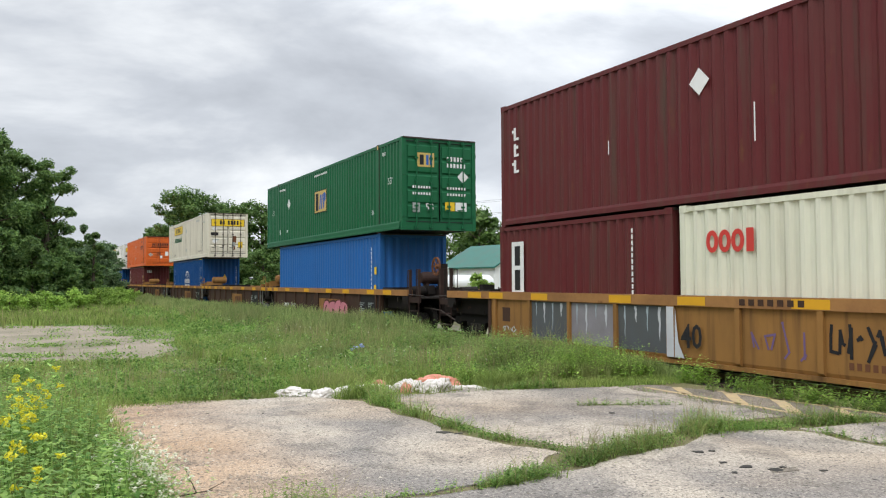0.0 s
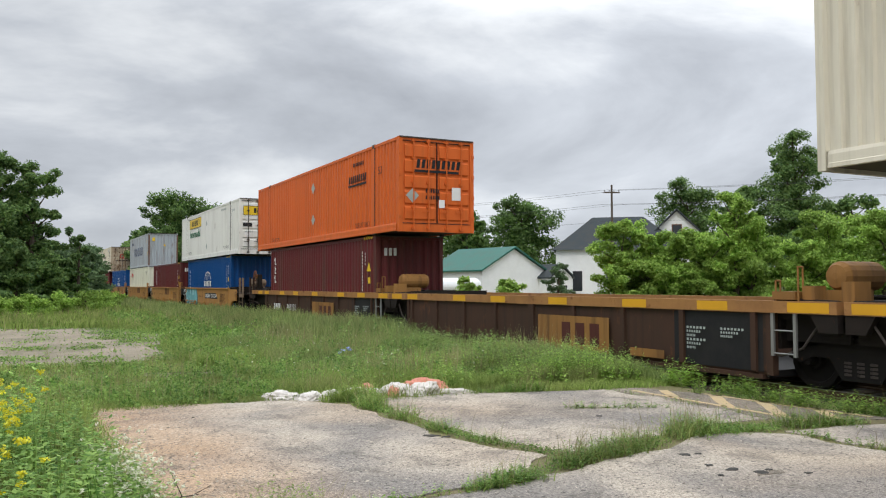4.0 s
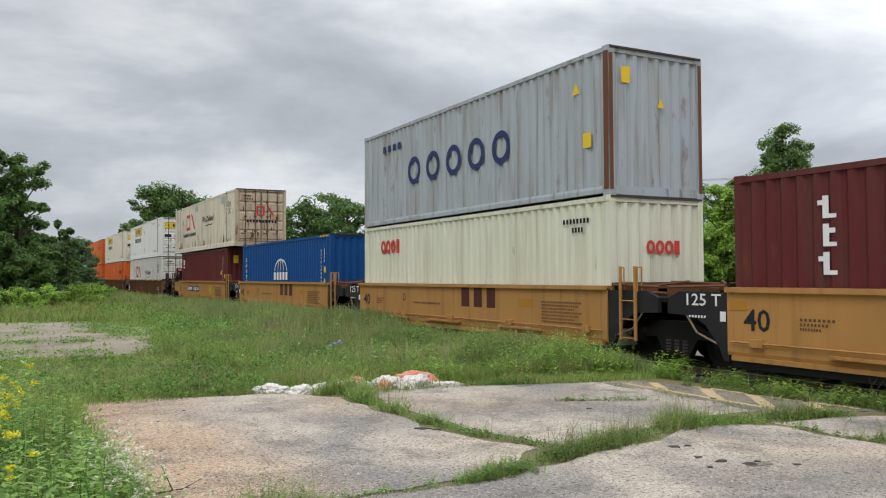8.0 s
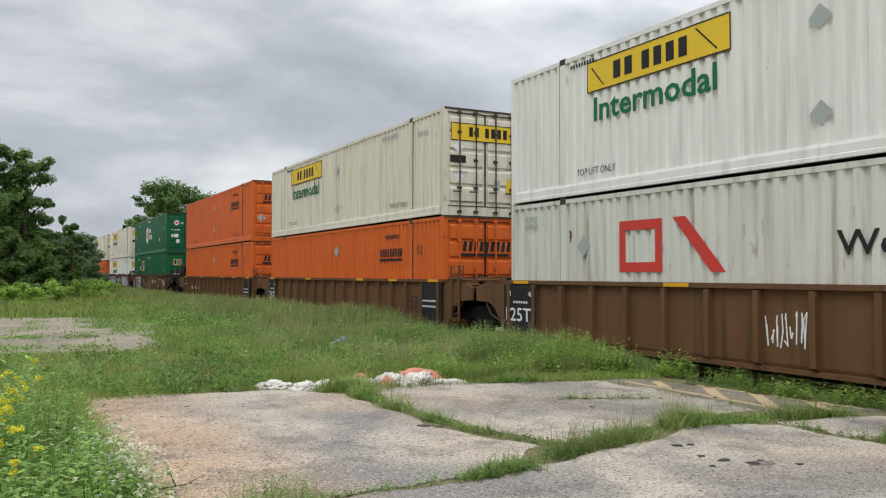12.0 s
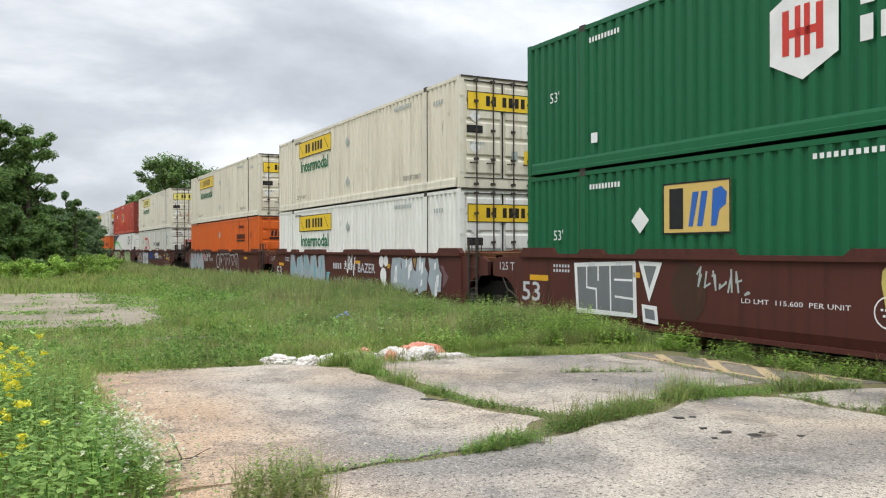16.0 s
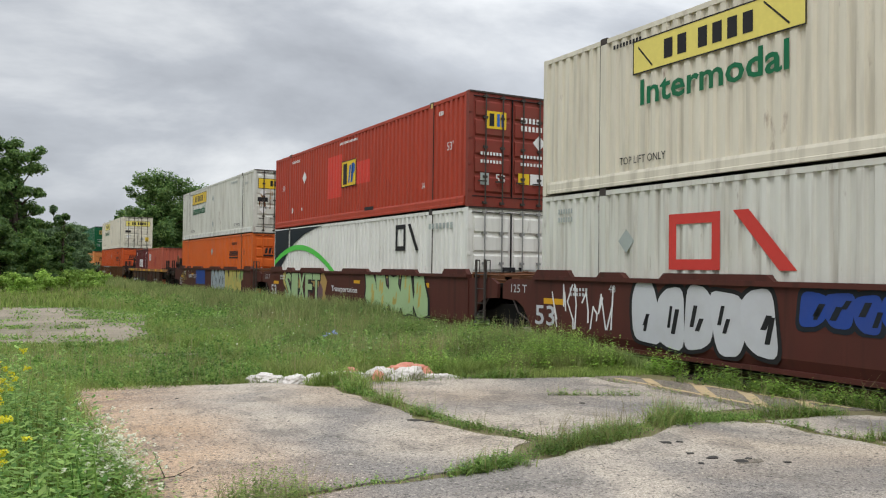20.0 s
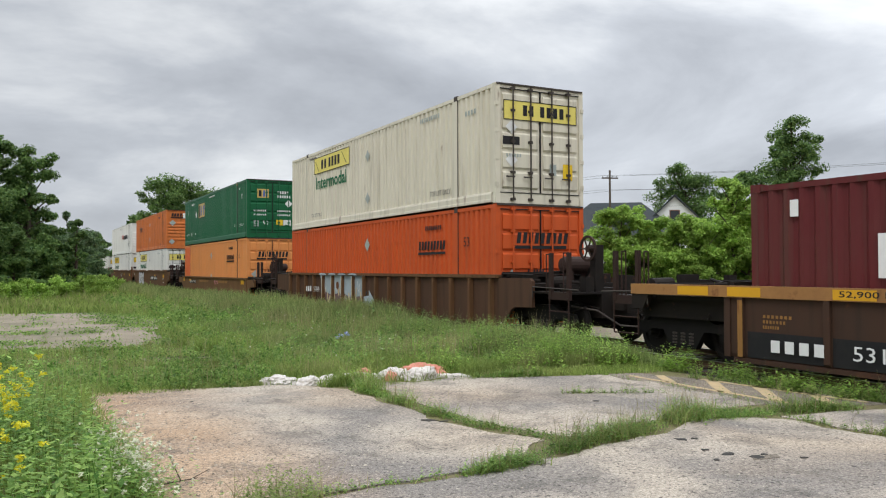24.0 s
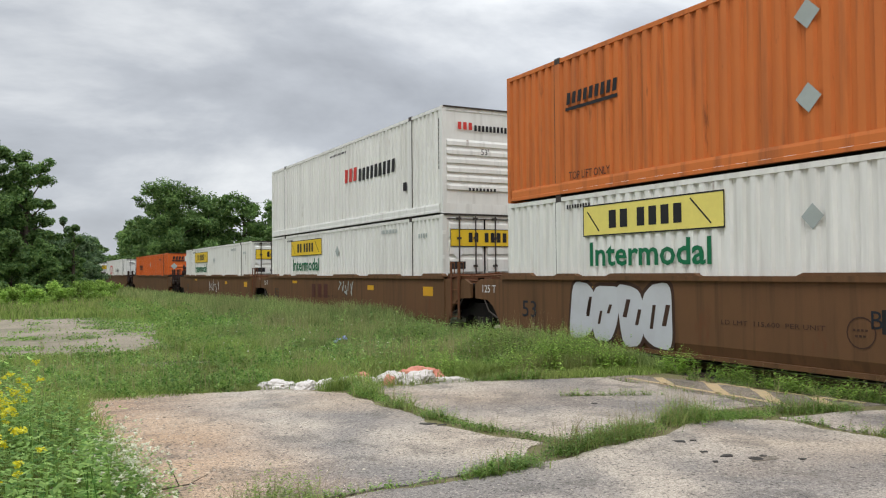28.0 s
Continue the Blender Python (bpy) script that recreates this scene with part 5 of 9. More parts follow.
def livery_line(c, material, deliver=True, u=-4.3, z=1.38, w=2.6, h=0.95, t=0.22):
    noodle(side_mark(c), u, z, w, h, t).put("logo", material, c, "red squared-line emblem")
    if deliver:
        side_mark(c).text("We Deliver!", 0.3, 1.6, 0.36, 3.0, 0.012).bars(12, 1.2, 3.0, 1.38, 1.44).text("53 ft", 6.4, 2.1, 0.28, 0.7).text("XHC", 6.45, 1.72, 0.28, 0.6).put("lettering", INK, c, "black slogan lettering")
        side_mark(c).bars(6, -7.5, -7.0, 2.5, 2.6).bars(6, -7.5, -7.0, 2.33, 2.43).diamond(-5.4, 1.9, 0.22).put("small_writing", PLACARD, c)
    if SIZE[c.name][2] == "door":
        noodle(end_mark(c), -0.25, 1.55, 0.95, 0.5, 0.11).put("logo", material, c)
        end_mark(c, 0.018).bars(4, -0.9, -0.5, 2.5, 2.58).bars(6, -0.9, -0.4, 2.35, 2.43).bars(10, -0.75, 0.85, 1.2, 1.34).put("small_writing", INK, c)


def livery_swoosh(c):
    """White box with a black nose panel and a lime band."""
    outline = [(-8.0, 0.2), (-8.0, 2.84), (-2.2, 2.84), (-3.14, 2.76), (-4.33, 2.58), (-5.44, 2.28), (-6.31, 1.86), (-7.09, 1.38), (-7.7, 0.8), (-8.0, 0.4)]
    side_mark(c, 0.004).poly(outline).put("black_panel", NAVY, c, "black nose panel")
    m = side_mark(c, 0.009)
    us = [-8.0 + 0.25 * k for k in range(37)]
    rise = [(u, 2.1 - 0.062 * (u + 5.0) ** 2 * (1.0 if u > -5.0 else 1.08)) for u in us]
    for (a, b), (c2, d) in zip(rise, rise[1:]):
        m.poly([(a, b - 0.1), (c2, d - 0.1), (c2, d + 0.1), (a, b + 0.1)])
    m.put("lime_band", LIME, c, "lime green curved band")
    noodle(side_mark(c), 3.9, 1.85, 1.5, 0.75, 0.16).put("logo", INK, c)
    noodle(end_mark(c), -0.3, 0.9, 0.95, 0.5, 0.11).put("logo", INK, c)
    side_mark(c).bars(7, 6.0, 7.4, 2.4, 2.55).put("small_writing", PLACARD, c)


def livery_redblack(c):
    side_mark(c).blocks(3, 0.78, 2.0, 1.5, 1.95, 15, 0.1).put("logo", INK_RED, c, "red plain-shape name")
    side_mark(c).blocks(9, 2.05, 5.05, 1.45, 1.85, 16, 0.1).put("logo", INK, c)
    side_mark(c).bars(12, -0.6, 1.0, 2.55, 2.62).rect(5.6, 5.85, 0.8, 1.05).put("small_writing", INK, c)
    end_mark(c).blocks(3, -0.85, -0.35, 2.28, 2.48, 15).put("logo", INK_RED, c)
    end_mark(c).blocks(9, -0.33, 0.75, 2.26, 2.42, 16).bars(8, -0.5, 0.4, 0.62, 0.7).text("53'", -0.1, 1.62, 0.16).put("logo", INK, c)
    side_mark(c).column(11, 7.85, 1.2, 2.6, 0.1).put("small_writing", INK, c)


# ---- well cars ----
ROLLING = []
FLOOR_TOP = 0.255


def at_track(u):
    return on_line(u - AHEAD)


def bogie(car, y):
    """A four-wheel truck under a car's end: two side frames with springs, a bolster, two wheelsets."""
    truck = part("bogie", shared(("bolster", y), "bolster", BOGIE, lambda bm: box(bm, -0.95, 0.95, y - 0.22, y + 0.22, 0.42, 0.72)), BOGIE, car, "cast iron bogie")
    for x in (-1.02, 0.9):
        def side(bm, x=x):
            pts = [(-1.2, 0.46), (-1.12, 0.62), (-0.72, 0.66), (-0.42, 0.8), (0.42, 0.8), (0.72, 0.66), (1.12, 0.62), (1.2, 0.46), (0.98, 0.4), (0.78, 0.5), (0.5, 0.5),
                   (0.3, 0.2), (-0.3, 0.2), (-0.5, 0.5), (-0.78, 0.5), (-0.98, 0.4)]
            prism(bm, [(y + a, b) for a, b in pts], 0, x, x + 0.12)
        frame_ = part("side_frame", shared(("side", x, y), "side_frame", BOGIE, side), BOGIE, truck)

        def spring(bm, x=x):
            for k in range(3):
                for j in range(4):
                    z = 0.27 + j * 0.055
                    tube(bm, (x + 0.06, y - 0.2 + k * 0.2, z), (x + 0.06, y - 0.2 + k * 0.2, z + 0.035), 0.085, 8)
        part("springs", shared(("spring", x, y), "springs", DARK_STEEL, spring), DARK_STEEL, truck)
    for dy in (-0.89, 0.89):
        def pair(bm):
            for s in (-1, 1):
                lathe(bm, [(s * 0.68, 0.45), (s * 0.71, 0.45), (s * 0.712, 0.425), (s * 0.8, 0.42), (s * 0.8, 0.34), (s * 0.77, 0.32), (s * 0.77, 0.14), (s * 0.84, 0.12), (s * 0.84, 0.05)][::s],
                      (0, 0, 0))
            lathe(bm, [(-1.0, 0.06), (-0.7, 0.09), (0.7, 0.09), (1.0, 0.06)], (0, 0, 0), n=10)
        ws = part("wheelset", shared("wheelset", "wheelset", BOGIE, pair), BOGIE, truck, "pair of dark steel wheels on an axle")
        ws.matrix_basis = pose(0, y + dy, 0.43)
        WHEELS.append(ws)
    return truck


WHEELS = []


def ladder(car, y, z0, z1, material, x=-1.38):
    def build(bm):
        for dy in (-0.2, 0.2):
            box(bm, x - 0.02, x + 0.02, y + dy - 0.025, y + dy + 0.025, z0, z1)
        z = z0 + 0.04
        while z < z1 - 0.2:
            tube(bm, (x, y - 0.2, z), (x, y + 0.2, z), 0.012, 6)
            z += 0.34
    part("ladder", shared(("ladder", y, z0, z1, x), "ladder", material, build), material, car)


def hand_rail(car, y, z0, z1, material, x=-1.36):
    def build(bm):
        tube(bm, (x, y, z0), (x, y, z1), 0.014, 6)
        tube(bm, (x, y, z1), (x + 0.1, y, z1), 0.014, 6)
        tube(bm, (x + 0.1, y, z0), (x + 0.1, y, z1), 0.014, 6)
    part("hand_rail", shared(("rail", y, z0, z1, x), "hand_rail", material, build), material, car)


def hose(car, y0, y1, z, material=None):
    material = material or DARK_STEEL

    def build(bm):
        pts = [(y0, z), (y0 + 0.4 * (y1 - y0), z - 0.02), (y0 + 0.7 * (y1 - y0), z + 0.12), (y1, z + 0.62)]
        for (a, b), (c, d) in zip(pts, pts[1:]):
            tube(bm, (-1.32, a, b), (-1.3, c, d), 0.018, 6)
    part("brake_pipe", shared(("hose", y0, y1, z), "brake_pipe", material, build), material, car)


def car_end(car, hl, reach, style, body, sign, coupled):
    """From the well's end to the joint: side plates, deck and ladder, and at coupled ends an open platform with brake gear."""
    top = style["top"]
    dark = body if coupled else style.get("end_paint", body)
    e = reach
    pl = (1.4 if sign < 0 else 1.8) if coupled else e - 0.12
    key = (style["name"], hl, e, sign)

    def at(d):
        return sign * (hl + d)

    def span(d0, d1):
        return sorted((at(d0), at(d1)))

    if style["kind"] == "chord":
        # the top chord runs on over the open bogie
        reach_ = 2.3 if coupled else e - 0.06
        for x in (-1.42, 1.24):
            part("chord_end", shared(("chord_end", key, x), "chord_end", CHORD, lambda bm: box(bm, x, x + 0.18, *span(0.15, reach_), top - 0.18, top)), CHORD, car)
            # added dark sheet that stands for the shade in the open bay
            part("web_plate", shared(("web", key, x), "web_plate", SOOT_SHADE, lambda bm: box(bm, x * 0.8, x * 0.8 + 0.06, *span(0.0, reach_), 0.72, top - 0.18)), SOOT_SHADE, car)
            part("end_bracket", shared(("bracket", key, x), "end_bracket", SOOT_SHADE, lambda bm: prism(
                bm, [(at(reach_ - 0.45), top - 0.18), (at(reach_), top - 0.18), (at(reach_), 0.88), (at(reach_ - 0.3), 0.88)], 0, x + 0.02, x + 0.14)), SOOT_SHADE, car)
            part("end_post", shared(("end_post", key, x), "end_post", BROWN_CAR, lambda bm: box(bm, x + 0.03, x + 0.15, *span(-0.02, 0.1), 0.2, top - 0.18)), BROWN_CAR, car)
        Mark(on_side(1.42, 0.004)).rect(*sorted((-at(0.4), -at(1.1))), top - 0.165, top - 0.02).put("yellow_mark", YELLOW, car, "yellow paint on the top chord")
    for x in (-1.33, 1.25) if style["kind"] != "chord" else ():
        def plate(bm, x=x):
            up = top - 0.08 if style["kind"] != "chord" else top - 0.02
            if coupled:
                low = 0.72 if style["kind"] != "chord" else 0.85
                pts = [(0, 0.24), (0.15, 0.27), (0.3, 0.44), (0.55, low - 0.06), (0.7, low), (pl, low + 0.02), (pl, up - 0.06), (pl - 0.1, up), (0, up)]
            else:
                cut = min(0.5, e * 0.33)
                pts = [(0, 0.24), (0.1, 0.24), (cut * 0.5, 0.5), (cut, 0.78), (cut + 0.25, 0.92), (e - 0.12, 0.95), (e - 0.12, up - 0.12), (e * 0.72, up), (0, up)]
            prism(bm, [(at(a), b) for a, b in pts], 0, x, x + 0.08)
        part("end_plate", shared(("plate", key, x), "end_plate", dark, plate), dark, car)

    def deck(bm):
        box(bm, -1.25, 1.25, *span(0.05, pl + 0.02), top - 0.28, top - 0.2)
        box(bm, -0.45, 0.45, *span(0.02, e - 0.1), 0.66, top - 0.28)
        box(bm, -1.25, 1.25, *span(0.02, 0.14), 0.6, top + 0.06)
    part("end_deck", shared(("deck", key), "end_deck", SOOT_SHADE, deck), SOOT_SHADE, car)
    if not coupled and sign < 0:
        y = at(min(0.62, e * 0.45))
        if style["kind"] == "chord":
            ladder(car, at(0.3), 0.5, top - 0.18, STEEL, -1.38)
            yy = at(e - 0.5)
            part("air_tank", shared(("joint_tank", key), "air_tank", OCHRE_CAR, lambda bm: lathe(
                bm, [(-0.95, 0.05), (-0.93, 0.17), (-0.85, 0.22), (-0.1, 0.22), (-0.02, 0.17), (0.0, 0.05)], (0.1, yy, top + 0.36), n=16)), OCHRE_CAR, car, "ochre brake air tank above the joint")
            for nm, x0, x1, d0, d1, z0, z1 in (("tank_cradle", -0.9, -0.2, e - 0.65, e - 0.35, 0.0, 0.16), ("valve_box", -1.3, -1.05, e - 0.7, e - 0.5, 0.0, 0.22), ("valve_box", -1.25, -0.9, e - 0.1, e + 0.1, -0.1, 0.28),
                                               ("step_pad", -1.38, -1.0, 0.1, 0.5, 0.02, 0.14)):
                part(nm, shared((nm, key, d0), nm, OCHRE_CAR, lambda bm: box(bm, x0, x1, *span(d0, d1), top + z0, top + z1)), OCHRE_CAR, car)
            hand_rail(car, at(0.55), top, top + 0.5, OCHRE_CAR)
            hand_rail(car, at(0.15), top, top + 0.3, OCHRE_CAR)
        else:
            ladder(car, y, 0.42, top + 0.36, style.get("ladder", dark), -1.38)
        for dy in (-0.24, 0.24) if style["kind"] != "chord" else ():
            hand_rail(car, y + dy, top - 0.1, top + 0.34, style.get("ladder", dark))

    def clutter(bm):
        # boxes, valve, pipes and braces that sit on the end deck
        n = min(e, 1.6)
        for a, b, x0, x1, z0, z1 in ((0.2, 0.5, -1.2, -0.75, -0.2, -0.02), (0.55, 0.8, -0.6, 0.1, -0.2, 0.0), (0.25, 0.7, 0.4, 1.1, -0.2, 0.02), (0.1, 0.2, -1.22, 1.22, -0.06, 0.05)):
            box(bm, x0, x1, *span(a * n, b * n), top + z0, top + z1)
        for x, z in ((-1.28, 0.02), (-1.1, -0.1), (0.2, 0.06)):
            tube(bm, (x, at(0.1), top + z), (x, at(pl), top + z - 0.03), 0.03, 6)
        tube(bm, (-1.28, at(0.1), top - 0.2), (-1.28, at(0.1), top + 0.02), 0.03, 6)
        tube(bm, (-0.95, at(0.25), top - 0.05), (-0.3, at(pl * 0.8), top + 0.08), 0.025, 6)
    part("deck_gear", shared(("clutter", key), "deck_gear", RUST if not coupled and style["kind"] != "chord" else SOOT_SHADE, clutter), dark, car, "valves, boxes and pipes on the end deck")
    if not coupled:
        hose(car, at(-0.3), at(e * 0.75), 0.52, TAN_DULL if style["name"] == "tan" else None)
        return

    for nm, x0, x1, d0, d1, z0, z1 in (("draft_sill", -0.5, 0.5, pl - 0.2, e + 0.1, 0.55, 1.06), ("coupler_shank", -0.24, 0.24, e + 0.1, e + 0.5, 0.72, 1.06),
                                       ("coupler_head", -0.16, 0.2, e + 0.5, e + 0.82, 0.68, 1.12), ("bolster_beam", -1.05, 1.05, 0.3, 0.55, 0.5, 0.66)):
        part(nm, shared((nm, key), nm, SOOT_SHADE, lambda bm: box(bm, x0, x1, *span(d0, d1), z0, z1)), SOOT_SHADE, car)

    def walkway(bm):
        box(bm, -1.3, 1.3, *span(pl, e + 0.1), 1.06, 1.1)
    part("walkway", shared(("walkway", key), "walkway", SOOT_SHADE, walkway), SOOT_SHADE, car)
    trim = TAN_DULL if style["name"] == "tan" else DARK_BROWN
    part("side_sill", shared(("sill", key), "side_sill", trim, lambda bm: box(bm, -1.36, -1.29, *span(e - 0.62, e + 0.12), 0.94, 1.1)), trim, car)

    # levers, rods and cylinders of the brake between the deck and the sill
    part("brake_cylinder", shared(("cyl", key), "brake_cylinder", SOOT_SHADE, lambda bm: lathe(
        bm, [(-1.1, 0.04), (-1.08, 0.14), (-0.6, 0.15), (-0.55, 0.06), (-0.3, 0.04)], (0, at(pl + 0.35), 1.28), n=12)), SOOT_SHADE, car)
    rnd = random.Random(int(hl * 10 + e * 100) + (sign > 0))
    for k in range(6):
        d, z, x = rnd.uniform(pl, e - 0.1), rnd.uniform(1.16, 1.34), -1.1 + 0.36 * k
        w, g, h = rnd.uniform(0.08, 0.2), rnd.uniform(0.06, 0.22), rnd.uniform(0.06, 0.22)
        part("brake_box", shared(("gear", key, k), "brake_box", SOOT_SHADE, lambda bm: box(bm, x - w, x + w, *span(d - g, d + g), z - h, z + h)), SOOT_SHADE, car)
    for k in range(5):
        d, z, x, r = 0.6 + (e - 0.6) * k / 4, rnd.uniform(0.5, 0.95), rnd.uniform(-1.2, -0.7), rnd.uniform(0.014, 0.035)
        q = (x + rnd.uniform(-0.05, 0.3), at(d + rnd.uniform(-0.7, 0.7)), z + rnd.uniform(-0.15, 0.2))
        part("brake_rod", shared(("rod", key, k), "brake_rod", SOOT_SHADE, lambda bm: tube(bm, (x, at(d), z), q, r, 6)), SOOT_SHADE, car)

    for d in (e - 0.55, e + 0.08):
        part("post", shared(("post", key, d), "post", trim, lambda bm: box(bm, -1.37, -1.3, *span(d - 0.045, d + 0.045), 1.0, 1.93)), trim, car)
    hand_rail(car, at(e - 0.72), 1.08, 1.9, DARK_BROWN, -1.34)
    hand_rail(car, at(e - 0.1), 1.08, 1.92, DARK_BROWN, -1.34)

    def stirrup(bm):
        for d in (e - 0.58, e + 0.1):
            tube(bm, (-1.36, at(d), 0.4), (-1.36, at(d), 1.0), 0.016, 6)
        tube(bm, (-1.36, at(e - 0.58), 0.4), (-1.36, at(e + 0.1), 0.4), 0.016, 6)
        tube(bm, (-1.36, at(e - 0.58), 0.7), (-1.36, at(e + 0.1), 0.7), 0.016, 6)
    part("stirrup", shared(("stirrup", key), "stirrup", trim, stirrup), trim, car)

    def lever(bm):
        tube(bm, (-1.38, at(pl + 0.1), 1.2), (-1.38, at(e + 0.45), 1.16), 0.014, 6)
        tube(bm, (-1.38, at(pl + 0.1), 1.2), (-1.38, at(pl + 0.1), 0.95), 0.014, 6)
        pts = [(-1.0, at(e - 0.3), 0.8), (-0.7, at(e + 0.2), 0.72), (-0.35, at(e + 0.5), 0.42), (-0.1, at(e + 0.75), 0.4), (0.1, at(e + 0.8), 0.75)]
        for p, q in zip(pts, pts[1:]):
            tube(bm, p, q, 0.022, 6)
    part("uncoupling_lever", shared(("lever", key), "uncoupling_lever", DARK_STEEL, lever), DARK_STEEL, car)

    if sign < 0:
        def cylinder(bm):
            yy = at(pl + 0.1)
            lathe(bm, [(-0.9, 0.05), (-0.88, 0.15), (-0.8, 0.19), (-0.15, 0.19), (-0.07, 0.15), (-0.05, 0.05)], (0.3, yy, 1.68), n=16)
            box(bm, -0.45, -0.35, yy - 0.12, yy + 0.12, 1.1, 1.56)
            box(bm, 0.05, 0.15, yy - 0.12, yy + 0.12, 1.1, 1.56)
        tank_paint = TAN_DULL if style["name"] == "tan" else DARK_BROWN
        part("air_tank", shared(("tank", key), "air_tank", tank_paint, cylinder), tank_paint, car, "brake air tank above the end platform")

        def handbrake(bm):
            yy = at(e * 0.93)
            lathe(bm, [(-0.66, 0.28), (-0.62, 0.28), (-0.62, 0.23), (-0.66, 0.23), (-0.66, 0.28)], (0, yy, 2.02), n=18, caps=False)
            lathe(bm, [(-0.66, 0.07), (-0.52, 0.09)], (0, yy, 2.02), n=10)
            for a in (0, 60, 120):
                c, s = 0.25 * math.cos(radians(a)), 0.25 * math.sin(radians(a))
                tube(bm, (-0.64, yy - c, 2.02 - s), (-0.64, yy + c, 2.02 + s), 0.018, 6)
        def stand(bm):
            yy = at(e * 0.93)
            box(bm, -0.52, -0.3, yy - 0.1, yy + 0.08, 1.08, 2.1)
            tube(bm, (-0.4, yy, 1.9), (0.0, at(pl), 1.12), 0.03, 6)
        part("brake_stand", shared(("stand", key), "brake_stand", SOOT_SHADE, stand), SOOT_SHADE, car)
        wheel_paint = RUST if style["kind"] in ("chord", "smooth") else DARK_BROWN
        part("hand_brake", shared(("brake", key), "hand_brake", wheel_paint, handbrake), wheel_paint, car, "rusty brake wheel on a stand")


DUSK_CAR = paint("dusky_brown_car_paint", (0.085, 0.043, 0.025), 0.7, dirt=0.4, dirt_color=(0.05, 0.032, 0.02), rust=0.3, streak=3.0)
DARK_BROWN = paint("dark_brown_gear", (0.036, 0.019, 0.015), 0.7, dirt=0.4, dirt_color=(0.025, 0.018, 0.014), rust=0.2)
TAN_DULL = paint("dusty_brown_gear", (0.22, 0.16, 0.11), 0.7, dirt=0.4, dirt_color=(0.09, 0.06, 0.04), rust=0.15)
STYLES = {
    "chord": dict(name="chord", kind="chord", top=1.32, low=0.2, body=BROWN_CAR, gear=CHORD, ladder=RUST, end_paint=BLACK),
    "ochre": dict(name="ochre", kind="chord", top=1.32, low=0.2, body=OCHRE_CAR, gear=CHORD, ladder=CHORD, end_paint=BROWN_CAR),
    "tan": dict(name="tan", kind="smooth", top=1.41, low=0.34, body=TAN_CAR, end_paint=BLACK, ladder=TAN_CAR, gear=TAN_CAR),
    "stake": dict(name="stake", kind="stake", top=1.46, low=0.22, body=RUST_CAR, gear=RUST_CAR, ladder=RUST_CAR),
    "stake_dark": dict(name="stake_dark", kind="stake", top=1.46, low=0.22, body=DUSK_CAR, gear=BROWN_CAR, ladder=RUST, trim=RUST_CAR),
    "oxide": dict(name="oxide", kind="bulge", top=1.48, low=0.2, body=OXIDE_CAR, gear=OXIDE_CAR, ladder=DARK_STEEL),
    "brown": dict(name="brown", kind="bulge", top=1.5, low=0.2, body=RUST_CAR, gear=BROWN_CAR, ladder=RUST),
    "low": dict(name="low", kind="low", top=1.17, low=0.2, body=LOW_CAR, gear=BROWN_CAR, ladder=RUST),
}


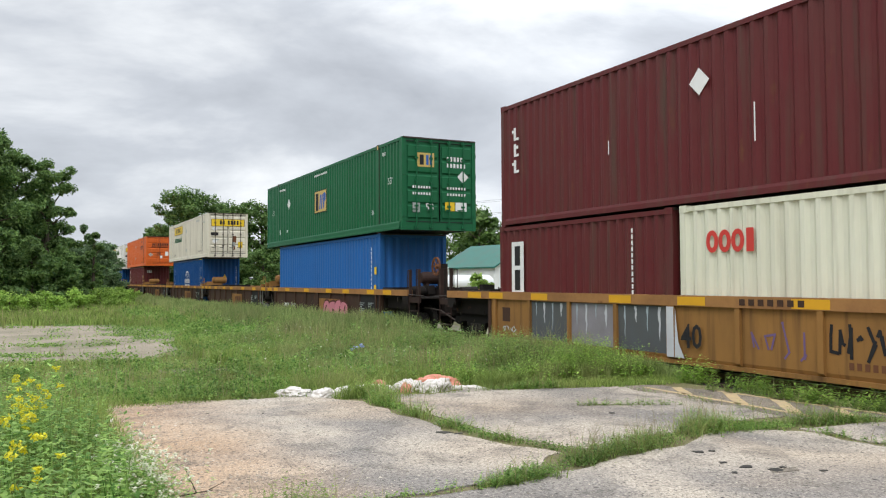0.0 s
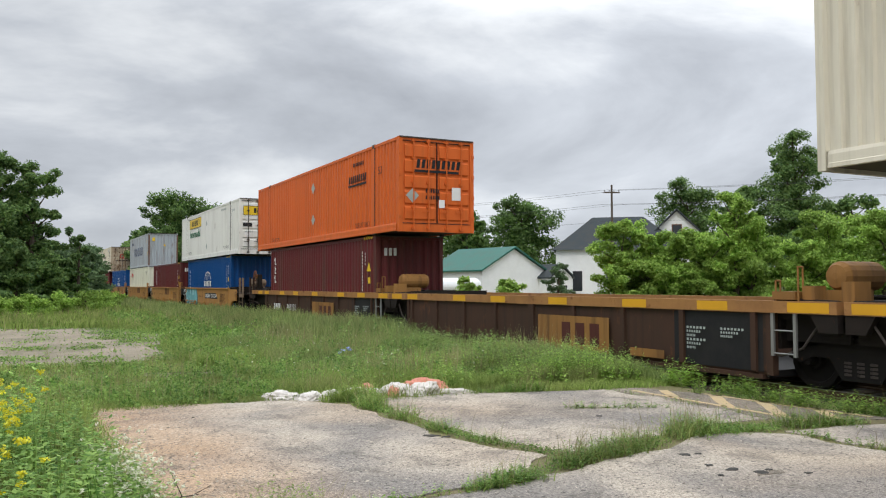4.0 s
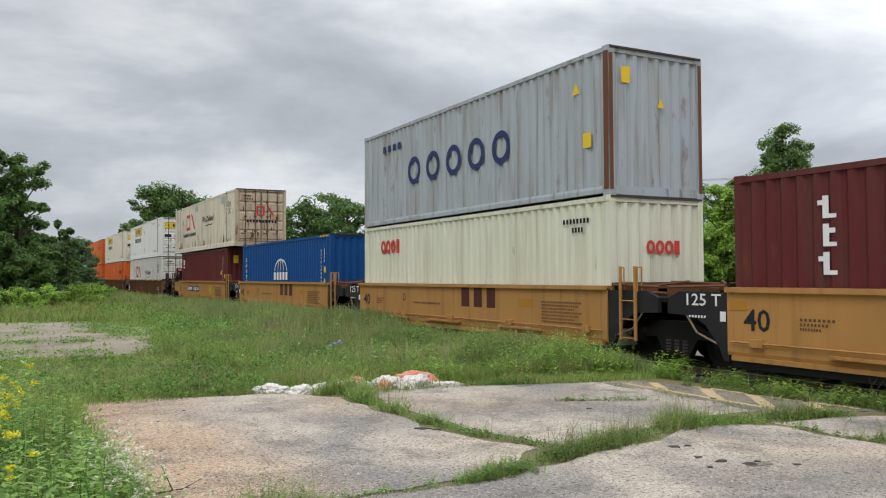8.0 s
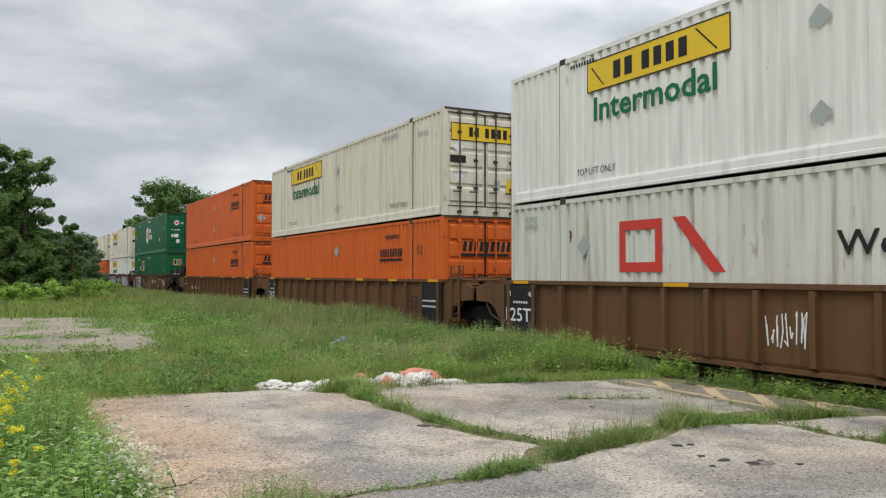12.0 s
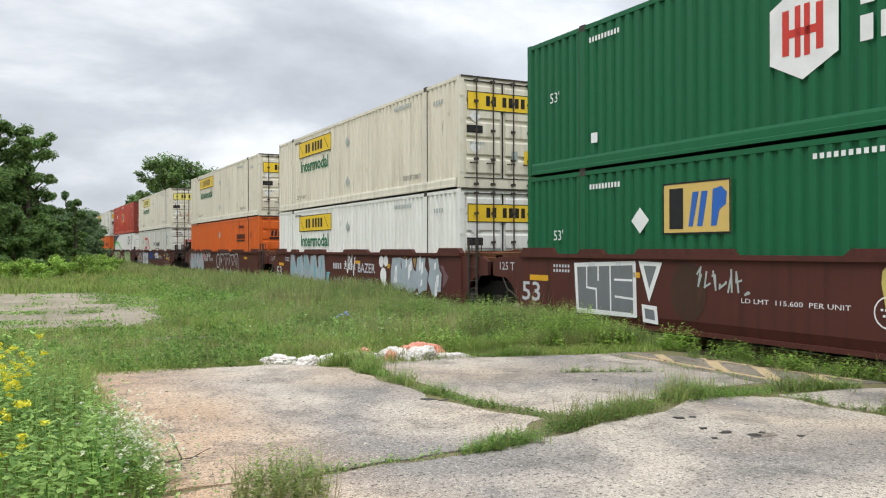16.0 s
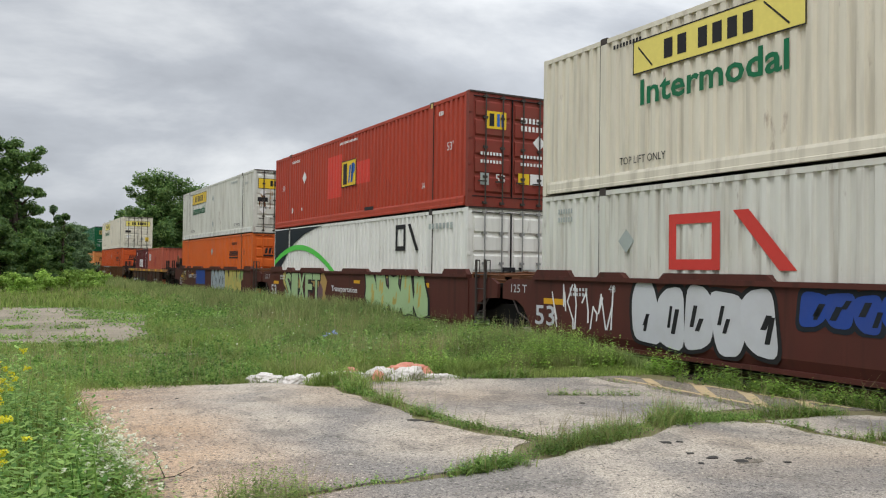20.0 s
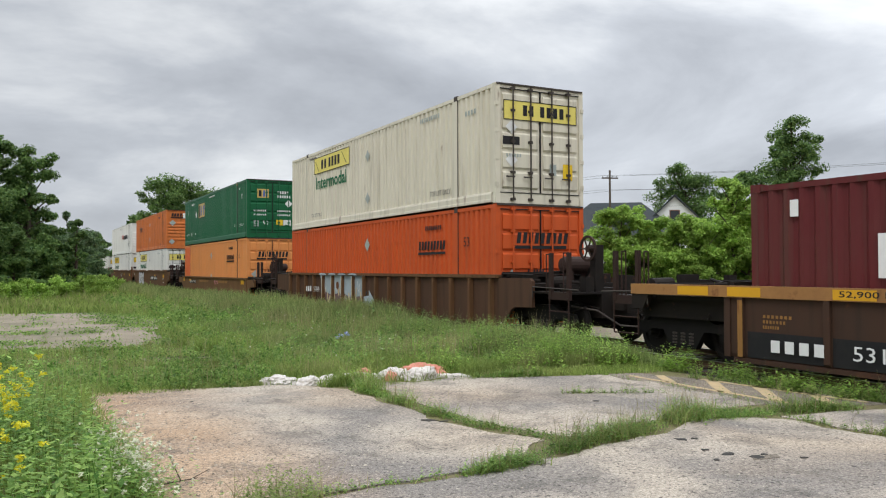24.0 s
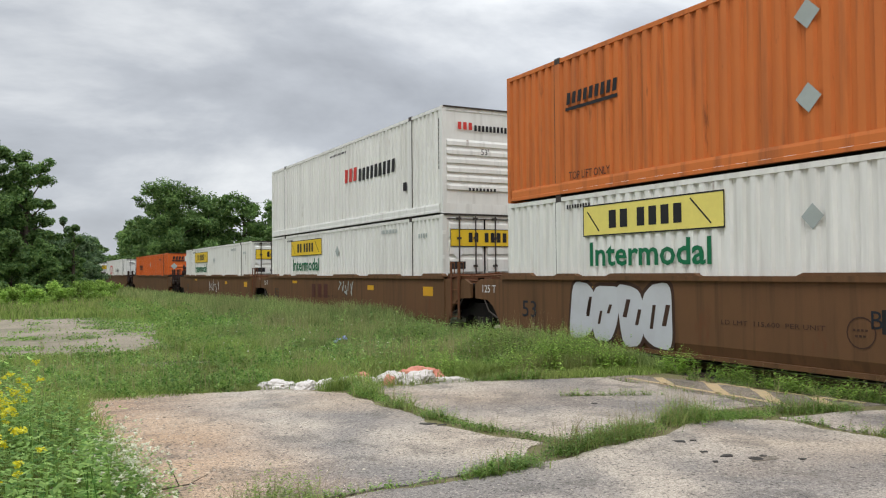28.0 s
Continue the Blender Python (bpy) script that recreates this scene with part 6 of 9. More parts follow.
def well_car(u, hl, style_name, near, far, label):
    """One well car unit whose middle is u metres along the train; near and far: reach past the well, and whether coupled there."""
    style = STYLES[style_name]
    body, top, low, kind = style["body"], style["top"], style["low"], style["kind"]
    car = thing("well_car", label, "railway car", "cars of the train", at_track(u))
    ROLLING.append((car, u, 0.0))
    tag = (style_name, hl)
    for x, s in ((-1.36, -1), (1.36, 1)):
        def side(bm, x=x, s=s):
            if kind in ("bulge", "low"):
                prism(bm, [(x, top - 0.03), (x, low + 0.16), (x - s * 0.05, low), (x - s * 0.12, low), (x - s * 0.1, top - 0.03)], 1, -hl, hl)
            else:
                r = 0.03 if kind == "stake" else 0.0
                prism(bm, [(x - s * r, low + 0.06), (x - s * r, top - 0.05), (x - s * (0.06 + r), top - 0.05), (x - s * (0.06 + r), low), (x - s * (0.02 + r), low)], 1, -hl, hl)
        part("side_panel", shared((tag, "side", x), "side_panel", body, side), body, car)

        def chord(bm, x=x, s=s):
            h = 0.18 if kind == "chord" else 0.08
            a, b = sorted((x + s * 0.06, x - s * 0.12))
            box(bm, a, b, -hl - (0.15 if kind == "chord" else 0), hl + (0.15 if kind == "chord" else 0), top - h, top)
        part("top_chord", shared((tag, "chord", x), "top_chord", CHORD if kind == "chord" else style.get("trim", body), chord), body, car)
        part("bottom_chord", shared((tag, "low", x), "bottom_chord", body, lambda bm: box(bm, *sorted((x + s * 0.03, x - s * 0.14)), -hl + 0.1, hl - 0.1, low - 0.07, low)), body, car)
        if kind in ("chord", "stake"):
            n = 9 if kind == "chord" else 17
            for k in range(n):
                y = -hl + 0.25 + (2 * hl - 0.5) * k / (n - 1)
                wide = 0.1 if (k == n // 2 and kind == "chord") else 0.05

                def stake(bm, x=x, s=s, wide=wide):
                    a, b = sorted((x - s * (0.0 if kind == "chord" else 0.03), x + s * (0.055 if kind == "chord" else 0.085)))
                    prism(bm, [(a, low), (b, low + (0.05 if s > 0 else 0)), (b, top - 0.1), (a, top - 0.1)] if s > 0 else [(a, low + 0.05), (b, low), (b, top - 0.1), (a, top - 0.1)], 1, -wide, wide)
                ob = part("stake", shared((tag, "stake", x, wide), "stake", style.get("trim", body), stake), body, car)
                ob.matrix_basis = pose(0, y, 0)
        if kind == "bulge":
            for k, (a, b) in enumerate(((-hl, -hl + 1.3), (-hl + 2.8, -hl + 5.2), (-hl + 6.2, -hl + 8.4), (hl - 6.2, hl - 3.8), (hl - 2.9, hl - 2.1), (hl - 1.3, hl))):
                tall = (0.13 if k in (0, 5) else 0.1) * (0.5 if style_name == "brown" else 1.0)

                def cap(bm, a=a, b=b, tall=tall):
                    prism(bm, [(a, top), (a + 0.12, top + tall), (b - 0.12, top + tall), (b, top)], 0, *sorted((x + s * 0.03, x - s * 0.1)))
                part("cap_plate", shared((tag, "cap", x, k), "cap_plate", body, cap), body, car)
    if kind == "smooth":
        def conduit(bm):
            tube(bm, (-1.4, -hl + 0.1, 0.56), (-1.4, hl - 0.1, 0.56), 0.016, 6)
            for k in range(5):
                y = -hl + 0.6 + k * (2 * hl - 1.2) / 4
                box(bm, -1.43, -1.36, y - 0.12, y + 0.12, 0.5, 0.62)
            for y in (-3.2, 0.4, 3.4):
                box(bm, -1.46, -1.36, y - 0.9, y + 0.9, 0.44, 0.48)
        part("conduit", shared((tag, "conduit"), "conduit", body, conduit), body, car)
        for y in (-hl + 1.0, -hl + 2.6):
            part("jacking_pad", shared((tag, "pad", y), "jacking_pad", SPRAY_PINK, lambda bm: box(bm, -1.38, -1.2, y - 0.16, y + 0.16, 0.14, 0.3)), SPRAY_PINK, car)
    part("well_floor", shared((tag, "floor"), "well_floor", BLACK, lambda bm: box(bm, -1.3, 1.3, -hl + 0.05, hl - 0.05, 0.15, FLOOR_TOP)), BLACK, car)
    for sign, (reach, coupled) in ((-1, near), (1, far)):
        car_end(car, hl, reach, style, body, sign, coupled)
        if coupled:
            bogie(car, sign * (hl + reach - 1.35))
        elif sign > 0:
            bogie(car, hl + reach)
    return car


def car_mark(off=0.006, x=1.36):
    return Mark(on_side(x, off))


def chord_marks(car, hl, seed):
    rnd = random.Random(seed)
    m = Mark(on_side(1.42, 0.004))
    u = -hl
    while u < hl - 0.6:
        m.rect(u, u + 0.66, 1.155, 1.3)
        u += rnd.choice((1.9, 2.4, 2.8))
    m.put("yellow_mark", YELLOW, car, "yellow paint on the top chord")


def car_number(car, u0, u1, z0, z1, number, plate=None, mat=None):
    """Plain shapes for the owner's mark, then the number."""
    if plate:
        car_mark(0.005).rect(u0, u1, z0, z1).put("number_plate", plate, car, "black number board")
    h = z1 - z0
    m = car_mark(0.009).blocks(4, u0 + 0.1, u0 + 0.1 + (u1 - u0) * 0.36, z0 + 0.17 * h, z1 - 0.17 * h, 41, 0.2)
    m.text(number, u0 + (u1 - u0) * 0.47, z0 + 0.17 * h, 0.66 * h, (u1 - u0) * 0.48, 0.012).put("number", mat or INK_WHITE, car)


def small_print(car, spots, material, off=0.006):
    m = car_mark(off)
    for u0, u1, z0, z1 in spots:
        rows = max(1, round((z1 - z0) / 0.07))
        for k in range(rows):
            z = z1 - (k + 1) * (z1 - z0) / rows
            m.bars(max(3, int((u1 - u0) / 0.07)), u0, u1 - 0.12 * (k % 3), z, z + 0.6 * (z1 - z0) / rows)
    m.put("small_writing", material, car)


def mural(car, u0, u1, z0, z1, n, fill, edge, seed, inner, off=0.006):
    """Angular sprayed shapes with dark outlines over blots of colour."""
    rnd = random.Random(seed)
    step = (u1 - u0) / n
    for k in range(n + 2):
        cu, cz, r = rnd.uniform(u0, u1), rnd.uniform(z0 + 0.25, z1 - 0.25), rnd.uniform(0.28, 0.5)
        pts = []
        for j in range(14):
            a, g = j * math.tau / 14, r * rnd.uniform(0.65, 1.2)
            pts.append((cu + 1.4 * g * math.cos(a), max(z0 - 0.04, min(z1 + 0.02, cz + g * math.sin(a)))))
        car_mark(off + 0.0002 * k).poly(pts).put("graffiti_blot", (inner, SPRAY_OCHRE, SPRAY_DUSK)[k % 3], car, "soft sprayed blot of colour")
    for k in range(n):
        cu, cz = u0 + (k + 0.5) * step, (z0 + z1) / 2
        ru, rz, lean = step * rnd.uniform(0.48, 0.6), (z1 - z0) / 2, rnd.uniform(-0.2, 0.2)
        form = []
        for j in range(11):
            a, g = (j + rnd.uniform(-0.3, 0.3)) * math.tau / 11, (1.05, 0.72)[j % 2] * rnd.uniform(0.85, 1.15)
            form.append((max(-1.05, min(1.05, 1.25 * g * math.cos(a))), max(-1.0, min(1.0, 1.3 * g * math.sin(a)))))

        def shape(grow, lift):
            return car_mark(off + lift + 0.0003 * k).poly([(cu + (u + lean * z) * ru * grow, max(z0 - 0.04, min(z1 + 0.03, cz + z * rz * (1 + (grow - 1) * 0.5)))) for u, z in form])
        back = shape(1.2, 0.004).put("graffiti_shape", edge, car, "angular sprayed graffiti shape")
        shape(0.96, 0.0065).put("graffiti_fill", fill, back)
        m = car_mark(off + 0.0095 + 0.0003 * k)
        for _ in range(3):
            a, b = cu + rnd.uniform(-0.5, 0.5) * ru, cz + rnd.uniform(-0.7, 0.7) * rz
            q, w = rnd.uniform(0.04, 0.09), rnd.uniform(0.1, 0.26)
            m.poly([(a - q, b - w), (a + q, b - w * 0.6), (a + q * 1.3, b + w), (a - q * 0.4, b + w * 0.7)])
        m.put("graffiti_slot", inner, back)


SPRAY_OCHRE = paint("ochre_spray", (0.42, 0.27, 0.09), 0.6, dirt=0.3, bump=0)
SPRAY_DUSK = paint("dusk_spray", (0.16, 0.09, 0.1), 0.6, dirt=0.3, bump=0)


def bubble(car, u0, u1, z0, z1, n, fill, edge, seed, extra=None, off=0.006):
    """Sprayed bubble shapes: fat outlines with lighter fillings."""
    rnd = random.Random(seed)
    step = (u1 - u0) / n
    for k in range(n):
        cu, cz = u0 + (k + 0.5) * step, (z0 + z1) / 2 + rnd.uniform(-0.03, 0.03)
        ru, rz = step * rnd.uniform(0.5, 0.6), (z1 - z0) / 2 * rnd.uniform(0.9, 1.0)
        lean, ph = rnd.uniform(-0.15, 0.15), rnd.uniform(0, 6)
        def ring(grow):
            pts = []
            for j in range(22):
                a = j * math.tau / 22
                c, s = math.cos(a), math.sin(a)
                q = 0.62
                r = 1 + 0.08 * math.sin(3 * a + ph)
                du, dz = abs(c) ** q * (1 if c > 0 else -1) * (ru + grow) * r, abs(s) ** q * (1 if s > 0 else -1) * (rz + grow) * r
                pts.append((cu + du + lean * dz, max(z0 - 0.03, min(z1 + 0.03, cz + dz))))
            return pts
        shape = car_mark(off + 0.0003 * k).poly(ring(0.05)).put("graffiti_shape", edge, car, "sprayed bubble graffiti shape")
        inner = car_mark(off + 0.004 + 0.0003 * k).poly(ring(-0.02)).put("graffiti_fill", fill, shape)
        slots = car_mark(off + 0.0075 + 0.0003 * k)
        for _ in range(2):
            a, q, w = rnd.uniform(-0.5, 0.5) * ru, rnd.uniform(0.03, 0.06), rnd.uniform(0.15, 0.4) * rz
            b = rnd.uniform(-0.3, 0.3) * rz
            slots.poly([(cu + a - q, cz + b - w), (cu + a + q, cz + b - w), (cu + a + 3 * q, cz + b + w), (cu + a + q, cz + b + w)])
        if extra:
            slots.poly([(cu - ru * 0.7, cz + rz * 0.3), (cu - ru * 0.3, cz + rz * 0.75), (cu - ru * 0.5, cz + rz * 0.2)])
        if slots.faces:
            slots.put("graffiti_slot", extra or edge, shape)


def tag_lines(car, u0, u1, z0, z1, seed, material, t=0.05, n=6, off=0.008):
    """A thin sprayed scrawl."""
    rnd = random.Random(seed)
    m = car_mark(off)
    step = (u1 - u0) / n
    for k in range(n):
        a = u0 + k * step
        pts = [(a + rnd.uniform(0, 0.9) * step, rnd.uniform(z0, z1)) for _ in range(4)]
        m.stroke(pts, t)
    m.put("graffiti_tag", material, car, "thin sprayed scrawl")


def graffiti_word(car, word, u0, u1, z0, z1, fill, edge, back=None, bold=0.035, off=0.008):
    """Fat sprayed letters with a dark edge, on blots of colour."""
    if back:
        rnd = random.Random(len(word) * 7 + int(u0 * 10))
        for k in range(20):
            cu, cz, r = rnd.uniform(u0, u1), rnd.uniform(z0 + 0.2, z1 - 0.2), rnd.uniform(0.25, 0.45)
            pts = [(cu + 1.3 * r * g * math.cos(j * 0.571), max(z0, min(z1, cz + r * g * math.sin(j * 0.571)))) for j, g in ((j, rnd.uniform(0.55, 1.2)) for j in range(11))]
            car_mark(off - 0.004 + 0.0002 * k).poly(pts).put("graffiti_blot", back[k % len(back)], car, "soft sprayed blot of colour")
    step = (u1 - u0) / len(word)
    for k, ch in enumerate(word):
        a, b = u0 + k * step, u0 + (k + 1) * step
        shape = car_mark(off + 0.0002 * k).text(ch, a - 0.05, z0 - 0.02, z1 - z0 + 0.04, b - a + 0.1, bold + 0.04).put("graffiti_shape", edge, car, "sprayed graffiti letter with a dark edge")
        car_mark(off + 0.0035).text(ch, a + 0.03, z0 + 0.05, z1 - z0 - 0.1, b - a - 0.06, bold).put("graffiti_fill", fill, shape)


def framed_letters(car):
    """Square dark letters in a thick white frame, and an exclamation mark beside it."""
    ground = car_mark(0.006).poly([(-6.28, 1.3), (-4.42, 1.36), (-4.38, 0.32), (-6.2, 0.3)]).put("graffiti_ground", INK_WHITE, car, "white sprayed frame")
    car_mark(0.009).poly([(-6.18, 1.22), (-4.5, 1.28), (-4.48, 0.4), (-6.12, 0.4)]).put("graffiti_fill", SPRAY_MURK, ground)
    for pts in (((-5.86, 1.24), (-5.86, 0.82), (-5.56, 0.8), (-5.54, 0.42)), ((-5.5, 1.26), (-5.5, 0.98)), ((-5.14, 1.26), (-5.12, 0.42)), ((-5.0, 1.0), (-4.52, 1.0)), ((-4.98, 0.68), (-4.5, 0.66))):
        car_mark(0.012).stroke(pts, 0.04).put("graffiti_stroke", INK_WHITE, car)
    for outer, inner in ((((-4.34, 1.36), (-3.72, 1.34), (-4.06, 0.62)), ((-4.2, 1.28), (-3.86, 1.27), (-4.05, 0.86))), (((-4.26, 0.58), (-3.86, 0.56), (-3.82, 0.24), (-4.22, 0.26)), ((-4.18, 0.51), (-3.93, 0.49), (-3.9, 0.31), (-4.15, 0.33)))):
        back = car_mark(0.0065).poly(outer).put("graffiti_shape", INK_WHITE, car, "white sprayed stroke")
        car_mark(0.0095).poly(inner).put("graffiti_fill", SPRAY_MURK, back)


def load_limit(car, u, material):
    """Stencilled load limit and a round stencil mark."""
    car_mark(0.008).text("LD LMT  115,600  PER UNIT", u, 0.72, 0.085, 1.9).put("lettering", material, car, "small stencilled load limit")
    car_mark(0.008).ring(u + 2.45, 0.74, 0.22, 0.22, 0.02).bars(4, u + 2.33, u + 2.57, 0.76, 0.79).bars(3, u + 2.36, u + 2.54, 0.68, 0.71).put("small_writing", material, car)


# ---- the train ----
FLOOR = 0.26


def load(u, z, length, height, material, near, label, **more):
    c = container(on_line(u - AHEAD, z), length, height, material, near, label, **more)
    ROLLING.append((c, u, z))
    return c


L53, L40, L20 = 16.15, 12.19, 6.06
HIGH, STD = 2.895, 2.62
UP = FLOOR + HIGH + 0.02


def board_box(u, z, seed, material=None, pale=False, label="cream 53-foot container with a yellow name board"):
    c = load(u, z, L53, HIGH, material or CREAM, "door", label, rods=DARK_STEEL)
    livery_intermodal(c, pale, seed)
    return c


def orange(u, z, seed, material=None, near="door", label="orange 53-foot container with black plain lettering", mark_u=3.85):
    c = load(u, z, L53, HIGH, material or ORANGE, near, label, rods=material or ORANGE)
    livery_orange(c, seed, mark_u)
    return c


def sea(u, z, material, label, length=L40, height=HIGH, end_material=None):
    return load(u, z, length, height, material, "ribbed", label, end_material=end_material)


ART, CPL = False, True
W40, W53 = 6.4, 8.25


def unit_40(u, style, near, far, label):
    return well_car(u, W40 if style != "tan" else 6.15, style, near, far, label)


# first car: two short boxes below, a maroon one above
car = unit_40(11.45, "ochre", (2.6, CPL), (2.75, CPL), "ochre well car with a worn yellow top chord")
chord_marks(car, W40, 1)
car_mark(0.06).text("40", 0.27, 0.42, 0.42, 0.5, 0.015).put("lettering", INK, car, "black size number")
for k, (u0, u1, fill) in enumerate(((-4.56, -3.13, SPRAY_SLATE), (-3.03, -1.59, SPRAY_LILAC), (-1.49, -0.12, SPRAY_SLATE))):
    car_mark(0.004).rect(u0, u1, 0.28, 1.12).put("graffiti_ground", fill, car, "bay painted over in dull grey")
    for j in range(4):
        run_shape(car_mark(0.006), u0 + 0.2 + 0.32 * j, 1.1, 0.03 + 0.02 * (j % 2), -0.3 - 0.15 * ((j + k) % 3)).put("graffiti_stroke", (SPRAY_PALE, SPRAY_SILVER)[j % 2], car)
car_mark(0.058).rect(-0.09, 0.09, 0.24, 1.12).put("graffiti_fill", SPRAY_SILVER, car, "stake painted over in white")
car_mark(0.05).poly([(0.1, 0.24), (0.34, 0.24), (0.2, 0.5), (0.12, 1.1)]).put("graffiti_fill", SPRAY_SILVER, car, "runs of white paint")
car_mark(0.004).rect(-5.85, -5.5, 0.62, 0.95).put("patch", BROWN_CAR, car, "square brown patch")
tag_lines(car, -5.8, -5.2, 0.35, 0.55, 6, SPRAY_SILVER, 0.025, 4, off=0.006)
tag_lines(car, 1.7, 2.9, 0.32, 0.95, 61, INK_PURPLE, 0.035, 4, off=0.006)
tag_lines(car, 3.2, 4.5, 0.45, 0.95, 8, INK, 0.05, 9, off=0.006)
tag_lines(car, 4.75, 5.9, 0.5, 0.95, 18, INK, 0.05, 7, off=0.006)
car_mark(0.006).bars(5, 3.5, 4.1, 0.34, 0.44).put("small_writing", RUST, car)
Mark(on_side(1.42, 0.006)).bars(7, 1.6, 2.9, 1.18, 1.28).bars(3, 4.6, 5.0, 1.18, 1.28).put("small_writing", BROWN_CAR, car)
c = sea(14.6, FLOOR, MAROON, "maroon 20-foot container with white blocks", L20, STD)
side_mark(c).rect(-2.48, -1.95, 1.0, 2.24).put("sign_panel", INK_WHITE, c, "white name board")
side_mark(c, 0.009).blocks(1, -2.4, -2.03, 1.68, 2.14, 3, 0, 0.1).blocks(1, -2.4, -2.03, 1.1, 1.58, 9, 0, 0.1).put("sign_bar", INK, c)
side_mark(c).column(11, 1.9, 1.05, 2.35, 0.1).put("small_writing", INK_WHITE, c)
c = sea(8.35, FLOOR, IVORY, "ivory 20-foot container with a red ring emblem", L20, STD)
livery_rings(c, -2.4, -1.28, 1.78, 2.16, False)
c = sea(11.45, FLOOR + STD + 0.02, MAROON, "maroon 40-foot container with white upright lettering", L40, 2.92)
livery_stacked(c, -5.6, 1.2, 2.36)
side_mark(c).diamond(0.6, 2.1, 0.24).stroke([(1.8, 0.9), (1.8, 1.5)], 0.03).stroke([(-1.9, 1.2), (-1.9, 1.45)], 0.03).put("white_scuff", INK_WHITE, c)

# five joined units with yellow top chords
FIVE_A = (31.5, 47.05, 62.6, 77.95, 93.3)
for k, u in enumerate(FIVE_A):
    near = (2.9, CPL) if k == 0 else ((FIVE_A[k] - FIVE_A[k - 1]) / 2 - W40, ART)
    far = (2.9, CPL) if k == 4 else ((FIVE_A[k + 1] - FIVE_A[k]) / 2 - W40, ART)
    car = unit_40(u, "chord", near, far, "brown well car with worn yellow top chord" + (", empty" if k in (1, 3) else ""))
    chord_marks(car, W40, k + 3)
    car_mark(0.058).rect(0.3, 2.7, 0.24, 0.93).put("sign_panel", OCHRE_CAR, car, "ochre sign panel")
    car_mark(0.064).blocks(3, 1.1, 2.5, 0.36, 0.8, 27).put("logo", OXIDE_CAR, car)
    car_mark(0.003).rect(4.4, 6.3, 0.24, 1.12).put("black_panel", BLACK, car, "sooty black end panel")
    car_mark(0.058).rect(3.3, 4.2, 0.27, 0.42).put("sign_panel", OCHRE_CAR, car, "small ochre stencil panel")
    small_print(car, ((4.75, 5.2, 0.5, 0.9), (5.5, 6.0, 0.72, 0.9)), PLACARD, 0.058)
    if k == 0:
        bubble(car, 0.9, 3.5, 0.24, 0.88, 4, SPRAY_PINK, OXIDE_CAR, 3, off=0.07)
        car_mark(0.06).blocks(3, -4.6, -3.9, 0.5, 0.66, 5).text("741131", -3.6, 0.5, 0.17).put("number", INK_WHITE, car)
    if k == 4:
        car_mark(0.06).blocks(4, -4.9, -3.9, 0.52, 0.78, 41).text("741131", -3.0, 0.52, 0.26, 1.2).put("number", INK_WHITE, car)
    if k == 2:
        car_mark(0.06).text("40", -4.4, 0.4, 0.42, 0.5).put("lettering", BLACK, car)

c = load(31.5, UP, L53, HIGH, GREEN, "door", "green 53-foot container with a tan emblem board", rods=GREEN)
livery_emblem(c)
c = sea(31.5, FLOOR, SKY_BLUE, "mid-blue 40-foot container, scuffed")
side_mark(c).column(11, 5.3, 0.9, 2.5, 0.1).put("small_writing", INK_WHITE, c)
side_mark(c).rect(5.55, 5.75, 1.0, 1.2).rect(5.6, 5.78, 1.55, 1.8).put("warning_mark", SIGN_YELLOW, c)
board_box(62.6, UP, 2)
livery_globe(sea(62.6, FLOOR, BLUE, "deep blue 40-foot container with a white half-globe emblem"))
c = orange(93.3, UP, 3, label="orange 53-foot container with a bare white plate on its door")
end_mark(c, 0.022).rect(0.5, 0.85, 1.0, 1.4).rect(0.05, 0.25, 0.75, 1.0).put("door_plate", INK_WHITE, c)
livery_stacked(sea(93.3, FLOOR, MAROON, "maroon 40-foot container with white upright lettering"), -5.58, 1.36, 2.56)

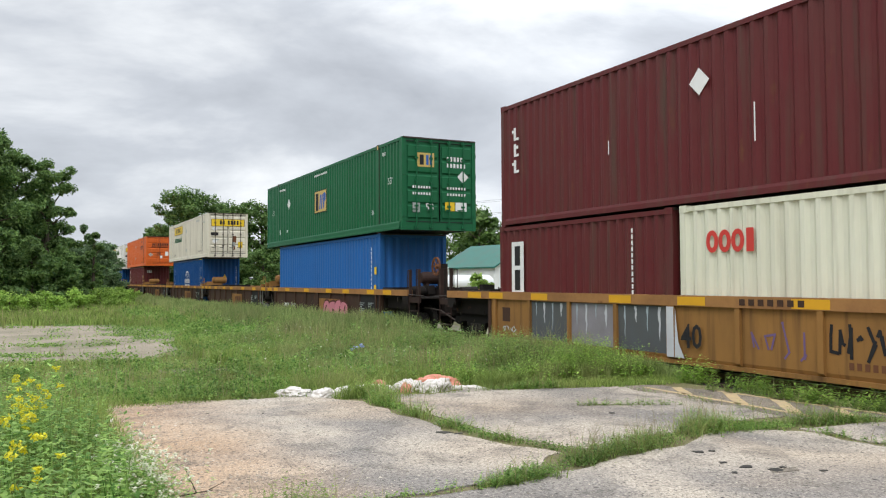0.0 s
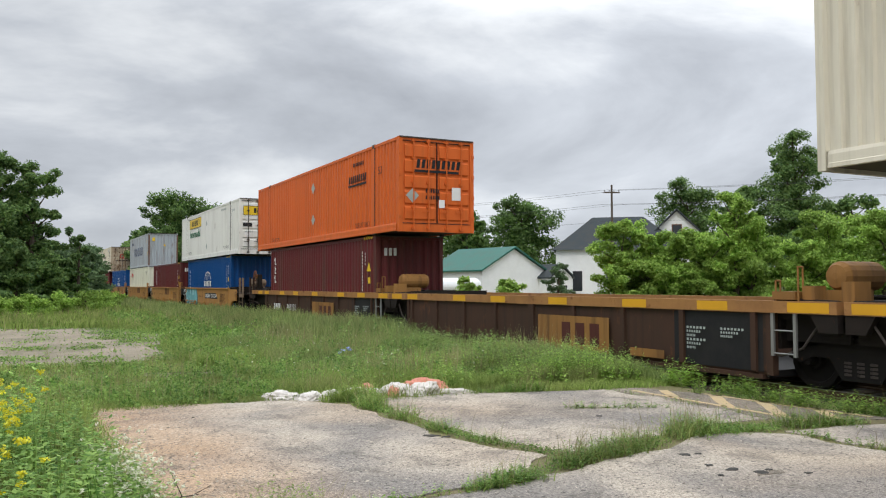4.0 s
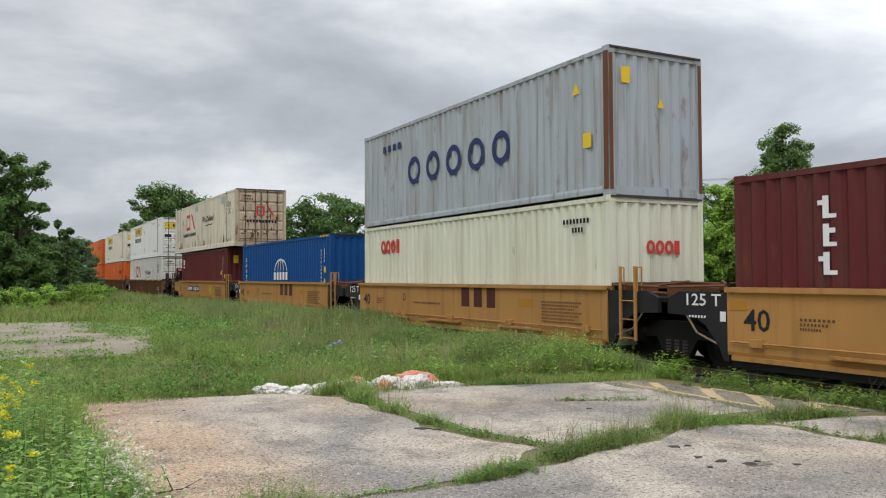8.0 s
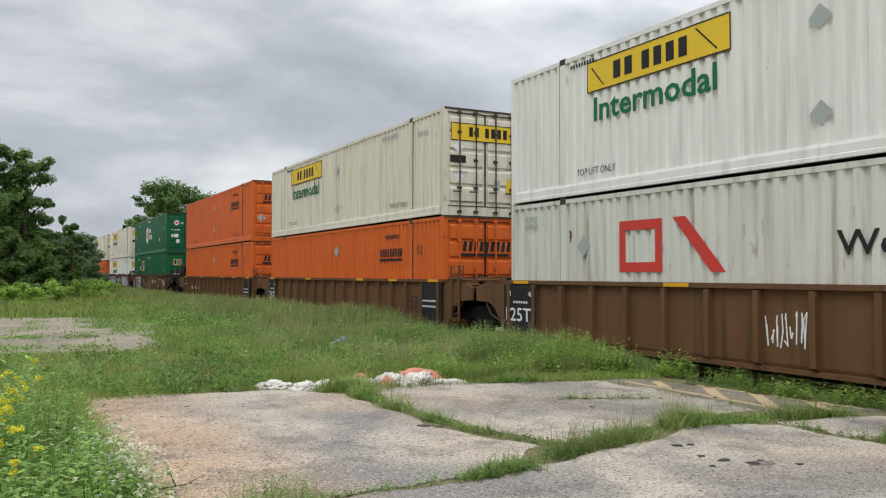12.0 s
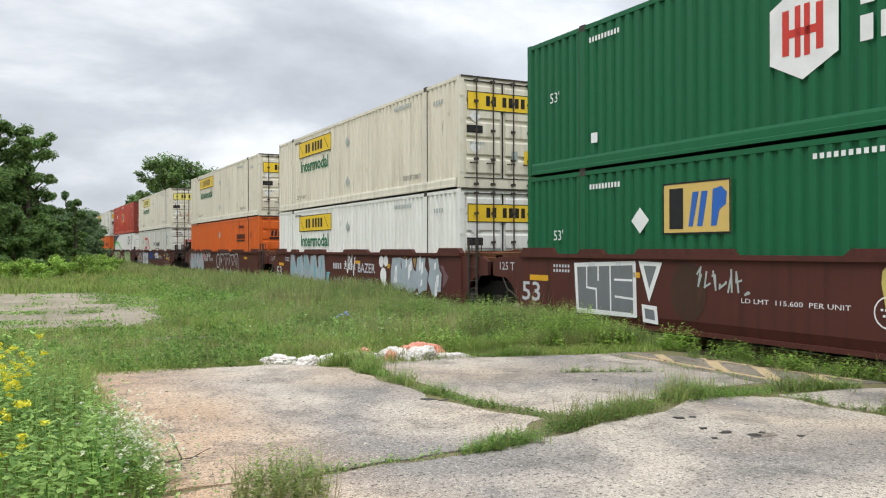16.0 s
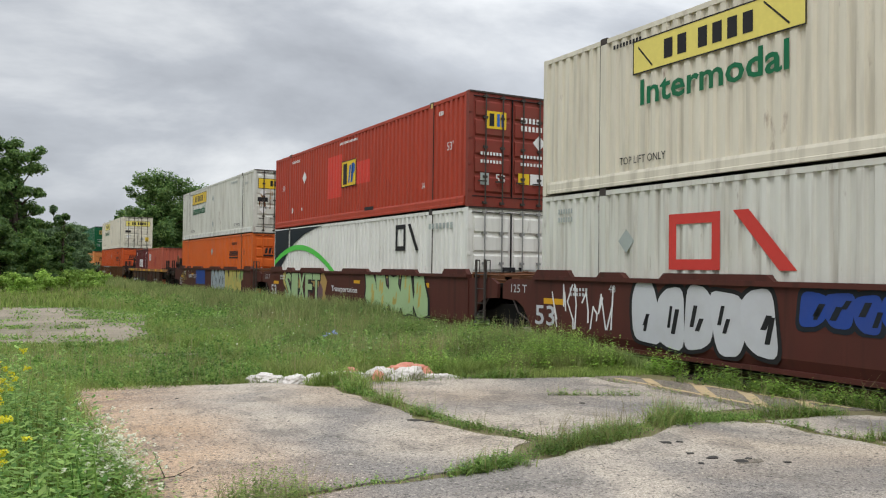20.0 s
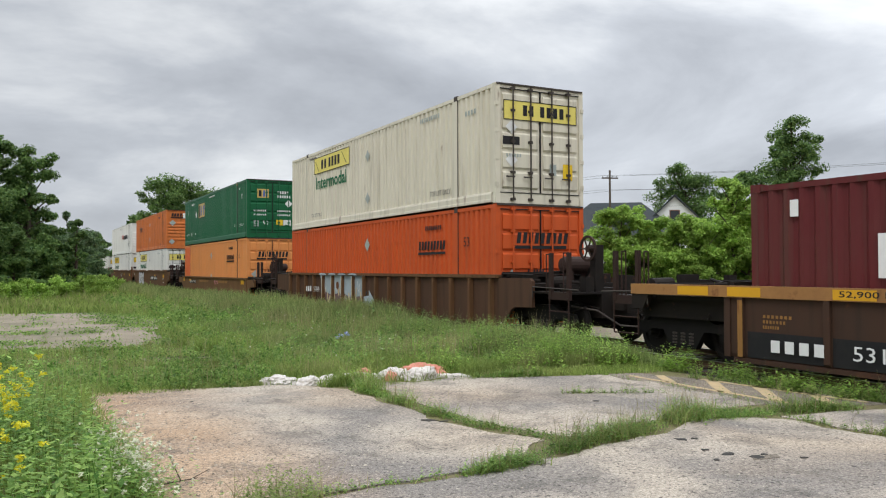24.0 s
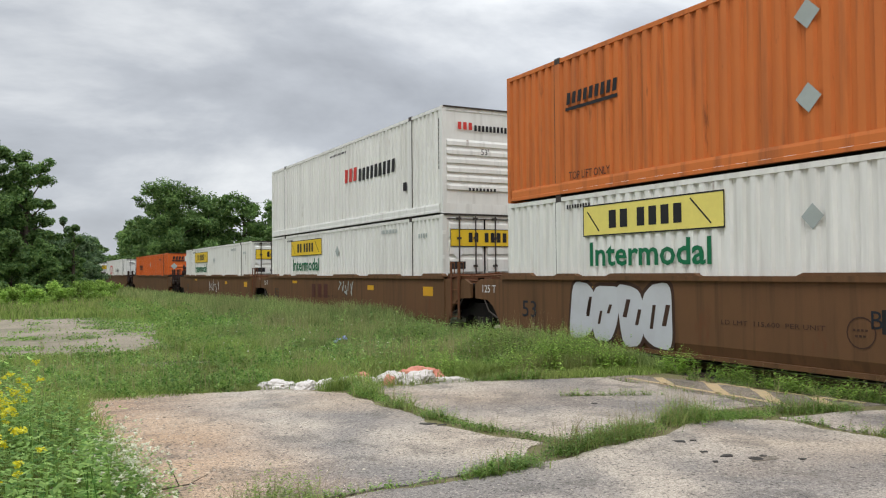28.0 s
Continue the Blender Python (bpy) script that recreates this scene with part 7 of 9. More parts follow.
# five joined tan units
FIVE_B = (113.25, 128.3, 143.55, 158.9, 174.2)
for k, u in enumerate(FIVE_B):
    near = (2.9, CPL) if k == 0 else ((FIVE_B[k] - FIVE_B[k - 1]) / 2 - 6.15, ART)
    far = (2.6, CPL) if k == 4 else ((FIVE_B[k + 1] - FIVE_B[k]) / 2 - 6.15, ART)
    car = unit_40(u, "tan", near, far, "tan smooth-sided well car with black ends")
    if k in (0, 4):
        car_number(car, *((0.14, 3.4) if k == 0 else (-3.4, -0.1)), 0.78, 1.1, "759554", BLACK)
    else:
        car_mark().blocks(3, 0.42, 2.25, 0.86, 1.39, 27).put("logo", OXIDE_CAR, car, "brown plain-shape name")
    car_mark().text("40", -6.1 if k == 4 else -5.82, 0.74, 0.34, 0.5, 0.012).text("BEDCA"[k], -2.9 if k else -0.8, 0.92, 0.2).put("lettering", INK, car)
    small_print(car, ((-4.8, -4.2, 0.8, 1.0), (4.0, 5.4, 0.62, 1.1), (-2.2, -0.6, 0.86, 0.95)), RUST_CAR)
    car_mark().rect(3.1, 3.7, 0.92, 1.1).rect(-6.1, -5.75, 1.05, 1.2).put("yellow_mark", DULL_YELLOW, car)
    if k < 4:
        Mark(on_side(1.33, 0.008)).text("125 T", -7.05, 1.1, 0.2, 0.75, 0.01).put("lettering", INK_WHITE, car)
    Mark(on_side(1.33, 0.009)).rect(-6.32, -6.2, 0.86, 1.02).bars(6, -7.0, -6.6, 0.9, 0.94).put("small_writing", INK_WHITE, car)
    if k == 0:
        car_mark(0.004).poly([(-5.9, 0.4), (-2.5, 0.4), (-2.2, 0.9), (-2.5, 1.38), (-5.5, 1.38), (-5.75, 0.9)]).put("graffiti_ground", SPRAY_PINK, car, "pink sprayed ground of the mural")
        mural(car, -5.8, -2.3, 0.36, 1.4, 4, SPRAY_TEAL, SPRAY_DEEP, 7, SPRAY_TEAL_PALE)
    if k == 4:
        tag_lines(car, 2.4, 3.6, 0.65, 1.2, 5, SIGN_YELLOW, 0.03, 7)
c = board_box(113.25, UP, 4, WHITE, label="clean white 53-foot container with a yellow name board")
livery_globe(sea(113.25, FLOOR, BLUE, "deep blue 40-foot container with a white half-globe emblem"))
livery_stacked(sea(128.3, FLOOR, MAROON, "maroon 40-foot container with white upright lettering"), -4.6, 1.3, 2.5)
c = sea(143.55, UP, GREY_BLUE, "grey 40-foot container with large navy blocks and rusty end", end_material=GREY_BLUE)
m = side_mark(c)
for k in range(5):
    u = -2.85 + k * 1.16
    m.ring(u + 0.4, 1.45, 0.4, 0.4, 0.15, 0, 360)
m.bars(4, -4.6, -3.2, 2.2, 2.4).put("logo", INK_NAVY, c, "large navy ring shapes")
side_mark(c).poly([(4.95, 2.12), (5.2, 2.12), (5.08, 2.36)]).rect(5.3, 5.56, 0.98, 1.28).put("warning_mark", SIGN_YELLOW, c)
end_mark(c, 0.004).rect(-0.9, -0.68, 2.2, 2.52).poly([(0.02, 1.78), (0.2, 1.78), (0.11, 2.0)]).put("warning_mark", SIGN_YELLOW, c)
side_mark(c, 0.012).rect(5.95, 6.09, 0.1, 2.8).put("rusty_post", RUST, c, "rusted corner post")
end_mark(c, 0.012).rect(-1.21, -1.12, 0.1, 2.75).rect(1.12, 1.21, 0.1, 2.75).put("rusty_post", RUST, c)
livery_rings(sea(143.55, FLOOR, IVORY, "ivory 40-foot container with red ring emblem"))
livery_globe(sea(158.9, FLOOR, BLUE, "deep blue 40-foot container with a white half-globe emblem"))
c = load(174.2, UP, L53, HIGH, RUSTY_WHITE, "door", "rust-streaked white 53-foot container with a red line emblem", rods=RUST, end_material=paint("rust_washed_white", (0.52, 0.43, 0.31), 0.65, dirt=0.5, dirt_color=(0.28, 0.17, 0.09), rust=0.4, streak=4.0))
livery_line(c, INK_RED)
rust_runs(c, 3, 60)
door_stains(c, 4, 30, 0.45)
side_mark(c, 0.004).rect(-1.7, -0.9, 2.4, 2.72).put("repair_patch", PLACARD, c, "pale blue-grey repair patch")
side_mark(c, 0.004).rect(5.05, 5.9, 2.35, 2.7).put("repair_patch", PLACARD, c, "pale blue-grey repair patch")
side_mark(c).bars(10, -5.2, -1.4, 0.98, 1.18).put("lettering", INK, c)
c = sea(174.2, FLOOR, MAROON, "maroon 40-foot container with a small blue and yellow flag")
side_mark(c).rect(-5.55, -5.15, 1.95, 2.45).put("flag_panel", INK_WHITE, c)
side_mark(c, 0.009).rect(-5.5, -5.2, 2.0, 2.15).put("flag_blue", INK_BLUE, c)
side_mark(c, 0.009).poly([(-5.48, 2.18), (-5.3, 2.2), (-5.22, 2.4), (-5.42, 2.38)]).put("flag_yellow", SIGN_YELLOW, c)
side_mark(c).column(11, 5.1, 0.9, 2.5, 0.1).put("small_writing", INK_WHITE, c)
side_mark(c).poly([(4.6, 1.5), (4.9, 1.5), (4.75, 1.78)]).rect(5.45, 5.62, 1.3, 1.5).put("warning_mark", SIGN_YELLOW, c)
end_mark(c, 0.004).rect(-0.9, -0.65, 2.1, 2.5).poly([(0.1, 1.7), (0.34, 1.7), (0.22, 1.94)]).put("warning_mark", SIGN_YELLOW, c)


def triple(us, style, label, ends=(2.6, 2.75)):
    cars = []
    for k, u in enumerate(us):
        near = (ends[0], CPL) if k == 0 else ((us[k] - us[k - 1]) / 2 - W53, ART)
        far = (ends[1], CPL) if k == len(us) - 1 else ((us[k + 1] - us[k]) / 2 - W53, ART)
        cars.append(well_car(u, W53, style, near, far, label))
    return cars


# three joined ribbed brown units
cars = triple((195.7, 215.2, 234.6), "stake", "rust-brown well car with ribbed sides")
for k, car in enumerate(cars):
    x = 1.42
    m = Mark(on_side(x, 0.004))
    for u in (-7.8, -3.0, 2.2, 4.8, 7.4):
        m.rect(u, u + 0.6, 1.385, 1.455)
    m.put("yellow_mark", YELLOW, car)
    for u in (-8.2,) * (k < 2) + (6.9,) * (k > 0):
        Mark(on_side(x, 0.003)).rect(u, u + 1.3, 0.26, 1.36).put("black_panel", BLACK, car, "black stencil panel")
    if k < 2:
        Mark(on_side(x, 0.007)).text("125T", -8.1, 0.55, 0.3, 1.0, 0.01).put("lettering", INK_WHITE, car)
    Mark(on_side(x, 0.007)).text("53", -8.05, 1.1, 0.12).text("48", -7.2, 1.1, 0.12).bars(6, -7.8, -7.2, 0.95, 1.0).bars(8, 7.1, 7.9, 0.85, 0.9).bars(8, 7.1, 7.9, 0.7, 0.75).put("lettering", INK_WHITE, car)
    Mark(on_side(x, 0.006)).text("53", 6.3, 0.62, 0.38, 0.5).put("lettering", INK, car)
    if k == 0:
        tag_lines(car, -0.9, -0.15, 0.5, 1.05, 3, INK_WHITE, 0.025, 9, off=-0.026)
    if k == 2:
        car_number(car, -6.0, -3.6, 0.62, 0.92, "788811", None, INK_WHITE)
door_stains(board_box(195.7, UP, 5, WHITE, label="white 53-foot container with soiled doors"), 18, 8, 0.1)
c = load(195.7, FLOOR, L53, HIGH, WORN_WHITE, "door", "worn white 53-foot container with a red line emblem", rods=RUST)
livery_line(c, INK_RED)
rust_runs(c, 13, 22)
door_stains(c, 14, 10, 0.5)
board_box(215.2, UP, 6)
orange(215.2, FLOOR, 7, label="orange 53-foot container with black plain lettering")
orange(234.6, FLOOR, 9)
reflectors(orange(234.6, UP, 8, label="orange 53-foot container with a row of white reflectors"))

# three joined oxide-red units, sprayed
THREE_B = (258.3, 277.6, 297.1)
cars = triple(THREE_B, "oxide", "oxide-red smooth well car covered in graffiti")


def oxide_marks(car, number=None, joint=True):
    car_mark(0.006).rect(-7.9, -7.2, 0.9, 1.02).rect(-4.8, -4.3, 1.05, 1.15).rect(0.9, 1.4, 1.1, 1.2).rect(3.6, 4.2, 1.0, 1.14).rect(5.6, 6.2, 1.1, 1.22).put("yellow_mark", YELLOW, car)
    car_mark(0.008).text("53", -8.2, 0.45, 0.42, 0.7, 0.012).bars(6, -7.0, -6.4, 1.2, 1.26).bars(6, -7.0, -6.4, 1.1, 1.16).text("48", -5.8, 1.2, 0.14).text("45", -5.0, 1.2, 0.14).put("lettering", SPRAY_SILVER, car)
    if joint:
        Mark(on_side(1.33, 0.008)).text("125 T", -9.2, 1.1, 0.18, 0.62).put("lettering", SPRAY_SILVER, car)
    if number:
        car_mark(0.012).blocks(4, number[1], number[1] + 0.9, 0.9, 1.1, 43).text(number[0], number[1] + 1.1, 0.9, 0.2, 1.1).put("number", SPRAY_SILVER, car)


oxide_marks(cars[0], ("253191", 2.2))
framed_letters(cars[0])
load_limit(cars[0], -1.95, INK_WHITE)
car_mark(0.006).ring(-3.1, 0.85, 0.42, 0.5, 0.42).put("graffiti_blot", BROWN_CAR, cars[0], "faded brown sprayed disc")
bubble(cars[0], 0.55, 5.2, 0.24, 1.42, 5, OXIDE_CAR, SPRAY_YELLOW, 12, SPRAY_YELLOW)
tag_lines(cars[0], 6.8, 8.0, 0.5, 1.25, 13, INK_WHITE, 0.05, 8)
tag_lines(cars[0], -2.9, -1.75, 0.85, 1.3, 14, PLACARD, 0.035, 7)
oxide_marks(cars[1], ("253182", -1.2))
mural(cars[1], -6.26, -2.0, 0.28, 1.38, 5, SPRAY_PALE, OXIDE_CAR, 15, SPRAY_TEAL)
tag_lines(cars[1], 0.0, 0.95, 0.7, 1.4, 16, INK_WHITE, 0.07, 5)
car_mark(0.01).text("BAZER", 1.2, 0.82, 0.3, 1.45, 0.01).put("graffiti_tag", SPRAY_SILVER, cars[1], "white sprayed word")
load_limit(cars[1], 8.5 - 4.0, PLACARD)
m = car_mark(0.01)
for u, z, r in ((3.15, 1.2, 0.18), (3.5, 1.22, 0.17), (3.3, 0.78, 0.24), (3.45, 0.4, 0.22)):
    m.ring(u, z, r, r, r * 0.98)
m.put("graffiti_fill", INK_WHITE, cars[1], "white sprayed blobs")
mural(cars[1], 3.9, 7.2, 0.3, 1.36, 4, SPRAY_PALE, OXIDE_CAR, 18, INK_WHITE)
tag_lines(cars[1], -1.8, 3.0, 0.4, 0.65, 19, PLACARD, 0.03, 14)
oxide_marks(cars[2], ("253080", -3.6), False)
mural(cars[2], -7.9, -3.95, 0.22, 1.46, 4, SPRAY_PALE, OXIDE_CAR, 20, SPRAY_PINK)
tag_lines(cars[2], -3.75, -1.9, 1.1, 1.46, 21, INK_WHITE, 0.05, 9)
bubble(cars[2], 0.4, 4.4, 0.35, 1.35, 5, OXIDE_CAR, SPRAY_SILVER, 22, SPRAY_SILVER)
car_mark(0.009).ring(-0.1, 0.95, 0.4, 0.4, 0.05).put("graffiti_tag", INK_WHITE, cars[2])
c = load(258.3, UP, L53, HIGH, GREEN, "door", "green 53-foot container with a white hexagon emblem", rods=GREEN)
livery_hexagon(c)
c = load(258.3, FLOOR, L53, HIGH, GREEN, "door", "green 53-foot container with a tan emblem board", rods=GREEN)
livery_emblem(c, (-3.77, -2.22), lift=0.44)
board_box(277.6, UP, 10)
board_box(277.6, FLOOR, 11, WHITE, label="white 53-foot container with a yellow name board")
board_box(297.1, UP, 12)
orange(297.1, FLOOR, 13)

# three more oxide-red units
THREE_C = (320.95, 340.3, 359.9)
cars = triple(THREE_C, "oxide", "oxide-red smooth well car covered in graffiti")
oxide_marks(cars[0], ("55255", 2.6))
small_print(cars[0], ((7.0, 7.6, 1.1, 1.3), (7.05, 7.5, 0.5, 0.62)), SPRAY_SILVER)
car_mark(0.006).rect(6.6, 7.7, 0.86, 1.0).rect(7.45, 7.6, 0.64, 0.84).put("yellow_mark", YELLOW, cars[0])
Mark(on_side(1.36, 0.008)).border(7.75, 8.2, 0.85, 1.2, 0.02).bars(3, 7.85, 8.1, 0.95, 1.1).put("small_writing", SPRAY_SILVER, cars[0])
bubble(cars[0], -5.1, -2.0, 0.26, 1.4, 5, SPRAY_SILVER, BLACK, 23)
bubble(cars[0], -1.6, 0.5, 0.8, 1.38, 5, SPRAY_BLUE, NAVY, 24)
bubble(cars[0], 1.6, 3.1, 0.88, 1.34, 4, INK_WHITE, SPRAY_BLUE, 25)
tag_lines(cars[0], -7.6, -5.6, 0.42, 1.35, 26, INK_WHITE, 0.04, 8)
car_mark(0.012).ring(6.3, 0.88, 0.42, 0.5, 0.05).ring(7.1, 0.88, 0.42, 0.5, 0.05).put("graffiti_tag", PLACARD, cars[0])
oxide_marks(cars[1], None)
graffiti_word(cars[1], "SIXFT", -6.35, -2.25, 0.28, 1.42, SPRAY_MINT, BLACK, (SPRAY_OCHRE, SPRAY_DUSK, BLACK, SPRAY_YELLOW))
car_mark(0.006).poly([(-2.25, 1.35), (-1.9, 1.42), (-1.55, 1.1), (-1.75, 0.7), (-1.5, 0.45), (-1.9, 0.28), (-2.3, 0.4)]).put("graffiti_blot", SPRAY_OCHRE, cars[1], "soft sprayed blot of colour")
mural(cars[1], 1.9, 6.1, 0.26, 1.44, 5, SPRAY_MINT, BLACK, 5, SPRAY_YELLOW)
car_mark(0.01).text("Transportation", -1.12, 0.74, 0.24, 2.32, 0.012).put("lettering", INK_WHITE, cars[1], "white word on the side")
oxide_marks(cars[2], ("55255", -5.6), False)
bubble(cars[2], 0.34, 3.3, 0.32, 1.42, 4, SPRAY_PALE, INK, 29)
mural(cars[2], 3.35, 6.5, 0.3, 1.46, 4, SPRAY_YELLOW, INK, 30, SPRAY_GREEN)
car_mark(0.008).rect(-3.6, -1.2, 0.57, 1.38).put("graffiti_fill", SPRAY_BLUE, cars[2], "blue sprayed block")
tag_lines(cars[2], -7.6, -6.2, 0.6, 1.3, 31, SPRAY_YELLOW, 0.05, 6)
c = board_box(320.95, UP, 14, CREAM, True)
door_stains(c, 15, 16, 0.3)
c = load(320.95, FLOOR, L53, HIGH, WORN_WHITE, "door", "worn white 53-foot container with a faded red line emblem", rods=RUST)
livery_line(c, INK_RED)
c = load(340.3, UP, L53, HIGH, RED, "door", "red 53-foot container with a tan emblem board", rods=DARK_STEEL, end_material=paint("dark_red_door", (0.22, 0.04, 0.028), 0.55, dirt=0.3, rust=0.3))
livery_emblem(c, (-0.5, 0.78), SIGN_YELLOW)
for u0, u1, z0, z1 in ((-1.88, -0.5, 0.84, 2.3), (0.78, 1.92, 1.15, 1.88)):
    ribbed_patch(c, u0, u1, z0, z1, FRESH_RED, "repainted_patch", "fresh red repainted patch")
side_mark(c, 0.015).rect(1.56, 2.25, 0.24, 0.35).put("dark_scuff", INK, c)
c = load(340.3, FLOOR, L53, HIGH, WHITE, "door", "white 53-foot container with a black nose panel and lime band")
livery_swoosh(c)
door_stains(board_box(359.9, UP, 15, WORN_WHITE, label="white 53-foot container with rust-stained doors"), 17, 18, 0.5)
orange(359.9, FLOOR, 16)

# single cars
car = unit_40(381.65, "chord", (2.75, CPL), (2.75, CPL), "brown well car with ochre patches and yellow chord")
chord_marks(car, W40, 32)
car_mark(0.06).blocks(4, -5.6, -4.6, 0.34, 0.52, 41).text("53120", -4.2, 0.34, 0.2, 0.9).put("number", INK_WHITE, car)
for u0, u1 in ((-6.05, -4.67), (-4.55, -3.14), (-3.02, -1.6), (-1.48, -0.12)):
    car_mark(0.003).rect(u0, u1, 0.22, 0.62).put("black_band", BLACK, car, "sooty black lower band")
car_mark(0.058).rect(-6.2, -6.1, 0.22, 1.1).put("rusty_post", OCHRE_CAR, car, "worn ochre end post")
small_print(car, ((-5.75, -5.2, 0.68, 0.92),), OCHRE_CAR)
Mark(on_side(1.42, 0.006)).text("52,900 LBS. MAX. GROSS", -4.4, 1.18, 0.1, 2.4, 0.01).put("lettering", INK, car, "black stencil on the top chord")
car_mark(0.06).text("40", 0.5, 0.42, 0.5, 0.55).put("lettering", INK, car)
car_mark(0.06).blocks(3, 1.3, 3.2, 0.35, 0.9, 27).put("logo", OXIDE_CAR, car)
car_mark(0.06).border(4.4, 5.2, 0.35, 0.62, 0.03).put("small_writing", INK_WHITE, car)
c = sea(384.7, FLOOR, MAROON, "dark maroon 20-foot container with large white blocks", L20, STD)
livery_bigword(c, 3, -1.0, 0.86, 1.2, 1.8)
side_mark(c).column(10, 2.0, 1.05, 2.3, 0.1).rect(2.2, 2.36, 2.2, 2.4).rect(-2.3, -2.15, 2.1, 2.35).put("small_writing", INK_WHITE, c)
c = sea(378.55, FLOOR, SALMON, "faded red 20-foot container with large white blocks", L20, STD)
livery_bigword(c, 3, -2.4, -1.55, 1.68, 2.2, None, 22)
side_mark(c).rect(-0.2, 0.6, 1.3, 2.0).put("faded_patch", RED, c)
car = well_car(403.4, W53, "stake_dark", (2.7, CPL), (2.6, CPL), "dark brown ribbed well car with a sprayed mural")
car_mark(-0.027).poly([(-4.5, 1.38), (-0.05, 1.38), (-0.1, 0.75), (-1.3, 0.62), (-2.2, 0.8), (-3.2, 0.66), (-4.1, 0.8)]).put("graffiti_ground", SPRAY_PALE, car, "pale blue sprayed ground of the mural")
car_mark(-0.027).poly([(-4.1, 0.79), (-3.2, 0.65), (-2.2, 0.79), (-1.3, 0.61), (-0.1, 0.74), (-0.15, 0.3), (-3.7, 0.3)]).put("graffiti_ground", SPRAY_DUSK, car, "purple sprayed foot of the mural")
for u in (-4.0, -3.0, -2.0, -1.0):
    car_mark(0.087).rect(u - 0.05, u + 0.05, 0.72, 1.36).put("graffiti_stroke", SPRAY_PALE, car)
    car_mark(0.087).rect(u - 0.05, u + 0.05, 0.3, 0.72).put("graffiti_stroke", SPRAY_DUSK, car)
    car_mark(0.088).rect(u + 0.01, u + 0.05, 0.5, 1.3).put("graffiti_stroke", SPRAY_CREAM, car)
rnd = random.Random(71)
for k in range(16):
    u, z = -4.2 + 0.27 * k, rnd.uniform(0.45, 0.95)
    pts = [(u, z + 0.25), (u + rnd.uniform(-0.05, 0.12), z), (u + rnd.uniform(0.08, 0.2), z - 0.12), (u + rnd.uniform(0.15, 0.35), z + rnd.uniform(-0.05, 0.3))]
    car_mark(-0.023 + 0.0003 * k).stroke(pts, (0.05, 0.025, 0.09, 0.025)[k % 4]).put("graffiti_stroke", (SPRAY_CREAM, INK_WHITE, SPRAY_CREAM, SPRAY_DEEP)[k % 4], car)
car_mark(-0.016).ring(-2.6, 1.02, 0.14, 0.14, 0.14).put("graffiti_stroke", RUST, car)
for u in (-4.4, -3.4, -2.4, -1.4):
    Mark(on_side(1.42, 0.004)).poly([(u, 1.39), (u + 0.85, 1.39), (u + 0.7, 1.45), (u + 0.15, 1.45)]).put("graffiti_stroke", SPRAY_PALE, car)
car_mark(0.066).poly([(0.05, 0.7), (0.5, 0.75), (0.5, 0.92), (0.95, 0.6), (0.5, 0.3), (0.5, 0.45), (0.05, 0.35)]).put("graffiti_fill", SPRAY_PALE, car, "sprayed arrow")
car_mark(0.06).blocks(3, -5.9, -5.2, 0.75, 0.95, 41).text("65980", -5.0, 0.75, 0.2, 0.7).put("number", INK_WHITE, car)
board_box(403.4, UP, 17, CREAM, True)
orange(403.4, FLOOR, 18, paint("red_orange_paint", (0.55, 0.09, 0.02), 0.5, dirt=0.2, dirt_color=(0.3, 0.07, 0.03), streak=4.0), label="red-orange 53-foot container with black plain lettering")
car = well_car(427.0, W53, "low", (2.7, CPL), (2.7, CPL), "low rust-brown smooth well car")
car_number(car, -6.1, -4.0, 0.72, 0.95, "471997", BLACK)
car_mark(0.008).poly([(-3.2, 0.98), (-2.9, 0.84), (-0.6, 0.84), (-0.3, 0.98)]).poly([(1.6, 0.98), (1.9, 0.84), (4.2, 0.84), (4.5, 0.98)]).put("handling_mark", OCHRE_CAR, car)
tag_lines(car, 1.0, 2.2, 0.75, 1.0, 34, SPRAY_PINK, 0.06, 4)
car_mark(0.006).rect(-8.2, -7.75, 0.84, 1.06).rect(-6.2, -5.6, 0.86, 0.98).rect(7.2, 7.8, 0.84, 1.04).put("yellow_mark", YELLOW, car)
car_mark(0.008).text("53", -7.3, 0.98, 0.12).text("48", -6.6, 0.98, 0.12).text("45", -6.1, 1.02, 0.12).put("lettering", INK, car)
c = load(427.0, UP, L53, HIGH, GREEN, "door", "green 53-foot container with a tan emblem board", rods=GREEN)
livery_emblem(c, (-4.0 + 0.35, -2.2 + 0.35), low_text=True, lift=0.44)
c = orange(427.0, FLOOR, 19, PALE_ORANGE, label="sun-faded pale orange 53-foot container, one end panel repainted")
bm = bm_new()
wall_strip(bm, 6.19, L53 / 2 - 0.14, 0.21, HIGH - 0.1, -1.3, 1, "domestic")
part("repainted_panel", bm, REPAINT, c, "redder repainted end panel")

# three joined brown smooth units, and the cars that follow
cars = triple((450.6, 470.0, 489.7), "brown", "rust-brown smooth well car")
for k, car in enumerate(cars):
    car_mark(0.006).rect(-4.9, -4.3, 1.2, 1.3).rect(3.0, 3.5, 1.05, 1.2).rect(7.0, 7.6, 0.95, 1.2).put("yellow_mark", YELLOW, car)
    car_mark(0.008).text("BCD"[k], 1.0, 0.8, 0.24).text("53", -7.4, 0.6, 0.36, 0.55).put("lettering", NAVY, car)
    load_limit(car, -1.6, BROWN_CAR)
    if k < 2:
        Mark(on_side(1.33, 0.008)).text("125 T", -9.2, 1.1, 0.18, 0.62).put("lettering", INK_WHITE, car)
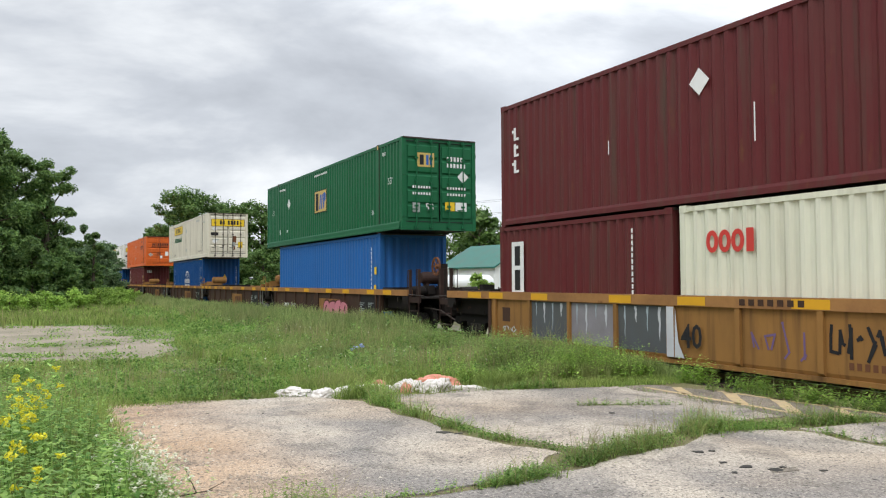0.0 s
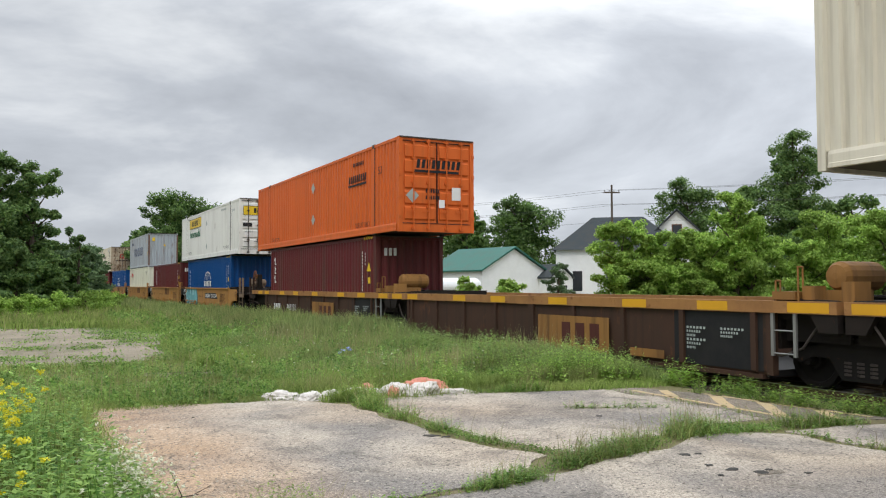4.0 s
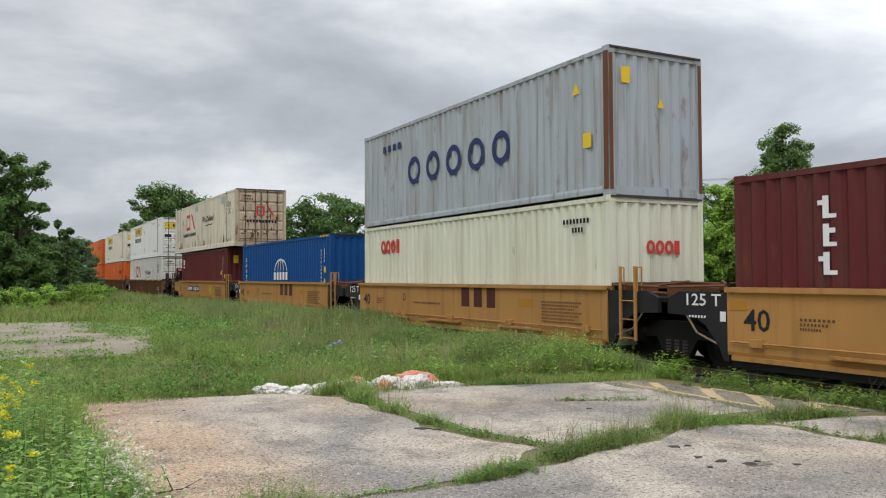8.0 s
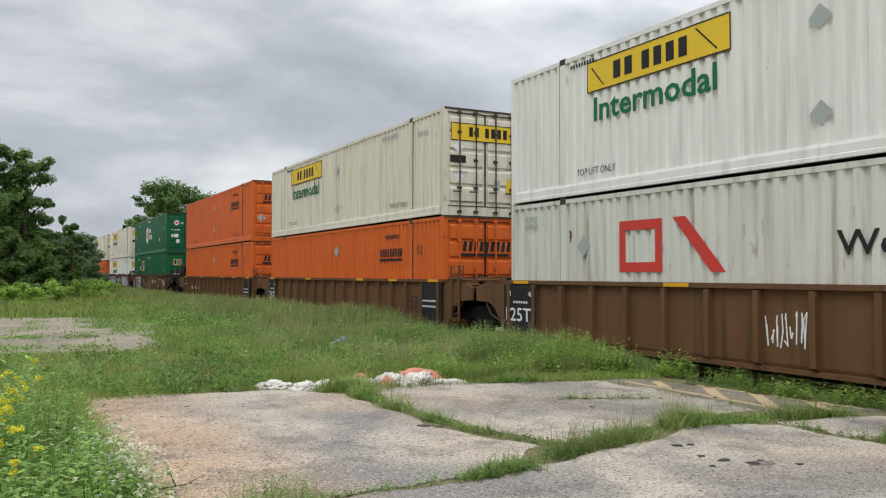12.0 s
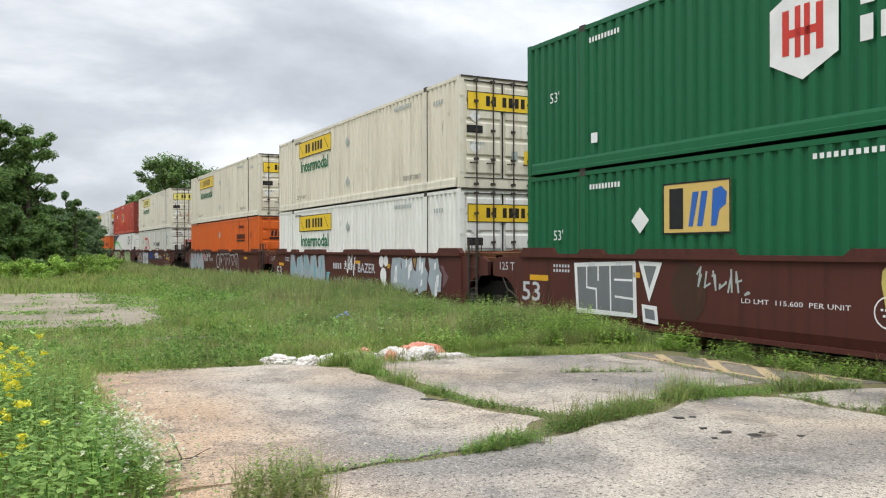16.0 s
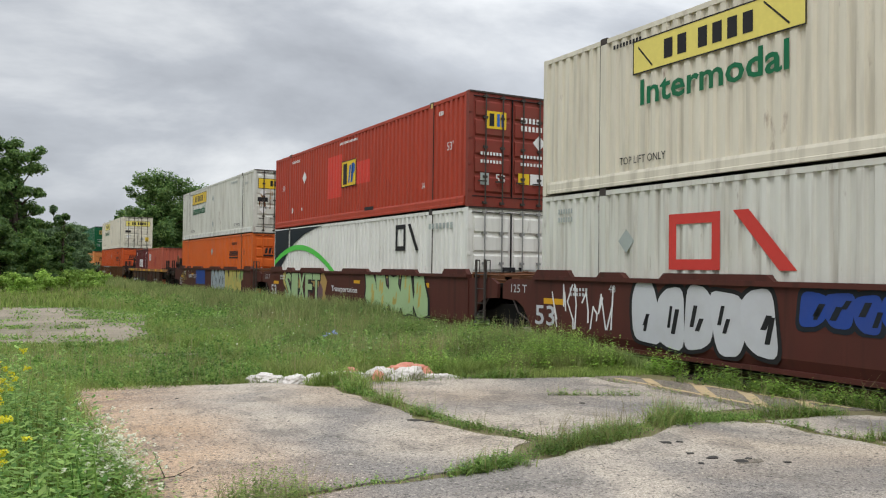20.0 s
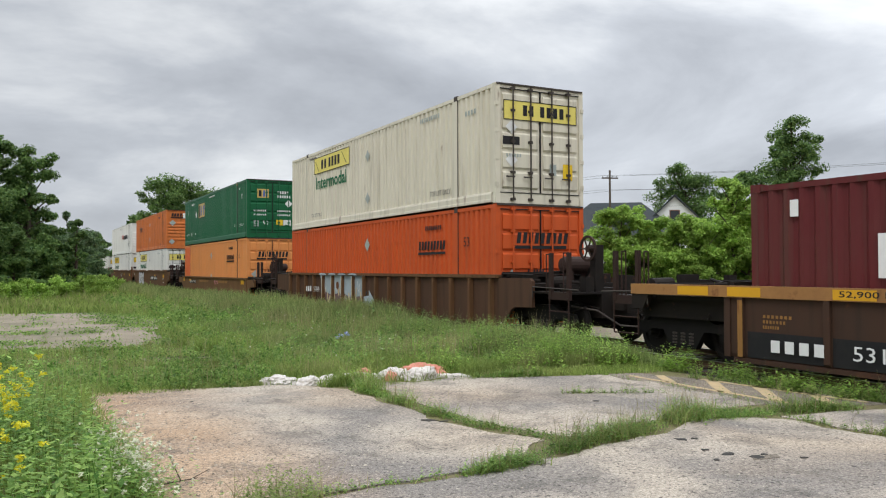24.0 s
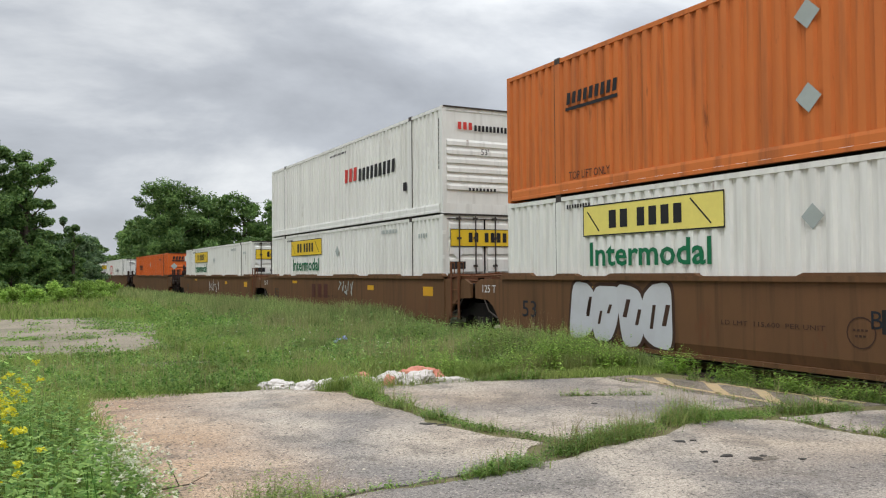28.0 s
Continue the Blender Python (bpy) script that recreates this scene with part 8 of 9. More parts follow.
bubble(cars[0], -5.6, -2.7, 0.22, 1.4, 4, SPRAY_SILVER, BROWN_CAR, 35)
car_number(cars[0], 1.15, 4.4, 0.74, 1.06, "765914", BLACK)
car_mark(0.009).border(7.0, 7.6, 0.6, 0.9, 0.03).put("small_writing", INK_WHITE, cars[0])
car_mark(0.008).blocks(3, -2.6, -0.6, 0.7, 1.2, 27).put("logo", OXIDE_CAR, cars[1])
tag_lines(cars[1], 0.4, 1.8, 0.6, 1.3, 36, PLACARD, 0.06, 5)
tag_lines(cars[2], -1.0, 1.6, 0.6, 1.3, 37, INK_WHITE, 0.05, 6)
c = orange(450.6, UP, 20, DULL_ORANGE, "louvred", "dull orange 53-foot container with a louvred front end", -5.8)
reflectors(c)
board_box(450.6, FLOOR, 21, WHITE, True, "white 53-foot container with pale yellow name boards")
c = load(470.0, UP, L53, HIGH, WHITE, "louvred", "plain white 53-foot container with red and black blocks")
livery_redblack(c)
board_box(470.0, FLOOR, 22, WHITE)
board_box(489.7, FLOOR, 23, WHITE)
car = well_car(512.8, W53, "brown", (2.6, CPL), (2.4, CPL), "rust-brown smooth well car")
orange(512.8, FLOOR, 24, near="louvred", mark_u=-5.8)
car = well_car(536.6, W53, "brown", (2.6, CPL), (2.4, CPL), "rust-brown smooth well car")
c = load(536.6, FLOOR, L53, HIGH, WHITE, "door", "white 53-foot container with a red line emblem")
livery_line(c, INK_RED)
car = well_car(560.2, W53, "brown", (2.6, CPL), (2.4, CPL), "rust-brown smooth well car")
board_box(560.2, FLOOR, 25, WHITE)


# ---- trees, shrubs, grass ----
def leaves_np(rng, centers, spread, count, size, flat=0.55):
    """Small rhombic leaves scattered round clump centres; returns places and faces."""
    n = len(centers) * count
    c = np.repeat(centers, count, 0)
    s = np.repeat(np.asarray(spread), count)[:, None]
    d = rng.normal(size=(n, 3))
    d /= np.linalg.norm(d, axis=1)[:, None] + 1e-9
    p = c + d * s * (rng.random((n, 1)) ** 0.45) * np.array([1, 1, 0.75])
    nrm = rng.normal(size=(n, 3)) + np.array([0, 0, flat * 2]) + d * 0.8
    nrm /= np.linalg.norm(nrm, axis=1)[:, None] + 1e-9
    a = np.cross(nrm, rng.normal(size=(n, 3)))
    a /= np.linalg.norm(a, axis=1)[:, None] + 1e-9
    b = np.cross(nrm, a)
    k = size * rng.uniform(0.6, 1.35, (n, 1))
    v = np.stack([p - a * k, p - b * k * 0.55, p + a * k, p + b * k * 0.55], 1).reshape(-1, 3)
    f = np.arange(n * 4).reshape(-1, 4)
    return v, f


def tree(x, y, h, r, seed, material, name="tree", label="leafy deciduous tree in a hedgerow", clumps=60, leaves=110, size=0.2, base=0.28, lean=0.0, group="trees round the yard", squash=1.0, upright=0.0):
    """A tapered trunk with limbs, and a ragged crown of leaf clumps with gaps."""
    clumps, leaves = int(clumps * 1.7), int(leaves * 0.66)
    rng = np.random.default_rng(seed)
    z0 = float(ground_height(np.array(x), np.array(y))) - 0.1
    ob = thing(name, label, "tree" if h > 5 else ("shrub" if h > 0.9 else "weed"), group, pose(x, y, z0))
    top = np.array([lean * h, 0, h * 0.8])
    bm = bm_new()
    tr = max(0.05, 0.022 * h)
    pts = [Vector((0, 0, 0)), Vector((0.03 * h * rng.normal(), 0.03 * h * rng.normal(), h * 0.3)), Vector((lean * h * 0.5, 0.03 * h * rng.normal(), h * 0.55)), Vector(top)]
    for k in range(3):
        tube(bm, pts[k], pts[k + 1], tr * (1.25, 0.9, 0.6)[k], 8, tr * (0.9, 0.6, 0.2)[k])
    part("trunk", bm, BARK, ob)
    # boughs wind up the trunk; each carries flattened leaf clumps that thin out towards its tip
    boughs = max(7, clumps // 6)
    cs, spread, tips = [], [], []
    for k in range(boughs):
        t = (k + rng.uniform(0.2, 0.8)) / boughs
        prof = (0.62 + 0.38 * t / 0.35 if t < 0.35 else max(0.0, 1 - (t - 0.35) / 0.72)) ** 0.5
        az = 2.4 * k + rng.normal(0, 0.35)
        reach = r * (0.16 + 0.92 * prof) * rng.uniform(0.72, 1.12)
        rise, z_ = reach * rng.uniform(0.0, 0.45) * (0.6 + upright), h * (base + (0.93 - base) * t)
        for q in np.linspace(0.22, 1.0, 6):
            p = np.array([math.cos(az) * reach * q, math.sin(az) * reach * q * squash, z_ + rise * q - 0.2 * reach * q * q]) + rng.normal(0, 0.07 * r, 3)
            p[2] = min(max(p[2], 0.15), h * 0.97)
            cs.append(p + np.array([lean * p[2], 0, 0]))
            spread.append(r * rng.uniform(0.13, 0.29) * (1.15 - 0.45 * q))
        tips.append((z_ * 0.82, cs[-2]))
    cs, spread = np.array(cs), np.array(spread)
    bm = bm_new()
    for z_, p in tips[:: max(1, len(tips) // 12)]:
        a = Vector((lean * z_, 0, min(z_, h * 0.75)))
        tube(bm, a, Vector(p), tr * 0.3, 6, tr * 0.06)
    part("branching", bm, BARK, ob)
    v, f = leaves_np(rng, cs, spread, leaves, size)
    v2, f2 = leaves_np(rng, cs * np.array([0.85, 0.85, 0.98]), spread * 1.15, max(6, leaves // 6), size * 1.5)
    me = mesh_np("crown", np.concatenate([v, v2]), np.concatenate([f, f2 + len(v)]), material)
    part("crown", me, material, ob)
    return ob


def build_trees():
    dark, mid, bright, grey = LEAF_DARK, LEAF_MID, LEAF_BRIGHT, LEAF_GREY
    # beside the track, ahead of the camera
    tree(-2.9, 53.5, 11.0, 3.3, 1, dark, clumps=130, leaves=330, size=0.085, base=0.1, label="tall dark-leaved tree at the yard's edge")
    tree(-0.9, 54.6, 10.0, 2.0, 6, dark, clumps=80, leaves=300, size=0.085, base=0.12, label="dark-leaved tree at the yard's edge")
    tree(1.1, 55.5, 9.7, 2.0, 2, dark, clumps=64, leaves=280, size=0.085, base=0.2, lean=0.03, label="leaning dark-leaved tree with open crown")
    tree(-1.9, 57.5, 11.4, 3.0, 9, dark, clumps=90, leaves=220, size=0.1, base=0.06, label="dark-leaved tree behind the yard's edge")
    tree(-4.6, 50.5, 10.6, 3.0, 10, dark, clumps=90, leaves=220, size=0.1, base=0.06, label="dark-leaved tree at the yard's edge")
    tree(-8.0, 50.0, 12.0, 4.5, 3, dark, clumps=60, leaves=110, size=0.2)
    tree(0.2, 58.0, 7.0, 2.8, 4, dark, clumps=60, leaves=200, size=0.1, base=0.05)
    tree(3.9, 56.0, 5.2, 0.8, 7, dark, "small_tree", "slim small tree above the bushes", 40, 150, 0.07, 0.1, upright=0.6)
    tree(26.4, 36.5, 2.9, 0.9, 8, grey, "small_tree", "dark conical shrub before the house", 50, 150, 0.05, 0.05)
    tree(4.3, 70.0, 6.7, 0.95, 5, grey, "small_tree", "slim small tree above the bushes", 26, 90, 0.15, 0.1)
    for k, (x, y, h, r, m) in enumerate(((2.4, 62.0, 4.4, 2.4, grey), (4.6, 66.0, 4.2, 2.0, grey), (5.6, 74.0, 4.6, 2.0, grey), (6.8, 84.0, 5.0, 1.9, grey), (7.4, 93.0, 5.0, 1.6, dark),
                                         (3.2, 58.0, 3.0, 1.6, dark), (5.2, 70.0, 3.2, 1.5, dark), (6.6, 80.0, 3.0, 1.4, mid), (7.6, 88.0, 2.6, 1.2, mid), (7.9, 100.0, 4.6, 1.4, dark),
                                         (7.8, 112.0, 5.0, 1.6, dark), (7.0, 126.0, 6.0, 2.0, dark), (0.8, 60.0, 4.0, 2.2, dark), (-1.4, 49.5, 4.2, 1.9, dark), (0.4, 50.5, 3.6, 1.6, dark), (1.8, 52.5, 3.4, 1.6, dark), (-2.6, 48.5, 5.0, 1.9, dark))):
        tree(x, y, h * 1.15, r, 20 + k, m, "bush", "dense grey-green bush beside the track", 72, 170, 0.085, 0.02, group="bushes beside the track")
    for k, (x, y) in enumerate(((-0.6, 45.0), (1.0, 46.5), (2.6, 48.5), (4.0, 52.0), (5.0, 56.0), (6.2, 63.0), (-1.8, 44.0), (6.9, 71.0), (0.2, 48.5), (3.2, 54.0))):
        tree(x, y, 1.2, 1.4, 40 + k, bright, "low_shrub", "low bright green shrub", 24, 130, 0.06, 0.0, group="low shrubs")
    # beyond the track
    tree(17.0, 98.0, 12.6, 5.0, 60, dark, clumps=130, leaves=200, size=0.14, base=0.15)
    tree(14.8, 104.0, 9.0, 3.4, 61, dark, clumps=70, leaves=140, size=0.15, base=0.1)
    rng = random.Random(3)
    for k, (x, y, h) in enumerate(((21.5, 99.0, 11.4), (25.5, 98.0, 11.0), (29.5, 96.0, 10.2), (33.5, 95.0, 10.6), (37.5, 93.0, 10.8), (41.0, 91.0, 11.0), (44.5, 90.0, 10.4),
                                   (48.5, 86.0, 10.2), (23.5, 104.0, 11.6), (31.5, 103.0, 11.2), (39.0, 101.0, 11.8), (46.0, 97.0, 11.2))):
        tree(x, y, h * rng.uniform(1.0, 1.12), 4.2, 70 + k, (dark, mid)[k % 2], clumps=84, leaves=110, size=0.17, base=0.02, label="tree in the wood behind the railway")
    for k, (x, y) in enumerate(((20.0, 92.0), (22.5, 86.0), (25.0, 90.0), (27.5, 85.0), (30.0, 89.0), (32.5, 84.0), (35.0, 87.0), (38.0, 82.0), (41.0, 84.0))):
        tree(x, y, 5.6, 3.0, 90 + k, (mid, dark)[k % 2], "bush", "leafy undergrowth before the wood", 60, 110, 0.13, 0.0, group="undergrowth")
    for k, (x, y, h) in enumerate(((19.0, 150.0, 11.0), (23.0, 170.0, 12.0), (16.5, 190.0, 10.0), (26.0, 140.0, 12.0), (20.0, 220.0, 11.0), (14.5, 240.0, 9.0), (10.0, 280.0, 9.0), (5.0, 200.0, 10.0), (2.0, 240.0, 10.0))):
        tree(x, y, h, 4.0, 110 + k, dark, clumps=40, leaves=60, size=0.4, base=0.03, label="distant tree down the line")
    tree(46.6, 70.6, 10.6, 5.0, 130, mid, clumps=110, leaves=200, size=0.14, base=0.08, label="round green tree behind the shed")
    tree(42.0, 74.0, 8.6, 3.6, 131, mid, clumps=50, leaves=90, size=0.24, base=0.05)
    tree(59.6, 60.6, 12.1, 4.6, 132, dark, clumps=110, leaves=220, size=0.11, base=0.1, label="rounded dark tree behind the house")
    tree(58.4, 47.0, 14.9, 3.3, 133, dark, clumps=76, leaves=230, size=0.1, base=0.35, label="tall open-crowned tree behind the shrubs")
    tree(58.2, 47.4, 11.0, 4.8, 137, dark, clumps=90, leaves=210, size=0.11, base=0.12, label="broad dark tree behind the shrubs")
    tree(55.4, 50.0, 10.6, 2.4, 134, dark, clumps=34, leaves=100, size=0.2, base=0.2)
    tree(62.5, 44.6, 9.6, 3.2, 135, dark, clumps=40, leaves=100, size=0.2, base=0.15)
    tree(51.0, 76.0, 8.8, 2.4, 136, dark, clumps=30, leaves=80, size=0.24)
    for k, (x, y, h, r) in enumerate(((21.3, 25.2, 4.3, 1.5), (22.2, 24.6, 3.7, 1.3), (23.0, 24.0, 3.7, 1.4), (23.8, 23.3, 3.8, 1.4), (24.5, 22.4, 5.4, 1.0), (25.0, 22.0, 4.2, 1.7), (27.0, 20.2, 4.3, 1.7),
                                      (28.4, 18.8, 4.5, 1.7), (29.6, 17.0, 5.2, 1.8), (30.5, 15.4, 4.8, 1.8), (26.4, 24.0, 4.0, 1.8), (30.0, 20.6, 4.4, 2.0), (32.0, 13.0, 5.2, 2.0),
                                      (21.8, 24.0, 2.6, 1.4), (26.0, 20.4, 3.2, 1.6), (29.2, 15.8, 3.6, 1.6))):
        tree(x, y, h, r, 140 + k, bright, "tall_shrub", "bright green leafy shrub behind the railway", 84, 240, 0.055, 0.0, group="shrubs behind the railway", upright=0.9)
    for k, (x, y) in enumerate(((18.5, 45.0), (20.0, 43.0), (22.0, 47.0), (23.5, 50.0), (26.5, 47.0), (29.5, 46.0))):
        tree(x, y, 2.0, 1.4, 160 + k, bright, "low_shrub", "low bright green shrub", 20, 80, 0.12, 0.0, group="low shrubs")


def wave(x, y, f, a, b):
    return 0.5 + 0.5 * np.sin(f * x + a + 1.3 * np.sin(0.7 * f * y + b)) * np.sin(f * 0.83 * y + b + np.sin(f * 0.6 * x + a))


def blades(rng, x, y, h, w, bend=0.35):
    """Bent, tapering grass blades as joined triangles."""
    n = len(x)
    z = ground_height(x, y) - 0.03
    a = rng.uniform(0, math.tau, n)
    side = np.stack([np.cos(a), np.sin(a), 0 * a], -1) * (w / 2)[:, None]
    b = rng.uniform(0, math.tau, n)
    tilt = np.stack([np.cos(b), np.sin(b), 0 * b], -1) * (h * bend * rng.uniform(0.2, 1.2, n))[:, None]
    base = np.stack([x, y, z], -1)
    up = np.array([0, 0, 1.0]) * h[:, None]
    m = base + up * 0.55 + tilt * 0.3
    tip = base + up * rng.uniform(0.85, 1.0, n)[:, None] + tilt
    v = np.stack([base - side, base + side, m - side * 0.8, m + side * 0.8, tip], 1).reshape(-1, 3)
    i = np.arange(n)[:, None] * 5
    f = np.concatenate([i + [0, 1, 3], i + [0, 3, 2], i + [2, 3, 4]], 0)
    return v, f


LITTER = ((3.1, 11.6), (3.1, 10.8), (4.4, 10.7), (6.3, 10.3), (6.2, 11.0), (5.7, 11.45), (4.4, 11.6))
PAVED = SLABS + (APRON, LOT, PATCH)


def scatter(rng, n, x0, x1, y0, y1, clump=0.6, near=0.0, keep_off=True, fringe=0.05):
    """Random places on the plan off the paving, in patches; near > 0 crowds them towards y0."""
    x = rng.uniform(x0, x1, n)
    t = rng.random(n)
    y = y0 + (y1 - y0) * (t ** (1 + near))
    ok = rng.random(n) < (1 - clump) + clump * wave(x, y, 2.1, 0.3, 1.1) * 1.6
    if keep_off:
        for poly in PAVED:
            ok &= ~inside(x, y, list(poly))
        for poly in (LOT, PATCH):
            ok |= inside(x, y, list(poly)) & (rng.random(n) < 0.02 + 0.5 * np.clip(wave(x, 2.4 * y, 1.1, 0.8, 0.2) * wave(x, y, 3.3, 0.1, 0.9) - 0.42, 0, 1))
        ok &= ~(inside(x, y, list(LITTER)) & (rng.random(n) < 0.93))
    ok &= ~((x > 10.3) & ((x < 13.4) | (x < 15.3) & (rng.random(n) < 0.93)))
    return x[ok], y[ok]


def grass_object(name, label, pieces, material):
    vs, fs, n = [], [], 0
    for v, f in pieces:
        vs.append(v)
        fs.append(f + n)
        n += len(v)
    me = mesh_np(name, np.concatenate(vs), np.concatenate(fs), material)
    tagged(new(name, me), label, "grass", kind="stuff")


def build_grass():
    rng = np.random.default_rng(11)
    short, tall, dry, sprawl = [], [], [], []

    def add(to, n, region, h, w, clump=0.6, near=0.0, bend=0.4, **more):
        x, y = scatter(rng, n, *region, clump, near, **more)
        hh = rng.uniform(*h, len(x)) * (0.65 + 0.7 * wave(x, y, 0.9, 2.0, 0.4))
        to.append(blades(rng, x, y, hh, rng.uniform(*w, len(x)), bend))

    add(short, 52000, (3.6, 9.6, 10.6, 17.0), (0.1, 0.26), (0.006, 0.014), 0.5, 0.6, 0.7)
    add(short, 52000, (-1.8, 4.4, 10.8, 18.2), (0.05, 0.14), (0.006, 0.013), 0.4, 0.5, 0.8)
    add(short, 40000, (3.2, 9.6, 16.0, 34.0), (0.14, 0.34), (0.012, 0.024), 0.5, 0.5, 0.6)
    add(short, 12000, (6.2, 9.4, 9.7, 11.6), (0.06, 0.2), (0.006, 0.012), 0.2, 0.0, 0.8)
    add(short, 20000, (-3.0, 4.6, 17.0, 36.0), (0.06, 0.16), (0.012, 0.024), 0.5, 0.3, 0.6)
    add(short, 30000, (-4.0, 9.8, 32.0, 70.0), (0.2, 0.42), (0.03, 0.06), 0.4, 0.5)
    add(short, 14000, (-8.0, 9.8, 66.0, 140.0), (0.3, 0.55), (0.06, 0.12), 0.3, 0.4)
    add(short, 14000, (-2.2, 1.0, 3.0, 11.0), (0.12, 0.35), (0.008, 0.016), 0.3)
    add(short, 2600, (0.8, 3.9, 11.15, 11.75), (0.05, 0.14), (0.006, 0.012), 0.3, 0.0, 0.9, keep_off=False)
    add(short, 1600, (0.66, 1.0, 5.0, 11.4), (0.05, 0.16), (0.006, 0.012), 0.7, 0.0, 0.9, keep_off=False)
    add(short, 1800, (4.3, 8.4, 10.3, 10.9), (0.04, 0.13), (0.006, 0.012), 0.8, 0.0, 0.9, keep_off=False)
    add(short, 16000, (-9.0, 0.9, -8.0, 4.2), (0.1, 0.3), (0.012, 0.026), 0.4)
    add(tall, 24000, (7.2, 9.8, 10.6, 22.0), (0.22, 0.5), (0.007, 0.016), 0.55, 0.5, 0.3)
    add(tall, 22000, (4.4, 9.8, 13.6, 24.0), (0.2, 0.42), (0.008, 0.018), 0.85, 0.4, 0.35)
    add(tall, 26000, (6.4, 9.9, 20.0, 46.0), (0.4, 0.75), (0.016, 0.032), 0.5, 0.5, 0.3)
    add(tall, 14000, (7.0, 10.0, 44.0, 110.0), (0.4, 0.7), (0.04, 0.08), 0.4, 0.4, 0.3)
    add(tall, 14000, (9.25, 10.0, 10.2, 26.0), (0.16, 0.42), (0.008, 0.018), 0.8, 0.4, 0.4)
    add(tall, 22000, (14.0, 34.0, 8.0, 60.0), (0.4, 0.9), (0.03, 0.06), 0.4, 0.3, 0.3)
    add(tall, 8000, (14.0, 40.0, 58.0, 130.0), (0.5, 1.0), (0.08, 0.15), 0.3, 0.3, 0.3)
    add(dry, 3600, (5.6, 9.7, 12.0, 30.0), (0.4, 0.75), (0.004, 0.008), 0.6, 0.5, 0.2)
    add(dry, 2600, (0.0, 9.6, 11.2, 24.0), (0.25, 0.5), (0.004, 0.008), 0.6, 0.5, 0.3)
    add(dry, 1500, (-1.6, 9.6, 30.0, 60.0), (0.4, 0.7), (0.012, 0.02), 0.6, 0.5, 0.3)

    # weeds in the joints of the paving
    joints = (((4.25, 10.9), (4.2, 9.6), 0.22, 1500, 0.26), ((4.2, 9.6), (4.17, 8.5), 0.17, 1200, 0.2), ((4.17, 8.5), (4.25, 7.4), 0.15, 900, 0.17), ((4.25, 7.4), (4.55, 6.3), 0.16, 900, 0.16),
              ((3.2, 5.56), (3.85, 5.7), 0.14, 800, 0.14), ((3.85, 5.7), (4.65, 6.03), 0.2, 1700, 0.24), ((4.65, 6.03), (5.65, 6.3), 0.24, 2100, 0.26), ((5.65, 6.3), (6.6, 6.6), 0.26, 2200, 0.3),
              ((6.6, 6.55), (7.5, 6.3), 0.3, 2200, 0.28), ((7.5, 6.4), (8.6, 6.1), 0.22, 1500, 0.22), ((7.42, 5.0), (9.2, 4.85), 0.12, 900, 0.18), ((7.4, 6.0), (7.38, 4.0), 0.12, 700, 0.15),
              ((7.95, 9.8), (7.95, 6.8), 0.1, 500, 0.12), ((1.4, 5.62), (3.2, 5.55), 0.08, 260, 0.1), ((6.1, 10.45), (7.1, 10.1), 0.14, 700, 0.18), ((6.3, 8.6), (7.5, 8.0), 0.07, 380, 0.12),
              ((8.9, 8.95), (9.3, 6.2), 0.16, 1600, 0.24), ((9.25, 6.2), (9.4, 3.0), 0.16, 1400, 0.24))
    for (x0, y0), (x1, y1), wide, n, h in joints:
        t = rng.random(n)
        lx, ly = x0 + (x1 - x0) * t, y0 + (y1 - y0) * t
        on = wave(lx, ly, 4.3, 0.4, 0.8) ** 1.3 > rng.random(n) * 0.9
        t = t[on]
        x, y = x0 + (x1 - x0) * t + rng.normal(0, wide * 0.42, len(t)), y0 + (y1 - y0) * t + rng.normal(0, wide * 0.42, len(t))
        hh = 0.8 * h * rng.uniform(0.25, 1.0, len(t)) * (0.35 + 1.0 * wave(x, y, 3.5, 1.0, 2.0))
        half = rng.random(len(t)) < 0.45
        short.append(blades(rng, x[half], y[half], hh[half] + 0.04, rng.uniform(0.005, 0.011, half.sum()), 1.0))
        few = rng.random(len(t)) < 0.17
        hv, hf, _ = herbs(rng, x[few], y[few], hh[few] * 1.0 + 0.04, 0.036, 16)
        sprawl.append((hv, hf))
        q = rng.random(2 * n)
        q = q[wave(x0 + (x1 - x0) * q, y0 + (y1 - y0) * q, 3.1, 0.9, 0.3) > 0.25 + 0.75 * rng.random(2 * n)]
        jx, jy = x0 + (x1 - x0) * q + rng.normal(0, wide * 0.34, len(q)), y0 + (y1 - y0) * q + rng.normal(0, wide * 0.34, len(q))
        sprawl.append(leaves_np(rng, np.stack([jx, jy, rng.uniform(0.0, 0.05, len(q))], -1), np.full(len(q), 0.012), 1, 0.011, 0.9))
        k = rng.random(len(t)) < 0.1
        dry.append(blades(rng, x[k], y[k], hh[k] * 2.2 + 0.08, rng.uniform(0.003, 0.006, k.sum()), 0.4))
    # clover and low leaves carpet the ground by the slab, and tufts of all sizes break the sward
    low = []
    for n, region, size, h in ((42000, (-1.8, 8.6, 10.8, 13.4), 0.014, 0.09), (30000, (-2.0, 9.6, 13.0, 19.0), 0.02, 0.13), (22000, (-3.0, 9.8, 18.0, 34.0), 0.036, 0.2)):
        x, y = scatter(rng, n, *region, 0.75, 0.4)
        c = np.stack([x, y, ground_height(x, y) + h * rng.random(len(x)) * (0.3 + 1.1 * wave(x, y, 1.7, 0.2, 2.2))], -1)
        low.append(leaves_np(rng, c, np.full(len(c), 0.02), 1, size, 0.9))
